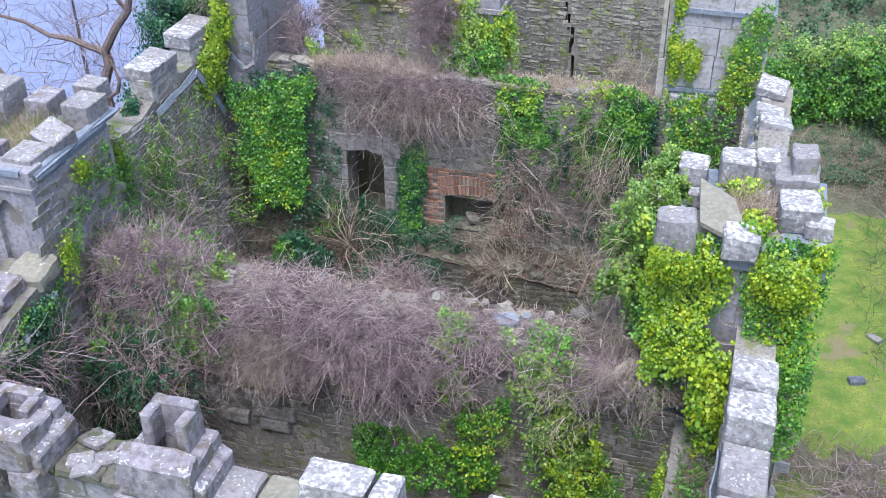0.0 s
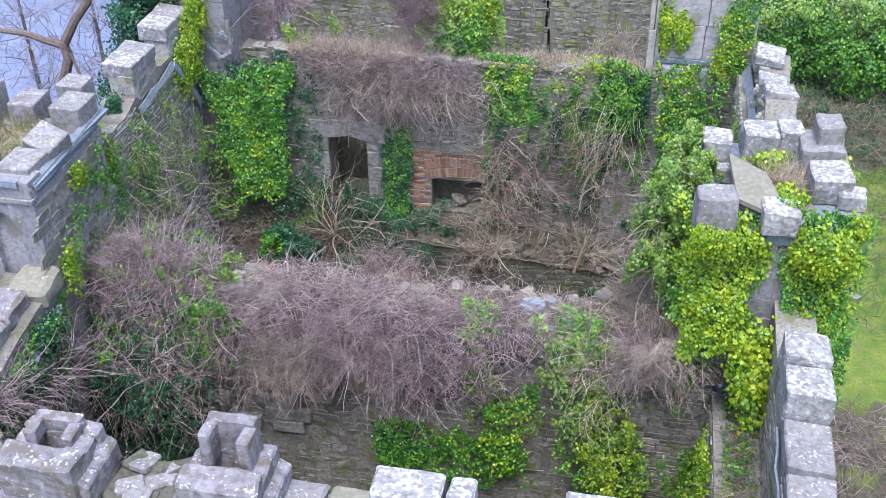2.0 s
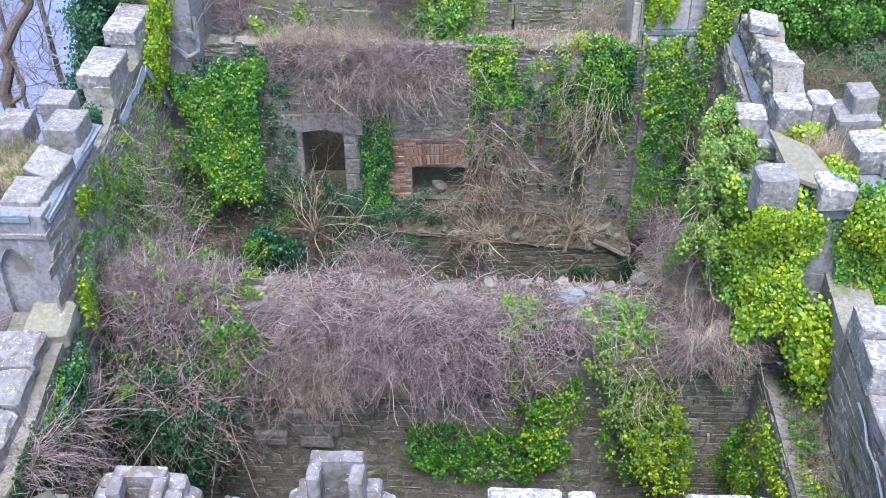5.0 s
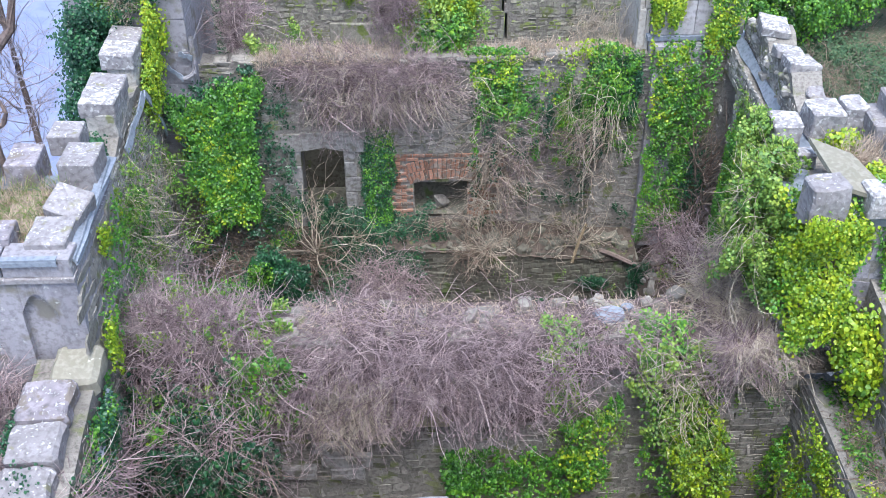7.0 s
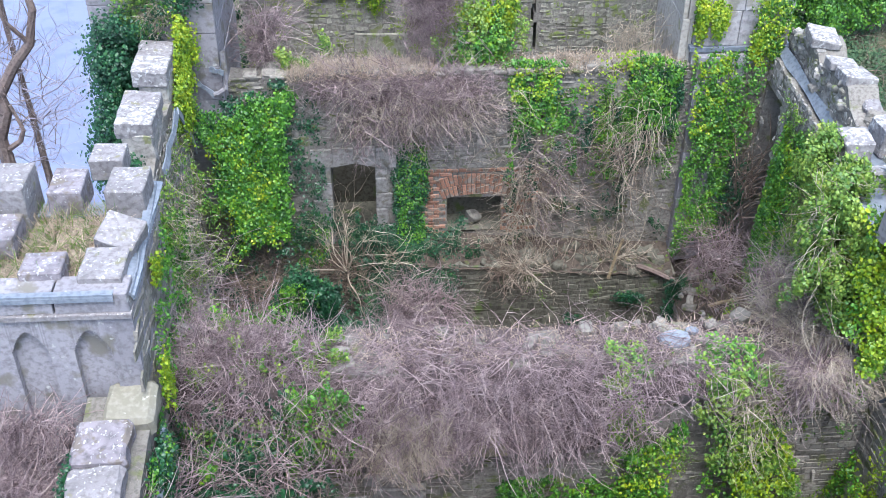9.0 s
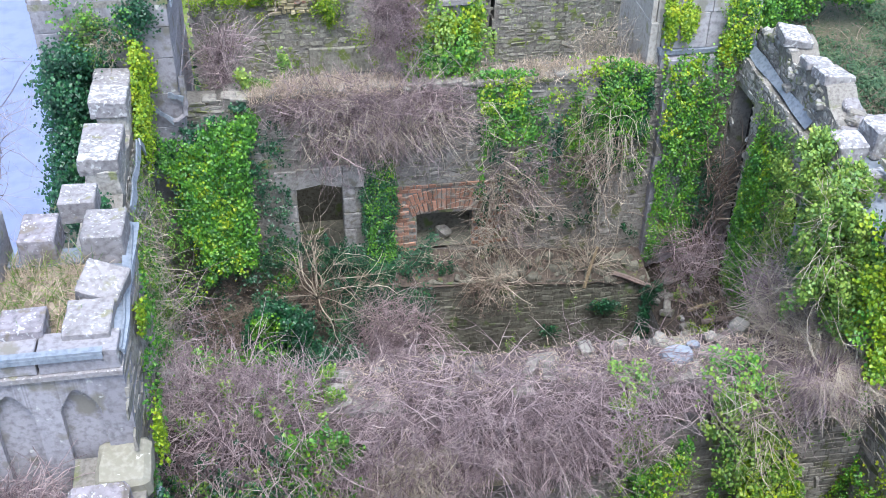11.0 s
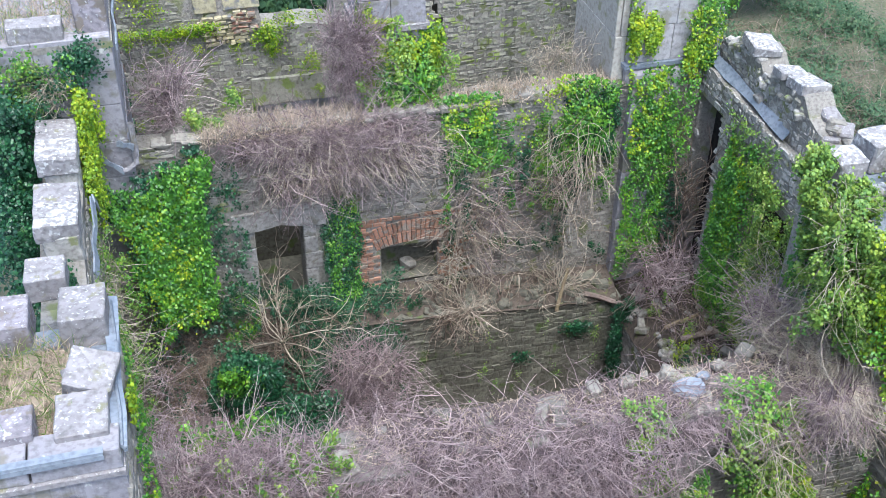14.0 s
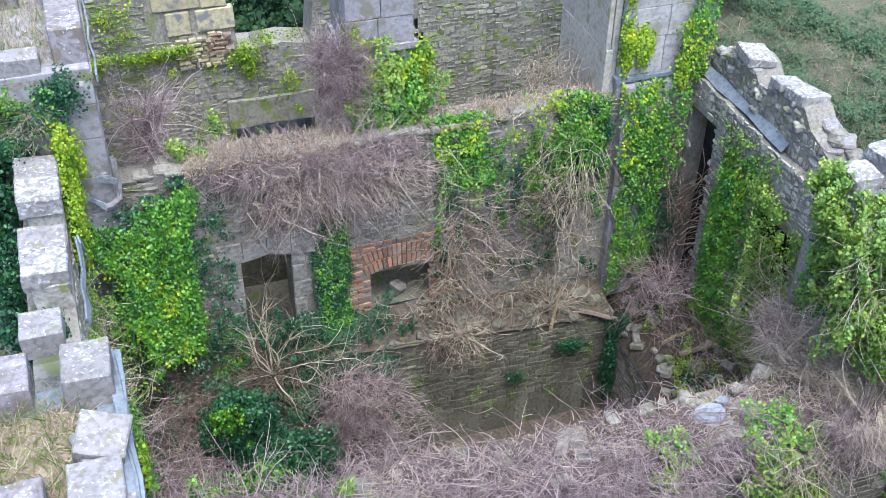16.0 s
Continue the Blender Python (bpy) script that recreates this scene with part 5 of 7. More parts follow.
ivy([((-3.86, -5.6, 3.0), (0.08, 0.4, 0.55), 200), ((-3.80, -6.3, 2.6), (0.08, 0.4, 0.6), 90), ((-3.78, -6.8, 2.4), (0.08, 0.3, 0.6), 60), ((-4.15, -4.6, 2.5), (0.12, 0.4, 0.7), 200), ((-4.15, -3.6, 1.9), (0.14, 0.5, 0.7), 180), ((-3.95, -5.2, 1.9), (0.2, 0.4, 0.5), 160)],
    "ivy", "ivy trails on the turret's inner side", 45, 0.07, out=(0.7, -0.2, 0.4))
ivy([((-3.72, -7.0, 2.5), (0.06, 0.25, 0.6), 150), ((-3.84, -5.9, 3.4), (0.05, 0.5, 0.2), 180), ((-4.1, -4.9, 3.0), (0.15, 0.3, 0.3), 150)], "ivybright", "yellow ivy trails on the turret", 46, 0.065, out=(0.7, -0.2, 0.4))
ivy([((-3.72, -7.9, 1.85), (0.14, 0.4, 0.3), 300), ((-3.74, -8.7, 1.65), (0.16, 0.5, 0.3), 260), ((-3.78, -9.4, 1.5), (0.2, 0.4, 0.3), 200)], "ivydark", "ivy edging the low wall's copings", 47, 0.07)
ivy([((-3.72, -8.0, 1.9), (0.12, 0.4, 0.25), 130), ((-3.74, -8.6, 1.7), (0.14, 0.3, 0.25), 60)], "ivy", "green ivy edging the low wall's copings", 370, 0.065)
ivy([((-4.4, -9.0, 2.2), (0.3, 0.4, 0.12), 110), ((-4.62, -8.4, 2.25), (0.10, 0.3, 0.2), 120)], "ivydark", "dull ivy creeping over the copings", 371, 0.06)
ivy([((5.15, -8.0, 0.85), (0.12, 0.9, 0.35), 420), ((5.15, -9.3, 0.7), (0.12, 0.7, 0.3), 300), ((5.45, -8.6, 1.2), (0.2, 0.8, 0.08), 220), ((4.85, -6.5, -0.6), (0.3, 0.15, 0.5), 200), ((5.1, -7.3, -0.2), (0.15, 0.5, 0.9), 350)], "ivybright", "ivy along the step of the low wall", 48, 0.06)
ivy([((0.0, -11.32, 2.45), (0.14, 0.05, 0.10), 60), ((0.8, -10.42, 2.42), (0.25, 0.06, 0.05), 50), ((-0.8, -10.5, 2.45), (0.2, 0.12, 0.06), 50)], "ivybright", "small yellow-green weeds on the front parapet", 49, 0.05)
ivy([((-2.5, 0.15, 2.72), (0.25, 0.15, 0.12), 140), ((-2.75, 0.1, 2.9), (0.15, 0.1, 0.2), 80), ((-2.1, 0.9, 2.7), (0.16, 0.12, 0.25), 110)], "ivypale", "weeds on the grassy ledge", 50, 0.07)
ivy([((-3.6, 2.85, 2.95), (0.15, 0.1, 0.15), 90), ((-2.9, 2.88, 3.0), (0.9, 0.1, 0.12), 420), ((-1.25, 2.9, 2.75), (0.3, 0.12, 0.25), 220), ((-0.6, 3.2, 2.85), (0.6, 0.3, 0.08), 260), ((-0.5, 2.9, 2.2), (0.5, 0.06, 0.25), 140), ((-3.2, 2.9, 3.6), (0.5, 0.06, 0.3), 120)], "ivybright",
    "bright moss and weeds on the rear wall", 51, 0.055)
ivy([((4.15, -0.95, -2.4), (0.16, 0.18, 0.75), 420), ((4.3, -0.9, -1.5), (0.25, 0.2, 0.25), 200), ((3.4, -0.88, -1.75), (0.4, 0.1, 0.12), 130), ((2.4, -0.86, -2.2), (0.2, 0.06, 0.15), 40), ((4.7, -3.0, -1.1), (0.4, 0.4, 0.1), 120)], "ivydark", "ivy tuft at the corner of the foot wall", 52, 0.075)

def ivy_wall(c, u, v, out, k, mat, label, seed, size=0.055, **kw):
    return tagged(sheet_leaves("ivy", c, u, v, out, k, mat, seed, size, **kw), label, "ivy", kind="stuff")


FRONT = (0, -1, 0)
CURTAIN = (0.5, -0.86, 0)
ivy_wall((-3.33, -0.72, 1.08), (0.74, 0.40, 0), (0.08, -0.16, -1.32), CURTAIN, 9000, "ivy", "dense curtain of green ivy on the back wall", 11, 0.07, thick=0.26, gate=0.9, rag=0.26, taper=0.75)
ivy_wall((-3.45, -0.80, 0.85), (0.56, 0.30, 0), (0.08, -0.16, -1.15), CURTAIN, 2400, "ivybright", "yellow-green leaves in the wall curtain", 12, 0.066, thick=0.28, gate=0.2, rag=0.3, taper=0.75)
# dark layer close to the wall paints the shaded gaps between leaves
ivy_wall((-3.33, -0.66, 1.08), (0.74, 0.40, 0), (0.08, -0.16, -1.32), CURTAIN, 4500, "ivydark", "dark leaves for shade deep in the wall curtain", 312, 0.07, thick=0.08, gate=0.9, rag=0.28, taper=0.75)
ivy_wall((-2.42, -0.16, 0.85), (0.30, 0, 0), (0.1, -0.1, -1.35), FRONT, 1500, "ivydark", "dark bluish ivy fringe beside the doorway", 13, 0.055, gate=0.1, rag=0.6)
ivy_wall((-2.45, -0.30, -0.55), (0.35, 0, 0), (0, -0.3, -0.5), FRONT, 700, "ivy", "ivy growing at the foot of the doorway", 313, 0.06, gate=0.1)
ivy_wall((-0.64, -0.18, 0.25), (0.34, 0, 0), (0, -0.25, -1.45), FRONT, 4600, "ivydark", "dark ivy column between doorway and fireplace", 16, 0.05, gate=0.5)
ivy_wall((-0.62, -0.22, 0.35), (0.28, 0, 0), (0, -0.2, -1.0), FRONT, 1300, "ivy", "green ivy shoots between doorway and fireplace", 17, 0.05, gate=0.3)
ivy_wall((-0.55, -0.55, -1.0), (0.8, 0, 0), (0, -0.38, -0.55), (0, -0.8, 0.5), 4200, "ivydark", "dark ivy spreading over the debris shelf", 314, 0.05, thick=0.25, gate=0.35)
ivy_wall((-1.05, -0.68, -1.1), (0.75, 0, 0), (0, -0.45, -0.6), (0, -0.8, 0.5), 4600, "ivydark", "dark ivy skirt between doorway and fireplace", 365, 0.055, thick=0.25, gate=0.2, rag=0.5)
ivy_wall((-0.70, -0.95, -1.75), (0.85, 0, 0), (0, -0.15, -0.85), FRONT, 3600, "ivydark", "dark ivy hanging on the foot wall", 315, 0.05, gate=0.4)
ivy_wall((1.55, -0.15, 2.12), (0.50, 0, 0), (0.06, -0.05, -0.62), FRONT, 2300, "ivy", "ivy hanging from the grassy ledge", 18, 0.06, thick=0.2, gate=0.5)
ivy_wall((1.50, -0.2, 2.42), (0.50, 0, 0), (0, -0.05, -0.3), FRONT, 350, "ivybright", "bright ivy along the ledge", 19, 0.06, gate=0.3)
ivy_wall((3.48, -0.15, 2.12), (0.58, 0, 0), (-0.05, -0.08, -0.72), FRONT, 3600, "ivy", "thick ivy hanging from the ledge by the corner pier", 318, 0.062, thick=0.3, gate=0.2, rag=0.6)
# darker leaf colour carries the shade below the ledge
ivy_wall((3.62, -0.14, 2.05), (0.45, 0, 0), (0, -0.05, -0.65), FRONT, 2600, "ivydark", "ivy under the ledge darkened for shade", 20, 0.055, gate=0.5)
ivy_wall((2.55, -0.2, 2.20), (0.5, 0, 0), (0, -0.05, -0.5), FRONT, 420, "ivybright", "yellow autumn ivy on the ledge edge", 319, 0.05, gate=-0.1, rag=0.7)
ivy_wall((3.05, -0.2, 2.65), (0.45, 0, 0), (0, -0.05, -0.28), FRONT, 220, "ivybright", "bright ivy topping the ledge", 320, 0.06, gate=0.3)
ivy_wall((4.58, -0.30, 0.95), (0.46, 0, 0), (0, -0.1, -1.85), FRONT, 6000, "ivy", "ivy climbing the corner shaft inside the room", 21, 0.055, thick=0.22, gate=0.3)
ivy_wall((4.50, -0.33, 2.1), (0.36, 0, 0), (0, -0.05, -0.75), FRONT, 420, "ivybright", "bright ivy at the head of the corner shaft", 22, 0.06, gate=0.3)
ivy_wall((5.36, -1.75, 0.75), (0, 0.42, 0), (-0.08, -0.05, -1.45), (-1, -0.2, 0), 4600, "ivy", "ivy filling the arched opening", 27, 0.055, thick=0.22, gate=0.5)
ivy_wall((5.38, -1.8, 1.3), (0, 0.38, 0), (-0.05, 0, -0.9), (-1, -0.2, 0), 1000, "ivybright", "bright ivy on the arch", 327, 0.055, gate=0.2)
ivy_wall((5.40, -0.16, 3.75), (0.32, 0, 0), (-0.05, 0, -0.95), FRONT, 2600, "ivy", "ivy on the corner pier", 25, 0.055, thick=0.18, gate=0.4)
ivy_wall((5.35, -0.2, 3.3), (0.34, 0, 0), (0, 0, -0.55), FRONT, 800, "ivybright", "bright ivy on the corner pier's edge", 325, 0.055, gate=0.2)
ivy_wall((5.02, -6.62, 2.85), (0.56, 0, 0), (-0.02, -0.25, -1.0), FRONT, 6200, "ivybright", "mass of yellow-green ivy on the turret front", 31, 0.066, thick=0.4, taper=0.35, gate=0.6)
ivy_wall((5.05, -6.6, 2.95), (0.52, 0, 0), (0, -0.2, -0.95), FRONT, 1600, "ivy", "deeper green ivy in the turret mass", 331, 0.062, thick=0.25, gate=0.5)
ivy_wall((6.28, -6.55, 3.05), (0.50, 0, 0), (0.05, -0.15, -0.95), FRONT, 4200, "ivy", "green ivy on the turret corner", 33, 0.06, thick=0.3, gate=0.5)
ivy_wall((6.30, -6.6, 3.2), (0.46, 0, 0), (0.05, -0.1, -0.75), FRONT, 1300, "ivybright", "bright ivy on the turret corner", 333, 0.06, thick=0.3, gate=0.1)
ivy_wall((6.55, -6.7, 1.7), (0.26, 0, 0), (0.02, 0, -0.9), FRONT, 1500, "ivy", "ivy hanging outside the turret", 334, 0.06, gate=0.4)
ivy_wall((3.56, -6.62, 0.55), (0.60, 0, 0), (-0.30, 0.1, 1.25), FRONT, 5200, "ivypale", "pale yellow-green ivy on the cross wall", 35, 0.06, thick=0.34, taper=0.35, gate=-0.05, rag=0.75)
ivy_wall((3.86, -6.66, -0.35), (0.58, 0, 0), (-0.12, 0.1, 0.95), FRONT, 3000, "ivybright", "yellow ivy leaves on the cross wall", 36, 0.06, thick=0.4, taper=0.3, gate=0.05, rag=0.6)
ivy_wall((3.75, -6.56, -0.2), (0.62, 0, 0), (-0.15, 0.05, 1.2), FRONT, 3200, "ivy", "shaded green ivy behind the yellow leaves", 367, 0.06, thick=0.2, gate=0.0, rag=0.7)
ivy_wall((5.1, -6.62, -0.6), (0.16, 0, 0), (0.02, 0, 0.9), FRONT, 700, "ivy", "ivy in the corner of the cross wall", 368, 0.055, gate=0.2)
ivy_wall((2.38, -6.5, -0.30), (0.42, 0, 0), (0.05, 0.05, 0.85), FRONT, 3000, "ivy", "green ivy on the cross wall", 37, 0.06, gate=0.0, rag=0.7, thick=0.24)
ivy_wall((2.4, -6.58, -0.2), (0.36, 0, 0), (0.05, 0.05, 0.8), FRONT, 500, "ivybright", "yellowing leaves on the green ivy column", 369, 0.06, gate=-0.1, rag=0.7, thick=0.24)
ivy_wall((1.45, -6.40, -0.95), (1.0, 0, 0), (0, -0.05, -0.5), FRONT, 4000, "ivy", "green ivy low on the cross wall", 337, 0.065, gate=0.05, rag=0.7, thick=0.22)
ivy_wall((0.62, -6.40, -0.85), (0.3, 0, 0), (0, -0.05, -0.42), FRONT, 700, "ivy", "clump of ivy low on the cross wall", 338, 0.07, gate=0.5)
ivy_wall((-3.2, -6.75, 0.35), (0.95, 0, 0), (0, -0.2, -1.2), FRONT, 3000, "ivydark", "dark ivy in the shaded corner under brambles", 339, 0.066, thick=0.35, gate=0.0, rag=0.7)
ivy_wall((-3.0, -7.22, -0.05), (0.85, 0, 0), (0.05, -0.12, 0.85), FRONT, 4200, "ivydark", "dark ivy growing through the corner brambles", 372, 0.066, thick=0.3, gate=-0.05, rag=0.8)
ivy_wall((-3.1, -6.8, 0.5), (0.8, 0, 0), (0, -0.2, -0.8), FRONT, 1500, "ivy", "green ivy in the shaded corner", 340, 0.062, thick=0.35, gate=0.0, rag=0.7)


ivy_wall((5.34, -3.1, 0.35), (0, 0.7, 0), (-0.05, 0, -1.1), (-1, -0.3, 0), 2200, "ivypale", "pale ivy thinning out beside the arch", 373, 0.055, thick=0.2, gate=-0.05, rag=0.8)
ivy([((-4.9, -0.68, 3.95), (0.22, 0.14, 0.2), 200), ((-4.85, -0.7, 4.38), (0.3, 0.12, 0.15), 160), ((-4.5, -0.7, 4.05), (0.12, 0.1, 0.15), 50)], "ivypale", "pale scrub on the far turret's face", 374, 0.055)
ivy([((-4.1, -0.66, 4.5), (0.18, 0.1, 0.2), 160), ((-5.1, -0.68, 3.7), (0.25, 0.14, 0.5), 420), ((-4.75, -0.66, 3.6), (0.2, 0.1, 0.3), 200)], "ivydark", "dark ivy on the far turret's face", 375, 0.06)


def sprigs(k, lo, hi, mat, label, seed, size=0.06, out=(0, -0.7, 0.5)):
    """Loose small sprigs scattered over a stretch of wall."""
    rs = np.random.RandomState(seed)
    return ivy([(tuple(c), (0.10, 0.10, 0.12), 16) for c in uni(rs, k, lo, hi)], mat, label, seed, size, out)


sprigs(40, (-4.25, -5.0, -0.5), (-3.9, -1.2, 2.9), "ivypale", "scattered pale ivy sprigs on the side wall", 61, out=(0.8, -0.2, 0.4))
sprigs(22, (-4.25, -5.0, -1.5), (-3.8, -1.2, 2.5), "ivy", "scattered green ivy sprigs on the side wall", 62, out=(0.8, -0.2, 0.4))
sprigs(40, (-3.9, -6.9, 0.6), (-1.8, -5.5, 1.9), "ivypale", "ivy sprigs among the heaped brambles", 63)
sprigs(40, (-3.9, -7.1, -0.4), (-1.9, -6.6, 1.2), "ivydark", "dark ivy sprigs among brambles", 64)
sprigs(30, (1.8, -6.6, -0.6), (4.6, -6.4, 1.5), "ivypale", "ivy sprigs on the cross wall", 65)
sprigs(60, (1.0, -0.3, -0.9), (4.1, -0.15, 2.3), "ivydark", "ivy sprigs scattered on the back wall", 66)
sprigs(40, (2.2, -0.3, 0.6), (4.1, -0.15, 2.4), "ivy", "green ivy sprigs on the back wall", 67)
sprigs(26, (-0.2, 0.0, 2.6), (1.3, 0.4, 3.6), "ivypale", "ivy sprigs round the chimney pier", 68)
sprigs(60, (-1.4, -0.8, -1.5), (0.6, -0.25, -0.5), "ivydark", "ivy creeping over the debris shelf", 69)
sprigs(22, (4.3, -3.8, -1.2), (5.4, -0.9, -0.9), "ivypale", "ivy seedlings on the raised floor", 70)
sprigs(40, (-2.8, -0.9, -1.2), (-1.2, -0.4, 0.2), "ivydark", "ivy growing round the doorway foot", 71)
sprigs(100, (5.15, -4.4, -0.5), (5.45, -2.6, 2.2), "ivypale", "ivy sprigs beside the arch", 72, out=(-0.8, -0.2, 0.4))
sprigs(30, (4.6, -10.0, -0.5), (5.2, -6.8, 1.0), "ivy", "ivy sprigs on the low wall step", 73)
sprigs(26, (-3.6, 2.85, 1.2), (-0.2, 2.95, 2.9), "ivybright", "moss cushions on the rear wall", 74, 0.04)

ivy_wall((-4.24, -3.0, 1.3), (0, 1.7, 0), (0, 0, -1.6), (1, 0, 0), 2600, "ivypale", "pale ivy netted over the side wall", 343, 0.05, gate=-0.05)
ivy_wall((-4.22, -3.2, 0.6), (0, 1.6, 0), (0, 0, -1.6), (1, 0, 0), 1500, "ivy", "green ivy netted over the side wall", 344, 0.05, gate=-0.05)
ivy_wall((-3.95, -1.0, 0.4), (0.3, 0.2, 0), (0.1, -0.1, -1.0), (0.5, -0.8, 0), 1500, "ivypale", "thin ivy trailing beside the wall curtain", 345, 0.05, gate=0.1)
ivy_wall((-3.83, -8.6, 1.0), (0, 1.2, 0), (0, 0, -1.0), (1, 0, 0.2), 3600, "ivydark", "dark ivy on the low wall's inner face", 346, 0.06, gate=0.1)
ivy_wall((-3.82, -8.3, 1.3), (0, 1.0, 0), (0, 0, -0.8), (1, 0, 0.2), 1500, "ivy", "green ivy on the low wall's inner face", 347, 0.06, gate=0.1)
ivy_wall((5.5, -8.6, 1.17), (0.25, 0, 0), (0, 1.6, 0), (0, 0, 1), 1800, "ivy", "ivy creeping over the wall step", 348, 0.055, thick=0.12, gate=0.0)
ivy_wall((1.9, -6.48, 1.1), (0.25, 0, 0), (0.1, -0.05, -0.55), FRONT, 700, "ivypale", "pale ivy shoots hanging over the wall top", 349, 0.065, gate=0.3)
ivy_wall((0.45, 0.12, 3.2), (0.22, 0, 0), (0, -0.1, -0.8), FRONT, 700, "ivypale", "pale ivy trailing below the chimney pier", 350, 0.06, gate=0.1)

ivy_wall((5.40, -2.0, 0.5), (0, 0.55, 0), (-0.08, -0.05, -1.6), (-1, -0.2, 0), 3600, "ivy", "thick ivy filling the arched opening", 351, 0.06, thick=0.3, gate=0.6)
ivy_wall((5.42, -3.1, 0.3), (0, 0.6, 0), (-0.1, -0.05, -1.2), (-1, -0.2, 0), 3400, "ivybright", "yellow moss and ivy below the arch", 352, 0.05, thick=0.15, gate=0.2)
ivy_wall((5.47, -1.9, 2.3), (0, 0.9, 0), (0, 0, -0.4), (-1, 0, 0.2), 1500, "ivypale", "moss and ivy over the head of the arch", 353, 0.05, thick=0.12, gate=0.0)
ivy_wall((4.85, -0.35, 1.9), (0.5, 0, 0), (0, -0.1, -1.0), FRONT, 1900, "ivy", "green ivy on the corner shaft", 354, 0.06, thick=0.2, gate=0.1)
ivy_wall((5.05, -0.30, 0.2), (0.4, 0, 0), (0, -0.1, -1.0), FRONT, 1500, "ivydark", "dark ivy low in the corner", 355, 0.055, thick=0.2, gate=0.1)
ivy_wall((-4.7, -0.72, 4.2), (0.6, 0, 0), (0, 0, -0.5), FRONT, 700, "ivy", "weeds over the far turret's edge", 356, 0.055, thick=0.15, gate=-0.05)
ivy_wall((-3.3, -1.0, -1.1), (0.9, 0, 0), (0, -0.4, -0.7), (0, -0.8, 0.5), 1100, "ivydark", "dark ivy under the wall curtain", 357, 0.06, thick=0.25, gate=0.1)

ivy_wall((4.62, -6.0, 2.9), (0, 0.55, 0), (-0.05, 0, -0.8), (-1, -0.2, 0.1), 4600, "ivypale", "pale ivy covering the turret's inner flank", 358, 0.06, thick=0.35, gate=0.3)
ivy_wall((4.63, -5.15, 2.6), (0, 0.55, 0), (-0.05, 0, -1.0), (-1, -0.2, 0.1), 2200, "ivy", "green ivy on the shaded turret flank", 364, 0.06, thick=0.25, gate=0.3)
ivy_wall((4.66, -6.2, 2.7), (0, 0.45, 0), (0, 0, -0.6), (-1, -0.3, 0.1), 2200, "ivybright", "yellow-green ivy low on the turret's flank", 359, 0.06, thick=0.3, gate=0.2)
sprigs(16, (1.2, -0.82, -3.0), (4.0, -0.78, -1.4), "ivypale", "tiny ferns and ivy shoots on the foot wall", 75, 0.04)
sprigs(60, (4.3, -3.8, -1.2), (5.4, -2.3, -1.0), "ivybright", "yellowing weeds on the raised floor", 76, 0.05)

TOP = (0, -0.5, 0.9)
ivy_wall((1.95, -6.25, 1.66), (0.32, 0, 0), (0.05, -0.28, -0.12), TOP, 800, "ivypale", "pale ivy spray lying over the wall top", 360, 0.052, thick=0.2, gate=0.1)
ivy_wall((3.35, -6.25, 1.62), (0.4, 0, 0), (0.05, -0.3, -0.15), TOP, 800, "ivy", "green ivy spreading over the wall top", 361, 0.055, thick=0.2, gate=0.05)
ivy_wall((3.6, -6.5, 1.2), (0.5, 0, 0), (0.0, -0.15, -0.4), FRONT, 1500, "ivypale", "yellowing ivy below the wall top", 362, 0.065, thick=0.25, gate=0.05)
ivy_wall((4.75, -6.6, 1.6), (0.4, 0, 0), (0.0, -0.1, -0.4), FRONT, 700, "ivy", "ivy under the turret mass", 363, 0.06, thick=0.3, gate=-0.05)
strand = random.Random(77)
for i, x in enumerate((1.15, 1.45, 1.8, 2.15, 2.45, 2.75, 3.05, 3.4, 3.7, 3.95)):
    drop = strand.uniform(0.4, 1.0)
    ivy_wall((x, -0.16, 2.0 - drop * 0.7), (strand.uniform(0.07, 0.16), 0, 0), (strand.uniform(-0.1, 0.1), -0.03, -drop), FRONT, int(420 * drop), ("ivy", "ivydark", "ivypale")[i % 3], "ivy strand trailing down the back wall", 370 + i, 0.055, thick=0.15, gate=0.2)
for i, x in enumerate((-0.1, 0.25, 0.55, 0.85)):
    drop = strand.uniform(0.5, 0.8)
    ivy_wall((x, 0.28, 3.1), (strand.uniform(0.07, 0.14), 0, 0), (strand.uniform(-0.1, 0.1), -0.2, -drop), FRONT, 320, ("ivypale", "ivy")[i % 2], "ivy strand trailing below the chimney pier", 385 + i, 0.06, thick=0.15, gate=0.2)

ivy(ragged_mass((-2.6, -1.6, -1.1), (0.5, 0.35, 0.65), 30, 1500, 71, 0.55), "ivydark", "dark ivy mound heaped under the wall curtain", 91, 0.085)
ivy(ragged_mass((-2.6, -1.8, -0.9), (0.45, 0.3, 0.5), 16, 700, 72, 0.5), "ivy", "green shoots on the ivy mound", 92, 0.085)

# ---- brambles and dry stems ----


def lumps(name, nu, nv, fn, mat, label, category="brambles"):
    v = [fn(i / nu, j / nv) for j in range(nv + 1) for i in range(nu + 1)]
    f = [(j * (nu + 1) + i, j * (nu + 1) + i + 1, (j + 1) * (nu + 1) + i + 1, (j + 1) * (nu + 1) + i) for j in range(nv) for i in range(nu)]
    return tagged(mesh_object(name, v, f, mat, smooth=True), label, category, kind="stuff")


def nz(x, y, z, s):
    return noise.noise(Vector((x * s, y * s, z * s)))


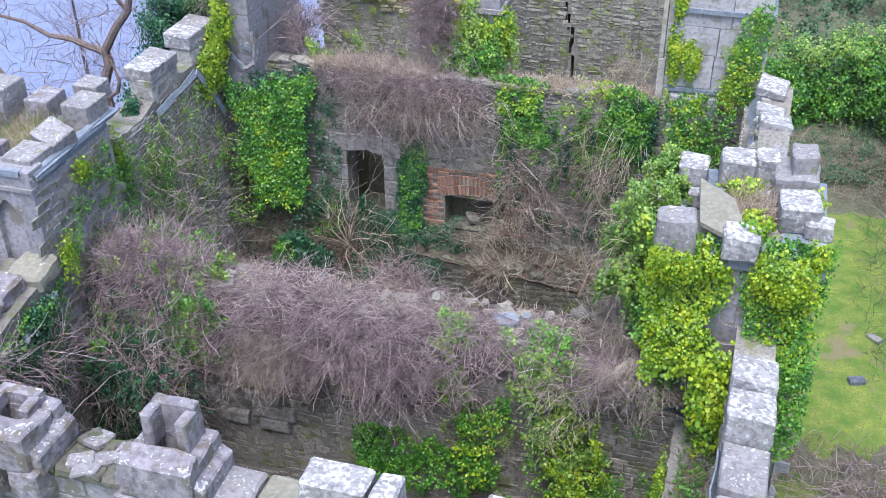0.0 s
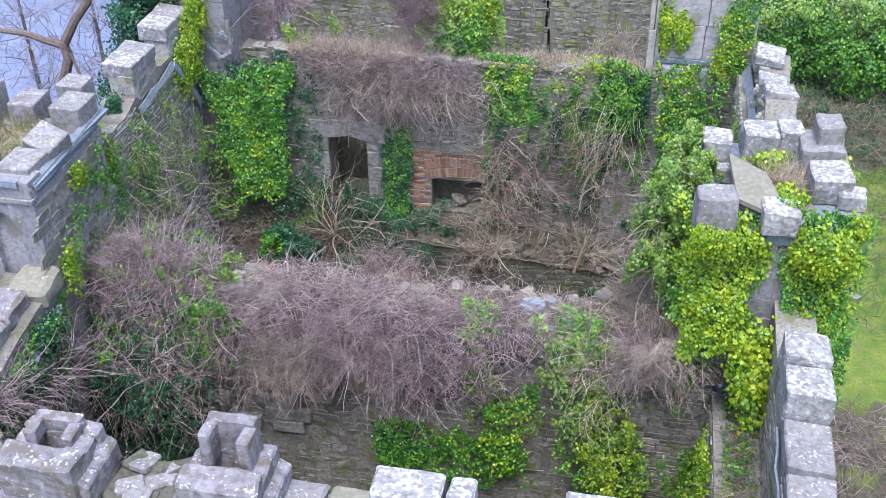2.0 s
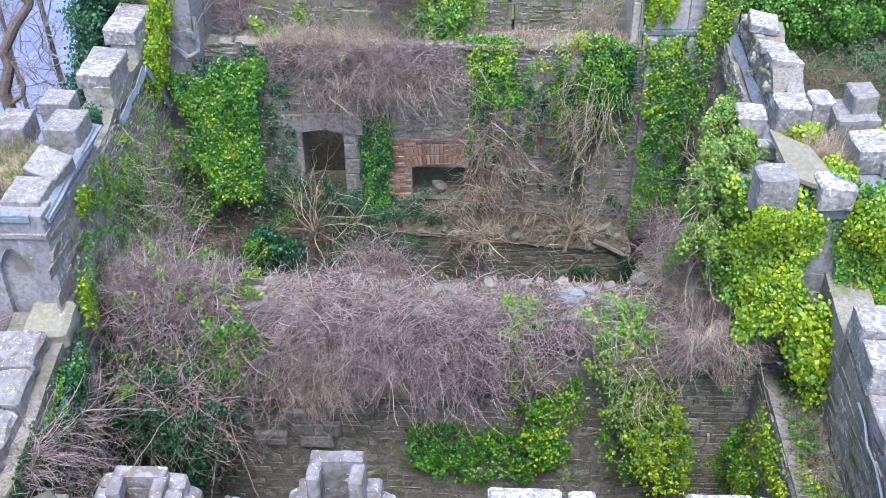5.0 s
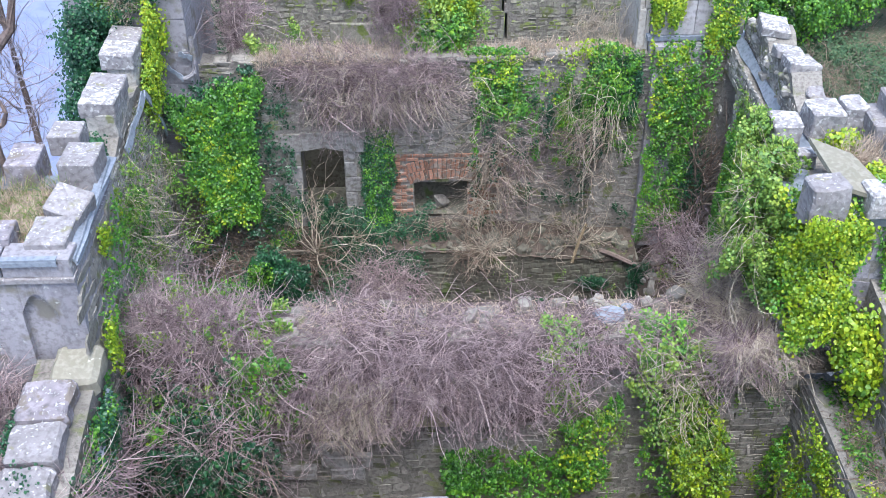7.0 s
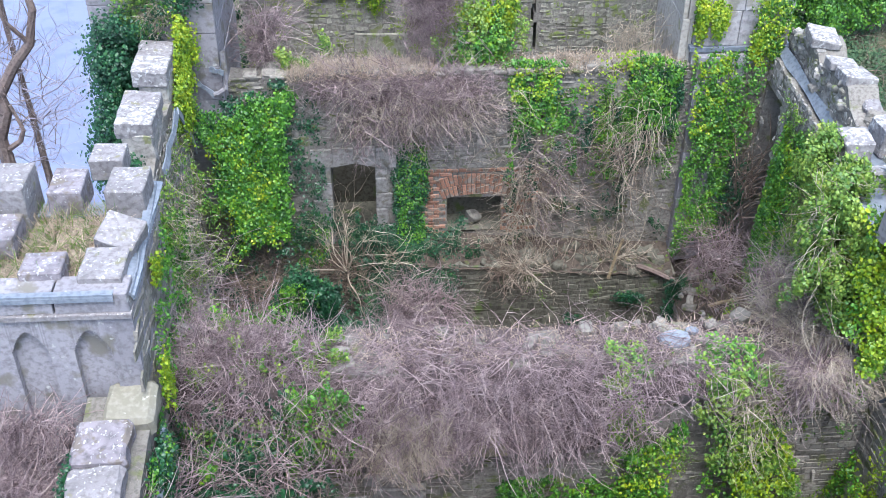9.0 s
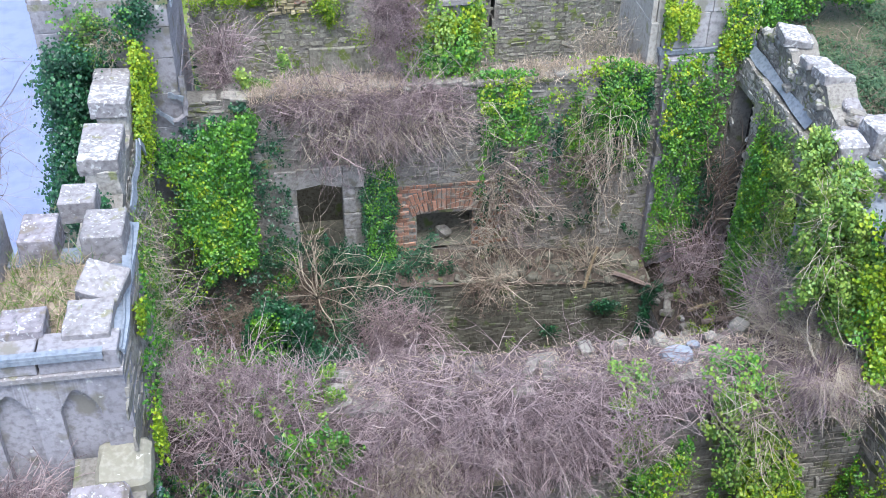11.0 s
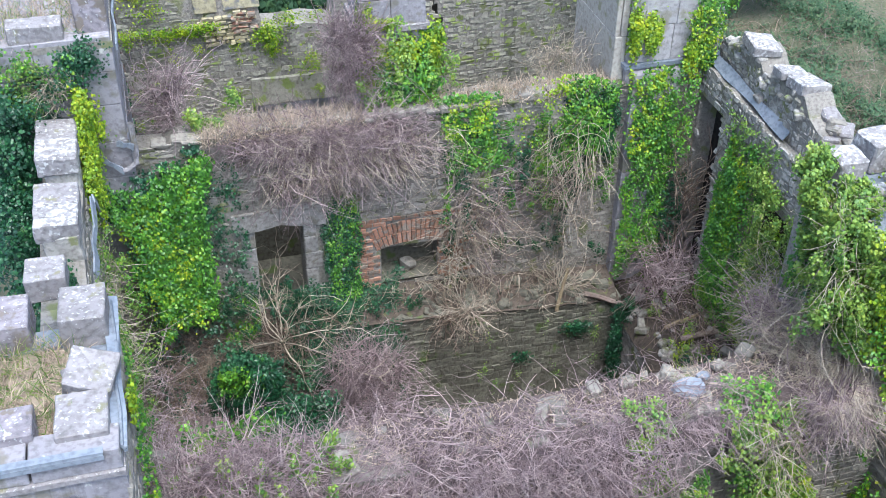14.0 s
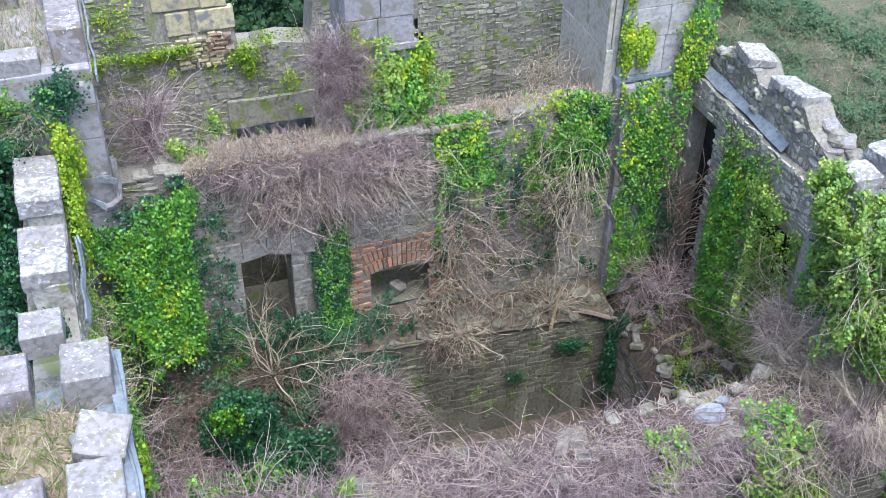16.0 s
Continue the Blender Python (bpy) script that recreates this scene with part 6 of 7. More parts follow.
def hem(x):
    """Height down to which the brambles hang on the cross wall."""
    return np.interp(x, [-3.0, -1.5, -0.5, 0.0, 0.5, 0.85, 1.7, 2.2, 3.0, 5.0], [0.6, 0.35, 0.4, 0.85, 0.85, 0.0, -0.15, 0.6, 1.1, 1.4])


def mat_drape(u, v):
    x = -3.9 + 8.9 * u
    if v < 0.25:
        y, z = -5.48 - 0.6 * v / 0.25, 1.60
    elif v < 0.5:
        q = (v - 0.25) / 0.25 * 1.5708
        y, z = -6.08 - 0.40 * math.sin(q), 1.20 + 0.40 * math.cos(q)
    else:
        k = (v - 0.5) / 0.5
        y, z = -6.48 + 0.10 * k * k, 1.20 + (float(hem(x)) + 0.3 + 0.3 * nz(x, 3, 0, 1.7) - 1.20) * k
    lift = 0.10 * max(0.0, -2.2 - x) + (0.2 * max(0.0, x - 4.0))
    n = 0.10 * nz(x, y, z, 2.2) + 0.06 * nz(x, y, z, 6)
    return (x, y - n, z + lift + n)


lumps("bramble_mat", 90, 26, mat_drape, "thatch", "matted dead bramble stems over the cross wall")


def off_face(p):
    """Keeps canes in front of the cross wall and above the hem."""
    low = p[:, 2] < 1.5
    p[:, 1] = np.where(low & (p[:, 1] > -6.36), -6.36, p[:, 1])
    crest = 1.80 + 0.3 * np.maximum(0, -2.2 - p[:, 0]) + 0.3 * np.maximum(0, p[:, 0] - 4.0)
    p[:, 2] = np.where(p[:, 2] > crest, crest - 0.3 * (p[:, 2] - crest), p[:, 2])
    h = hem(p[:, 0]) - 0.18 + 0.25 * np.sin(p[:, 0] * 9.0)
    p[:, 2] = np.where(p[:, 2] < h, h + 0.4 * (h - p[:, 2]), p[:, 2])
    return p


def off_back(p):
    p[:, 1] = np.where((p[:, 2] < 2.55) & (p[:, 1] > -0.16), -0.16, p[:, 1])
    return p


def bramble(k, lo, hi, head, length, mat, label, seed, radius=0.0041, sag=0.5, curl=0.7, spread=0.7, keep=None, steps=7, patch=None):
    """Long canes in bundles that bow the same way, each with a few side twigs; patch: thins them to heaps with bare places between."""
    rs = np.random.RandomState(seed)
    k = int(k * 0.64)
    st = uni(rs, k, lo, hi)
    if patch is not None:
        w = rs.normal(size=(6, 3)) * 2.6
        st = st[np.sin(st @ w.T + rs.uniform(0, 6.3, 6)).sum(1) / 6 + rs.normal(size=k) * 0.1 > patch]
        k = len(st)
    m = max(4, k // 11)
    pick = rs.randint(0, m, k)
    st = st[pick] * 0.7 + st * 0.3 + rs.normal(size=(k, 3)) * 0.04
    hd = np.array(head) + rs.normal(size=(m, 3))[pick] * spread * 0.8 + rs.normal(size=(k, 3)) * spread * 0.4
    bow = (rs.normal(size=(m, 3))[pick] * 0.7 + rs.normal(size=(k, 3)) * 0.6) * min(curl, 3.2)
    thick = np.exp(rs.normal(size=k) * 0.30)
    ln = rs.uniform(*length, k) * (0.6 + 0.4 * thick)
    steps = max(steps, 7)
    ob = stems("bramble", st, hd, ln, mat, seed, radius, sag, 0, steps, keep=keep, wander=0.15, bend=bow, thick=thick)
    co = np.empty(len(ob.data.vertices) * 3, np.float32)
    ob.data.vertices.foreach_get("co", co)
    co = co.reshape(k, steps + 1, 3, 3).mean(2)
    j = int(k * 0.9)
    a, r = rs.randint(0, k, j), rs.randint(1, steps, j)
    d = co[a, r + 1] - co[a, r]
    d /= np.linalg.norm(d, axis=1)[:, None] + 1e-9
    tw = stems("bramble", co[a, r], d + rs.normal(size=(j, 3)) * 0.55, rs.uniform(0.25, 0.6, j) * ln[a], mat, seed + 5000, radius * 0.68, sag, 1.2, 5, keep=keep, wander=0.16)
    tagged(tw, label + ", side twigs", "brambles", kind="stuff")
    return tagged(ob, label, "brambles", kind="stuff")


bramble(4147, (-3.4, -6.5, 1.5), (3.9, -5.55, 1.68), (0, -0.9, 0.05), (0.3, 1.0), "twig", "dry mauve brambles draped over the cross wall", 101, steps=5, sag=0.5, curl=3.2, spread=1.3, keep=off_face)
bramble(4147, (-2.3, -6.62, 0.35), (2.6, -6.42, 1.5), (0, -0.3, 0.0), (0.3, 1.0), "twig", "tangled dry brambles hanging on the cross wall", 102, steps=5, sag=0.6, curl=3.6, spread=1.4, keep=off_face, patch=-0.15)
bramble(500, (-2.0, -6.6, 0.0), (2.2, -6.42, 0.6), (0, -0.3, 0), (0.4, 1.0), "twig", "thin bramble canes low on the cross wall", 103, sag=0.7, curl=2.4, keep=off_face, patch=0.0)
bramble(1036, (-1.6, -6.75, 0.2), (-0.2, -6.5, 1.3), (0, -0.4, 0.1), (0.3, 0.7), "twigpale", "bleached bramble canes in a tangle", 104, steps=5, sag=0.2, curl=5.0, spread=1.6, keep=off_face)
bramble(2304, (-4.2, -6.7, 1.1), (-2.0, -5.4, 1.9), (0.1, -0.5, 0.1), (0.4, 1.1), "twig", "brambles heaped in the corner of the cross wall", 105, steps=5, sag=0.5, curl=3.0, spread=1.2, patch=-0.15)
bramble(900, (-4.1, -7.25, -0.5), (-2.0, -6.95, 1.2), (0.1, -0.2, -0.1), (0.3, 0.9), "twig", "mauve canes veiling the dark ivy", 151, sag=0.8, curl=2.4, spread=0.9)
bramble(220, (-4.2, -7.3, -0.6), (-2.0, -6.6, 0.9), (0.1, -0.4, 0.4), (0.6, 1.6), "twigbrown", "bramble canes arching through dark ivy", 106, sag=0.9, curl=1.0)
bramble(2534, (-2.7, -0.25, 2.2), (1.0, 0.35, 2.70), (0, -0.5, 0.15), (0.2, 0.75), "twig", "dry brambles spilling from the ledge", 107, steps=5, sag=0.4, curl=3.4, spread=1.4, keep=off_back)
bramble(900, (-2.1, -0.32, 1.5), (1.3, -0.18, 2.6), (0, -0.3, -0.3), (0.3, 0.8), "twigpale", "pale canes tangled down the back wall", 150, sag=0.5, curl=2.6, spread=1.0, keep=off_back)
bramble(1036, (-1.9, -0.3, 1.6), (1.0, -0.16, 2.5), (0, -0.3, -0.4), (0.4, 1.1), "twig", "bramble canes hanging down the back wall", 108, sag=0.8, curl=2.4, spread=1.0, keep=off_back)
bramble(2600, (-0.75, 0.15, 2.6), (0.2, 0.42, 4.2), (0, -0.25, 0.5), (0.2, 0.55), "twig", "haze of mauve twigs on the chimney pier", 109, sag=0.4, curl=1.6, spread=0.4, radius=0.0034)
bramble(240, (1.0, -0.35, -0.6), (4.1, -0.16, 2.4), (0, -0.15, -0.7), (0.4, 1.4), "twigbrown", "thin bare stems hanging on the back wall", 110, sag=0.4, curl=1.6, radius=0.004, keep=off_back)
bramble(160, (1.1, -0.3, 0.0), (2.0, -0.16, 2.0), (0, -0.1, -0.9), (0.5, 1.5), "twigpale", "bleached stems hanging beside the fireplace", 111, sag=0.3, curl=0.7, radius=0.005, keep=off_back)
bramble(600, (-4.25, -5.2, -0.6), (-3.8, -1.5, 1.8), (0.5, 0, 0.1), (0.4, 1.2), "twig", "brambles on the side wall", 112, sag=0.7, curl=2.0, patch=-0.1)
bramble(1152, (-4.2, -5.0, -2.2), (-3.4, -1.8, -0.2), (0.4, -0.1, 0.2), (0.3, 0.9), "twigbrown", "brown brambles at the foot of the side wall", 113, sag=0.7, curl=2.0)
bramble(1300, (-1.8, -5.6, 0.5), (-0.3, -4.6, 1.2), (0, 0.05, 0.4), (0.2, 0.6), "twig", "upright grey brambles behind the cross wall", 114, sag=1.2, curl=2.4, spread=0.8)
bramble(2995, (3.9, -6.2, 1.4), (5.4, -4.4, 2.0), (-0.1, -0.6, 0.1), (0.3, 1.1), "twig", "dense mauve brambles at the foot of the turret", 115, sag=0.8, curl=1.8)
bramble(806, (4.2, -6.4, 1.4), (5.0, -6.0, 1.9), (-0.1, -0.5, -0.4), (0.5, 1.2), "twigpale", "pale canes hanging below the turret", 116, sag=1.0, curl=0.5, keep=off_face)
bramble(120, (5.05, -0.95, -1.2), (5.42, -0.35, 0.9), (0, 0, 1.0), (0.7, 1.8), "twigbrown", "tall bare brown stems in the corner", 117, sag=0.05, curl=1.3, spread=0.4, radius=0.009)
bramble(700, (4.4, -1.6, -1.3), (5.45, -0.4, -0.2), (0, -0.2, 0.3), (0.3, 0.9), "twig", "pinkish brambles heaped in the corner", 136, sag=0.6, curl=2.2, spread=1.0)
bramble(200, (4.3, -3.8, -1.25), (5.4, -0.7, -0.8), (-0.1, -0.3, 0.6), (0.4, 1.1), "twigbrown", "brambles on the raised debris floor", 118, sag=0.9, curl=1.0)
bramble(380, (-4.0, -10.3, -0.9), (-2.4, -8.2, 0.6), (0, 0, 0.6), (0.5, 1.3), "twig", "brambles in the corner by the low wall", 119, sag=0.9, curl=1.0)
bramble(2600, (-7.2, -10.4, 1.0), (-4.7, -7.5, 1.9), (0, 0, 0.6), (0.5, 1.3), "twig", "thicket of bare brambles outside the low wall", 120, sag=0.9, curl=1.0)
bramble(2600, (-6.6, -8.6, 1.0), (-4.7, -7.45, 1.9), (0, 0, 0.5), (0.3, 0.9), "twig", "dense mauve thicket against the turret's foot", 152, sag=0.8, curl=2.6, spread=1.0)
bramble(1500, (-6.4, -7.75, 1.7), (-4.6, -7.42, 2.42), (0, -0.2, 0.4), (0.2, 0.6), "twig", "fine mauve twigs against the turret face", 153, sag=0.5, curl=2.6, spread=0.9)
bramble(140, (3.0, -6.85, 0.3), (4.0, -6.7, 1.6), (-0.1, -0.3, -0.3), (0.3, 0.8), "twigpale", "bleached canes over the cross wall ivy", 154, sag=0.6, curl=2.4, spread=1.0)
bramble(900, (-4.1, -10.0, 1.6), (-3.7, -8.3, 1.95), (0.2, 0, 0.2), (0.2, 0.7), "twig", "brambles sprawling over the low wall's inner edge", 155, sag=0.7, curl=2.6, spread=1.0)
bramble(260, (-4.75, -0.72, 3.8), (-4.25, -0.62, 4.3), (0, -0.3, 0.1), (0.15, 0.4), "twigpale", "dry twigs on the far turret's face", 156, sag=0.5, curl=2.6, spread=1.0)
bramble(620, (-3.35, 0.3, 2.3), (-2.75, 0.8, 3.5), (-0.1, -0.1, 0.6), (0.3, 0.9), "twig", "bare pinkish shrub behind the ledge", 121, sag=0.5, curl=1.8, spread=0.5)
bramble(260, (2.9, 0.5, 2.4), (3.8, 1.6, 2.8), (0, -0.2, 0.7), (0.3, 0.8), "twigpale", "pale bare shrub beside the corner pier", 122, sag=0.7, curl=0.8)
bramble(200, (2.4, -0.45, 0.6), (4.0, -0.25, 2.8), (0, -0.3, -0.3), (0.4, 1.2), "twigpale", "pale trailing stems over the ledge ivy", 123, sag=1.1, curl=0.6, keep=off_back)


bramble(420, (-2.6, -0.8, -1.1), (4.1, -0.2, -0.75), (0, -0.4, 0.1), (0.2, 0.7), "twigbrown", "fallen twigs littering the debris shelf", 124, sag=0.8, curl=2.2, spread=1.0)
bramble(900, (-4.28, -5.0, 0.0), (-4.15, -0.8, 2.8), (0.1, 0, -0.6), (0.2, 0.6), "twigpale", "grey stems netted over the side wall", 125, sag=0.4, curl=2.0, spread=0.9)
bramble(520, (1.0, -0.25, -0.8), (4.1, -0.16, 2.3), (0, -0.2, 0), (0.3, 0.9), "twig", "thin stems netted over the back wall", 126, sag=0.4, curl=2.4, spread=1.0, keep=off_back, patch=0.0)
bramble(300, (3.2, -6.5, 0.6), (4.5, -6.4, 1.6), (0, -0.2, 0), (0.3, 0.9), "twig", "thin stems among ivy on the cross wall", 127, sag=0.6, curl=2.2, spread=1.0, keep=off_face)
bramble(320, (5.2, -4.5, -1.0), (5.45, -2.7, 1.6), (-0.4, 0, 0), (0.3, 0.9), "twigpale", "grey stems on the wall by the arch", 128, sag=0.5, curl=2.0, spread=0.9)

bramble(1500, (-3.4, -6.72, 0.5), (3.2, -6.5, 1.75), (0, -0.5, 0), (0.2, 0.7), "twig", "fine twigs over the cross wall brambles", 129, steps=5, sag=0.3, curl=4.0, spread=1.5, keep=off_face)
bramble(900, (-4.1, -6.9, 0.6), (-2.2, -5.6, 2.0), (0.1, -0.4, 0.1), (0.3, 0.9), "twig", "fine twigs over the corner heap", 130, sag=0.5, curl=2.6, spread=1.0)
bramble(700, (-2.5, -0.9, -1.5), (-0.9, -0.35, -0.8), (0, -0.3, 0.4), (0.3, 0.8), "twigbrown", "brown brambles at the foot of the doorway", 148, sag=0.7, curl=2.2, spread=0.9)
bramble(150, (-1.0, -0.6, -1.0), (4.0, -0.25, -0.2), (0, -0.5, 0.2), (0.2, 0.7), "twigpale", "pale twigs on the shelf and fireplace", 131, sag=0.5, curl=2.4, spread=1.0)

bramble(1800, (-1.3, -1.9, -2.6), (0.2, -0.95, -0.8), (0, -0.3, 0.4), (0.3, 0.9), "twig", "mauve brambles rising in front of the foot wall", 132, sag=0.7, curl=2.2, spread=0.9)
bramble(700, (-3.84, -10.0, 0.0), (-3.6, -7.4, 1.8), (0.4, 0, 0), (0.3, 1.0), "twig", "brambles on the low wall's inner face", 133, sag=0.7, curl=2.0, spread=0.9)
bramble(500, (5.25, -10.2, 1.1), (5.75, -7.0, 1.25), (-0.2, 0, 0.3), (0.2, 0.6), "twigbrown", "twigs strewn over the wall step", 134, sag=0.9, curl=2.0, spread=0.9)
bramble(2000, (3.9, -6.4, 1.5), (5.0, -4.9, 2.1), (-0.3, -0.5, -0.1), (0.3, 0.8), "twigpale", "pale brambles banked against the turret", 149, sag=0.6, curl=2.4, spread=0.9)
bramble(300, (4.0, -6.4, 2.4), (4.7, -5.4, 4.2), (-0.4, -0.5, 0.3), (0.3, 0.8), "twigpale", "pale twigs poking through the bushy ivy", 135, sag=0.4, curl=1.6, spread=0.9)

bramble(1200, (-3.9, -1.6, -2.2), (-2.2, -0.3, -0.6), (0, -0.3, 0.3), (0.3, 0.8), "twigbrown", "brown brambles under the wall curtain", 137, sag=0.7, curl=2.2, spread=0.9)
bramble(200, (0.95, -0.4, -0.7), (1.75, -0.18, 0.8), (0, -0.4, 0.3), (0.3, 0.9), "twigpale", "straw-coloured stems beside the fireplace", 138, sag=0.6, curl=1.6, spread=0.7, keep=off_back)

bramble(900, (4.1, -6.7, 1.5), (4.9, -6.3, 2.3), (-0.2, -0.4, -0.1), (0.3, 0.8), "twigpale", "pale mauve brambles under the turret ivy", 139, sag=0.6, curl=2.6, spread=1.1, keep=off_face)
bramble(1500, (6.6, -6.0, -3.75), (10.2, -0.9, -3.55), (0, -0.1, 0.4), (0.3, 0.8), "twig", "pinkish dead brambles at the foot of the wall", 147, sag=1.0, curl=2.0, spread=1.0, radius=0.006)
lumps("rough_ground", 14, 26, lambda u, v: (6.25 + (4.0 + 0.9 * nz(v * 8, 0, 0, 1.0)) * u, -10.5 + (9.4 + 1.2 * nz(u * 6, 2, 0, 1.0)) * v, -3.72 + 0.16 * nz(u * 5, v * 14, 3, 1.0) - 0.12 * u), "scrubground", "bare brown ground at the foot of the wall", "ground")

bramble(1800, (-4.25, -6.4, 1.7), (-1.9, -5.5, 2.1), (0.1, -0.5, -0.2), (0.25, 0.65), "twig", "brambles matted over the wall's high end", 141, sag=0.9, curl=3.0, spread=0.9)
lumps("rough_ground", 16, 40, lambda u, v: (-5.3 - 9.0 * u, -12 + 44 * v, ground_height(-5.3 - 9.0 * u, 0) + 0.05 + 0.3 * abs(nz(u * 9, v * 44, 1, 0.8))), "scrubground", "scrubby bank falling to the water", "ground")
# scrub takes the twig colour with haze mixed in
bramble(1300, (-9.5, -11.0, -4.6), (-5.6, 6.0, -3.4), (-0.2, 0, 0.7), (0.6, 1.6), "mist", "bare scrub on the bank tinted pale for haze", 142, sag=0.3, curl=1.0, spread=0.6, radius=0.006)
sprigs(45, (-3.9, -6.5, 1.7), (-1.7, -5.5, 2.05), "ivypale", "pale ivy sprigs on the bramble heap", 77, 0.065)
sprigs(40, (-2.4, -6.75, 0.7), (-1.5, -6.5, 1.7), "ivy", "ivy shoots in a line down the brambles", 78, 0.075)

bramble(1200, (-3.9, -2.4, -2.5), (-2.3, -1.0, -1.2), (0, -0.2, 0.3), (0.3, 0.8), "twig", "mauve brambles filling the corner of the sunken room", 143, sag=0.6, curl=2.6, spread=1.0)

bramble(1500, (3.9, -6.75, 1.25), (5.0, -6.4, 2.2), (-0.2, -0.5, 0.0), (0.3, 0.7), "twig", "tangle of pale brambles below the turret", 144, sag=0.5, curl=3.2, spread=1.5, keep=off_face)
bramble(2600, (9.0, 1.0, -3.8), (17.0, 14.0, -3.3), (0, -0.1, 0.5), (0.4, 1.1), "twigbrown", "brown brambles through the scrub", 145, sag=0.8, curl=2.0, spread=0.9, radius=0.007)

bramble(200, (4.3, -3.6, -1.2), (5.3, -0.8, -1.0), (0, -0.1, 0.2), (0.2, 0.6), "twig", "fallen twigs on the raised floor", 146, sag=1.0, curl=2.0, spread=1.0)


def bush(name, at, k, height, spread, mat, label, seed, radius=0.012, lean=(0, 0, 0)):
    """A bare shrub: forking limbs from one foot, with twigs, in one mesh."""
    rs = np.random.RandomState(seed)
    st = np.tile(np.array(at, float), (k, 1)) + rs.normal(size=(k, 3)) * 0.03
    hd = np.c_[rs.normal(size=(k, 2)) * spread, rs.uniform(0.4, 1.0, k)] + np.array(lean)
    main = stems(name, st, hd, rs.uniform(0.5, 1.0, k) * height, mat, seed, radius, 0.25, 1.4, 8, wander=0.2)
    co = np.empty(len(main.data.vertices) * 3, np.float32)
    main.data.vertices.foreach_get("co", co)
    co = co.reshape(k, 9, 3, 3).mean(2)
    pick = rs.randint(0, k, k * 9)
    at_ring = rs.randint(3, 9, k * 9)
    p = co[pick, at_ring]
    d = co[pick, at_ring] - co[pick, at_ring - 1]
    d /= np.linalg.norm(d, axis=1)[:, None] + 1e-9
    stems("twig_spray", p, d + rs.normal(size=d.shape) * 0.6, rs.uniform(0.12, 0.4, len(p)) * height, mat, seed + 1, radius * 0.45, 0.2, 1.8, 5, parent=main, wander=0.25)["kind"] = "stuff"
    return tagged(main, label, "shrub")


bush("bare_shrub", (1.35, -0.75, -1.05), 34, 0.95, 0.75, "twigpale", "bare straw-coloured shrub on the debris shelf", 201, 0.008, lean=(0, -0.5, -0.25))
bush("bare_shrub", (1.05, -0.8, -1.1), 30, 0.9, 0.7, "twigbrown", "bare brown shrub on the debris shelf", 202, 0.007, lean=(-0.2, -0.6, -0.3))
bush("bare_shrub", (-1.85, -0.85, -1.0), 13, 2.0, 0.30, "twigpale", "pale bare sapling in front of the doorway", 203, 0.011, lean=(0, -0.12, 0.5))
bush("bare_shrub", (3.1, -0.55, -1.1), 26, 1.1, 0.7, "twigpale", "bare shrub with broken branches on the shelf", 204, 0.008, lean=(0, -0.3, 0))
bush("bare_shrub", (-0.7, -1.3, -1.9), 26, 1.3, 0.7, "twig", "grey bare shrub over the sunken room", 205, 0.008, lean=(0.2, -0.3, 0.1))
bush("bare_shrub", (3.3, -0.3, 0.3), 7, 1.2, 0.35, "twigpale", "pale climbing stems on the back wall", 206, 0.009, lean=(0, -0.1, 0.5))
bush("bare_shrub", (-3.05, 0.7, 2.4), 16, 1.9, 0.16, "twig", "bare pinkish shrub behind the ledge", 207, 0.007)

def shrub_mass(name, blobs, mat, label, category, seed, size, dense=1.5):
    return tagged(leaves(name, blobs, mat, seed, size * 1.3, out=(0, -0.5, 0.7), dense=dense), label, category, kind="stuff")


# dead grass
def grass(k, lo, hi, length, label, seed, mat="straw", spread=0.5, sag=1.2):
    rs = np.random.RandomState(seed)
    st = uni(rs, k, lo, hi)
    hd = np.array((0, -0.25, 0.9)) + rs.normal(size=(k, 3)) * spread
    ob = stems("grass", st, hd, rs.uniform(*length, k), mat, seed, 0.0045, sag, 0.6, 2)
    return tagged(ob, label, "grass", kind="stuff")



def rough(u, v):
    x, y = 10.2 + 30 * u + 1.2 * nz(0, v * 9, 1, 1.0), -3.0 + 40 * v
    return (x, y, ground_height(x, y) - 0.03 + 0.16 * min(1, u * 15) * (0.6 + abs(nz(x, y, 0, 0.7))))


def rough_back(u, v):
    x, y = 5.5 + 9 * u, 8.0 + 0.8 * nz(u * 6, 0, 2, 1.0) + 20 * v
    return (x, y, ground_height(x, y) - 0.03 + 0.16 * min(1, v * 12) * (0.6 + abs(nz(x, y, 0, 0.7))))


lumps("rough_ground", 40, 50, rough, "scrubground", "rough brown ground under scrub", "ground")
lumps("rough_ground", 20, 30, rough_back, "scrubground", "rough brown ground behind the lawn", "ground")

grass(3800, (-2.7, -0.2, 2.5), (-0.2, 0.35, 2.66), (0.08, 0.26), "dead straw-coloured grass on the ledge", 301)
grass(2400, (0.9, -0.16, 2.55), (4.0, 0.4, 2.62), (0.1, 0.28), "dead grass along the ledge", 302)
grass(1800, (-1.6, -6.2, 1.6), (4.0, -5.5, 1.72), (0.06, 0.15), "dead grass on the broken wall top", 303, spread=0.9, sag=2.5)
grass(1800, (-6.1, -6.85, 3.6), (-4.25, -5.35, 3.63), (0.12, 0.32), "dry grass tussocks on the turret deck", 304)
grass(900, (-6.1, -6.85, 3.6), (-4.25, -5.35, 3.63), (0.12, 0.4), "green grass on the turret deck", 311, mat="ivypale")
grass(900, (-5.5, -0.4, 4.58), (-3.9, 1.6, 4.62), (0.12, 0.3), "green grass on the far turret deck", 312, mat="ivypale")
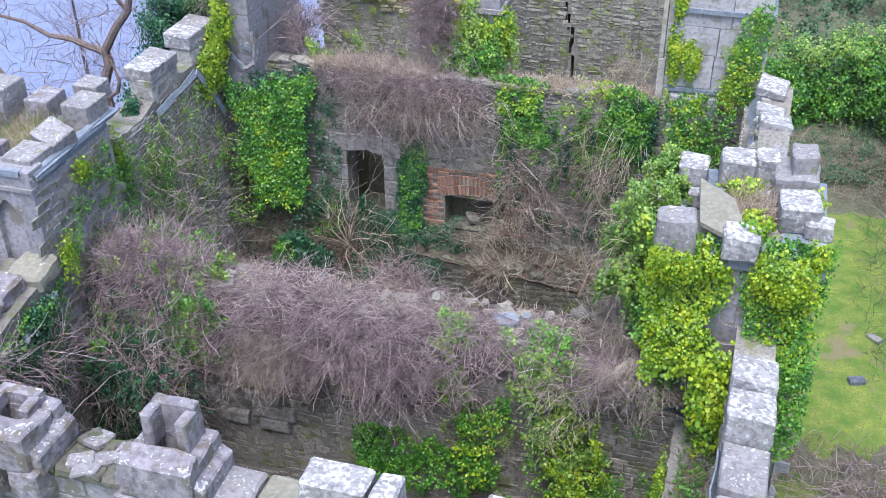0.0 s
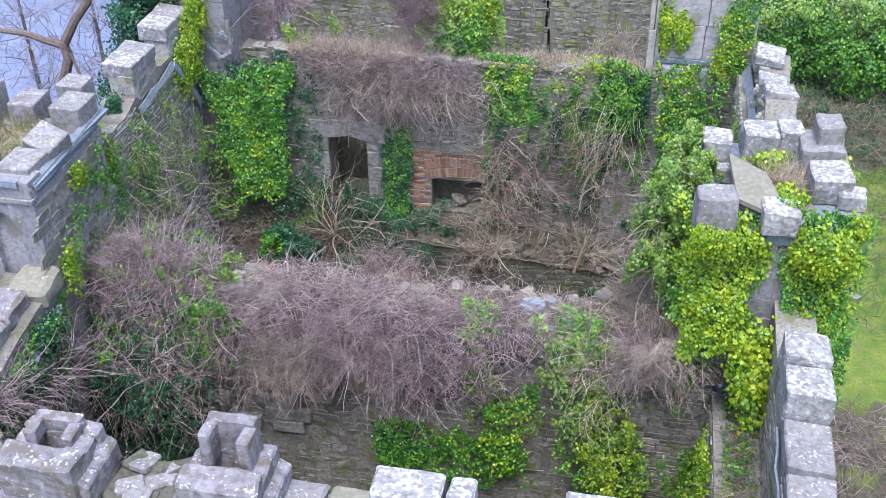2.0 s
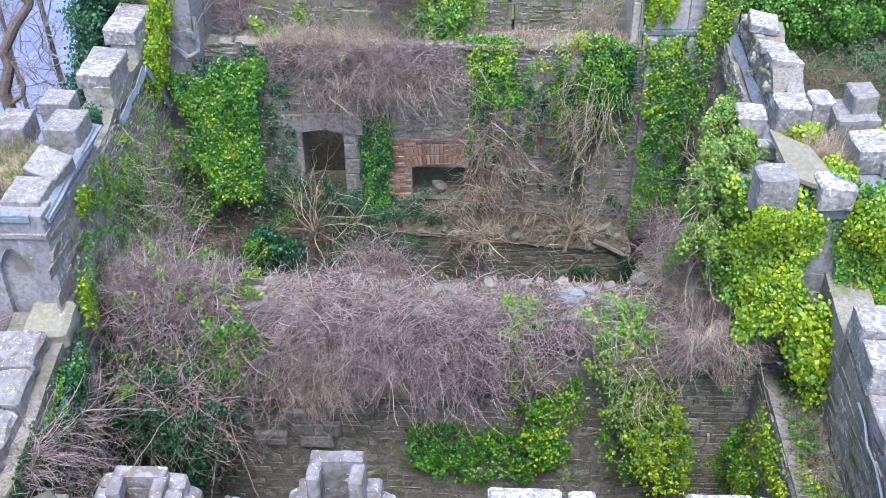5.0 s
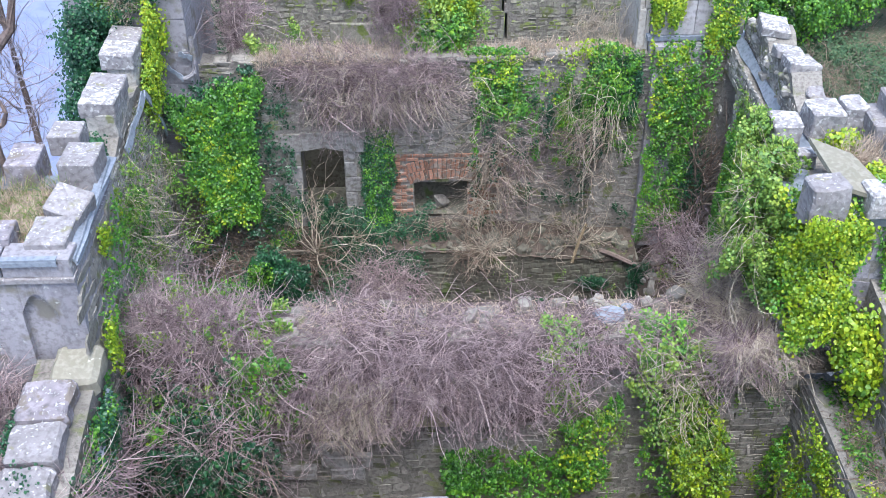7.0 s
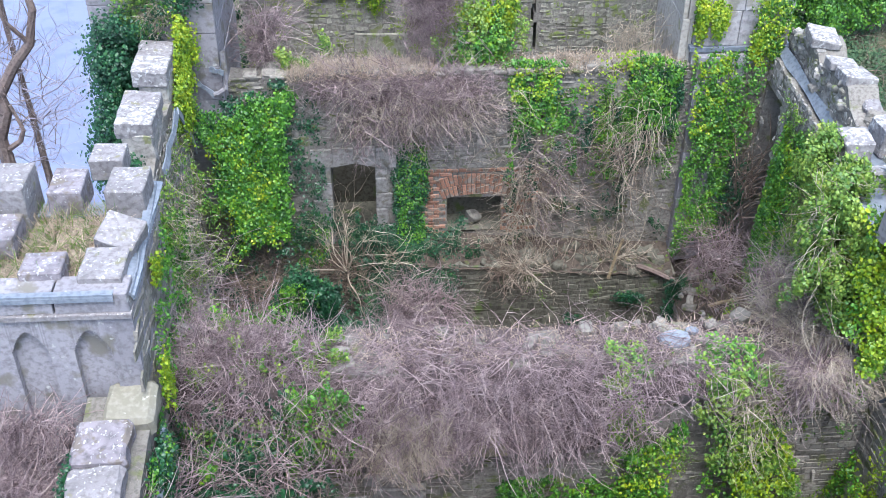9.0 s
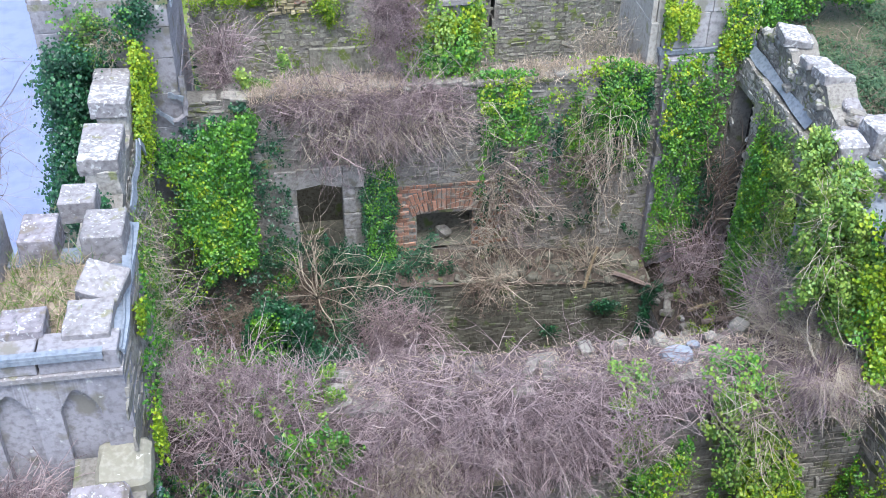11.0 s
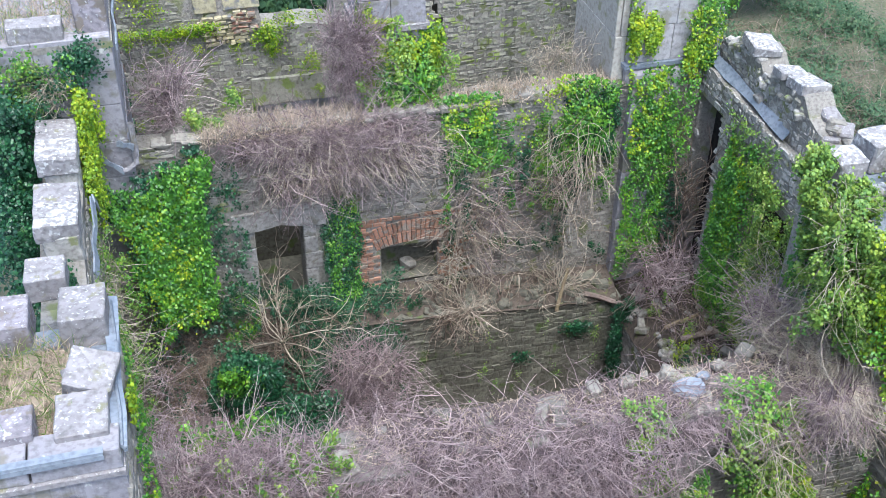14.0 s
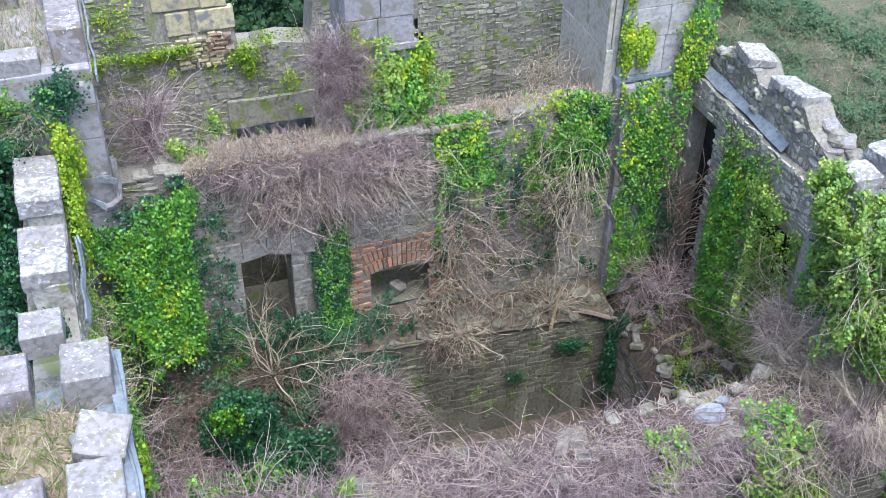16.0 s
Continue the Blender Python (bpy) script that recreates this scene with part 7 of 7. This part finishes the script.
grass(500, (5.45, -5.75, 3.74), (6.05, -5.1, 3.78), (0.2, 0.5), "tuft of dead grass on the turret deck", 305, spread=0.6)
grass(1500, (-5.5, -0.4, 4.58), (-3.9, 1.6, 4.62), (0.15, 0.35), "dry grass on the far turret deck", 306)
grass(5200, (6.4, -8.5, -3.85), (10.2, -0.9, -3.6), (0.1, 0.35), "brown bracken at the foot of the wall", 307, mat="twigbrown")
grass(2200, (6.6, 8.6, -3.85), (16.0, 12.5, -3.7), (0.15, 0.45), "band of dead bracken beyond the lawn", 308, mat="twigbrown")
bramble(1500, (6.4, 8.2, -3.8), (13.5, 12.5, -3.4), (0, -0.1, 0.5), (0.3, 0.9), "twigbrown", "brown brambles in front of the hedge", 140, sag=0.8, curl=1.8, spread=0.9, radius=0.006)
shrub_mass("scrub", [((6.5 + i * 1.3, 9.6 + j * 1.3 + 0.4 * math.sin(i), -3.7), (0.8, 0.8, 0.35), 420) for i in range(7) for j in range(3)], "shrub", "low scrub and bramble before the hedge", "scrub", 504, 0.085, dense=3.0)
grass(6500, (6.5, -4.0, -3.95), (12.0, 9.0, -3.75), (0.05, 0.11), "short lawn grass", 309, mat="ivypale", sag=0.5)

shrub_mass("scrub", [((11.2 + i * 1.5 + 0.6 * (j % 2), 1.5 + j * 1.7, -3.7 + 0.25 * math.sin(i * 2.1 + j)), (1.0, 1.1, 0.45), 640) for i in range(8) for j in range(8)], "shrub", "low grey-green scrub beyond the lawn", "scrub", 503, 0.085, dense=4.0)
grass(2400, (10.5, 0.5, -3.8), (22.0, 14.0, -3.6), (0.4, 1.0), "dead bracken among the scrub", 310, mat="twig")

grass(7000, (8.8, 1.0, -3.85), (17.0, 14.0, -3.5), (0.2, 0.55), "rank grey-green grass through the scrub", 313, mat="shrub", spread=0.7)

# ---- trees and far growth ----
bm = bmesh.new()
limb(bm, [(-7.9, 0.6, -7.0), (-7.95, 0.55, -3.0), (-7.8, 0.5, 0.3), (-7.85, 0.5, 1.2), (-7.62, 0.5, 1.75), (-7.66, 0.5, 2.05), (-7.3, 0.5, 2.6), (-6.95, 0.5, 3.0), (-6.78, 0.5, 3.6), (-6.9, 0.55, 4.6)], 0.15, 0.06, 8)
limb(bm, [(-7.66, 0.5, 2.02), (-8.05, 0.48, 2.12), (-8.4, 0.45, 2.25), (-8.9, 0.4, 2.3), (-9.45, 0.4, 2.55), (-10.2, 0.3, 2.7)], 0.085, 0.03, 7)
limb(bm, [(-7.85, 0.5, 0.9), (-7.5, 0.45, 1.15), (-7.38, 0.4, 1.4), (-7.5, 0.4, 1.9)], 0.06, 0.03, 6)
limb(bm, [(-7.95, 0.55, -1.0), (-8.8, 0.3, 0.2), (-9.8, 0.1, 1.0), (-10.4, 0.0, 2.1)], 0.10, 0.04, 6)
limb(bm, [(-6.95, 0.5, 3.0), (-7.2, 0.3, 3.5), (-7.3, 0.2, 4.3)], 0.05, 0.02, 6)
dead = from_bm("dead_tree", bm, "bark")
tagged(dead, "bare dead tree with crooked reddish limbs by the water", "tree")
rs = np.random.RandomState(5)
stems("twig_spray", uni(rs, 260, (-10.2, 0.0, 0.8), (-6.8, 0.9, 3.6)), np.array((0, 0, 0.5)) + rs.normal(size=(260, 3)) * 0.7, rs.uniform(0.3, 1.0, 260), "bark", 6, 0.006, 0.2, 0.8, 6, parent=dead)["kind"] = "stuff"


def bare_tree(at, height, seed, k=6):
    rs = np.random.RandomState(seed)
    b = bmesh.new()
    limb(b, [at, (at[0] + 0.2, at[1], at[2] + height * 0.35), (at[0], at[1] + 0.2, at[2] + height * 0.7), (at[0] + 0.1, at[1], at[2] + height)], 0.14, 0.03, 6)
    t = from_bm("bare_tree", b, "bark")
    tagged(t, "leafless tree below the castle by the water, twigs haze-pale", "tree", group="bare trees by the water")
    zz = rs.uniform(0.4, 1.0, k * 10)
    st = np.array(at) + np.c_[rs.normal(size=(k * 10, 2)) * 0.05, zz * height]
    hd = np.c_[rs.normal(size=(k * 10, 2)), rs.uniform(0.3, 1.2, k * 10)]
    # branches and twigs carry the haze in their colour
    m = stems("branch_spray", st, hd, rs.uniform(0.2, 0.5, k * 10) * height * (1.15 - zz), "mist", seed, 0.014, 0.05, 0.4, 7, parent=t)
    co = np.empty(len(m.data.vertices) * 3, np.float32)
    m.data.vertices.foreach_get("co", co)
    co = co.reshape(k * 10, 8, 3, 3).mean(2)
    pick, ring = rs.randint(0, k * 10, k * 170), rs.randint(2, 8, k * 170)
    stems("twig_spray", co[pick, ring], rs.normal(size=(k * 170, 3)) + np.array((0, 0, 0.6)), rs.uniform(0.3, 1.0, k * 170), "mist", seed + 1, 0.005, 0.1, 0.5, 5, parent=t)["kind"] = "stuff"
    m["kind"] = "stuff"


for i, (x, y, h) in enumerate(((-10.5, 3.5, 13.4), (-12.0, 1.0, 13.6), (-13.5, 5.0, 12.7), (-9.5, 6.5, 12.7), (-15.0, 2.5, 9.9), (-11.5, 8.5, 14.0))):
    bare_tree((x, y, ground_height(x, y) - 0.1), h, 400 + i * 3)


rs = np.random.RandomState(9)
shrub_mass("hedge", [((x, 12.8 + 0.5 * math.sin(x), -2.4 + 0.15 * (x - 8)), (1.2, 1.0, 1.5), 1500) for x in (6.8, 8.4, 10.0, 11.6, 13.2, 15.0)], "ivy", "tall ivy-covered hedge beyond the lawn", "hedge", 501, 0.10, dense=3.4)
shrub_mass("hedge_top", [((x, 12.7 + 0.5 * math.sin(x), -1.1 + 0.15 * (x - 8)), (1.1, 0.9, 0.5), 420) for x in (6.8, 8.4, 10.0, 11.6, 13.2, 15.0)], "ivypale", "yellow-green ivy topping the hedge", "hedge", 505, 0.085, dense=2.5)
shrub_mass("scrub", [((6.5 + i * 1.7 + (j % 2), 15 + j * 3.2, -3.0 + j * 0.2), (1.5, 1.6, 1.0), 500) for i in range(6) for j in range(3)], "shrub", "grey-green scrub behind the hedge", "scrub", 502, 0.13)


shrub_mass("evergreen_bush", [((-1.6 + 0.9 * i, 5.6 + 0.4 * (i % 2), z), (0.8, 0.7, 1.0), 380) for i in range(3) for z in (-3.0, -1.4, 0.2, 1.6, 2.6)], "wood", "dark evergreen bush behind the broken rear wall", "shrub", 506, 0.13)


def evergreen(at, h, r, seed):
    b = bmesh.new()
    limb(b, [at, (at[0], at[1], at[2] + h * 0.5), (at[0] + 0.1, at[1], at[2] + h)], 0.22, 0.06, 7)
    t = from_bm("tree", b, "bark")
    tagged(t, "dark evergreen tree at the edge of the wood", "tree", group="trees behind the castle")
    rs = np.random.RandomState(seed)
    bl = []
    for i in range(14):
        a, q = rs.uniform(0, 6.28), rs.uniform(0.25, 1.0)
        rr = r * (1.1 - q * 0.6)
        bl.append(((at[0] + math.cos(a) * rr * 0.7, at[1] + math.sin(a) * rr * 0.7, at[2] + h * q), (rr * 0.55, rr * 0.55, h * 0.12), 300))
    leaves("crown", bl, "wood", seed, 0.22, parent=t, out=(0, -0.3, 0.8), dense=1.4)


for i, (x, y, h, r) in enumerate(((-1.0, 9.0, 8.5, 2.6), (1.5, 10.5, 9.0, 2.8), (-4.0, 10.0, 9.0, 2.8), (9.5, 24, 9.0, 3.2), (13.0, 22, 10.0, 3.6), (5.5, 25, 10.0, 3.4), (17.0, 25, 10.0, 3.6), (8.0, 30, 11.0, 4.0), (2.5, 27, 11, 3.6))):
    evergreen((x, y, ground_height(x, y) - 0.1), h, r, 600 + i)
for i, (x, y) in enumerate(((8.62, 1.05), (9.05, 2.73))):
    ob = block("flat_stone", (0.35, 0.2, 0.12), (x, y, ground_height(x, y) - 0.04), "felt" if i == 0 else "lime", None, seed=1700 + i, turn=20 - 60 * i)
    tagged(ob, "dark flat stone on the lawn" if i == 0 else "pale flat stone on the lawn", "stone", group="stones on the lawn")
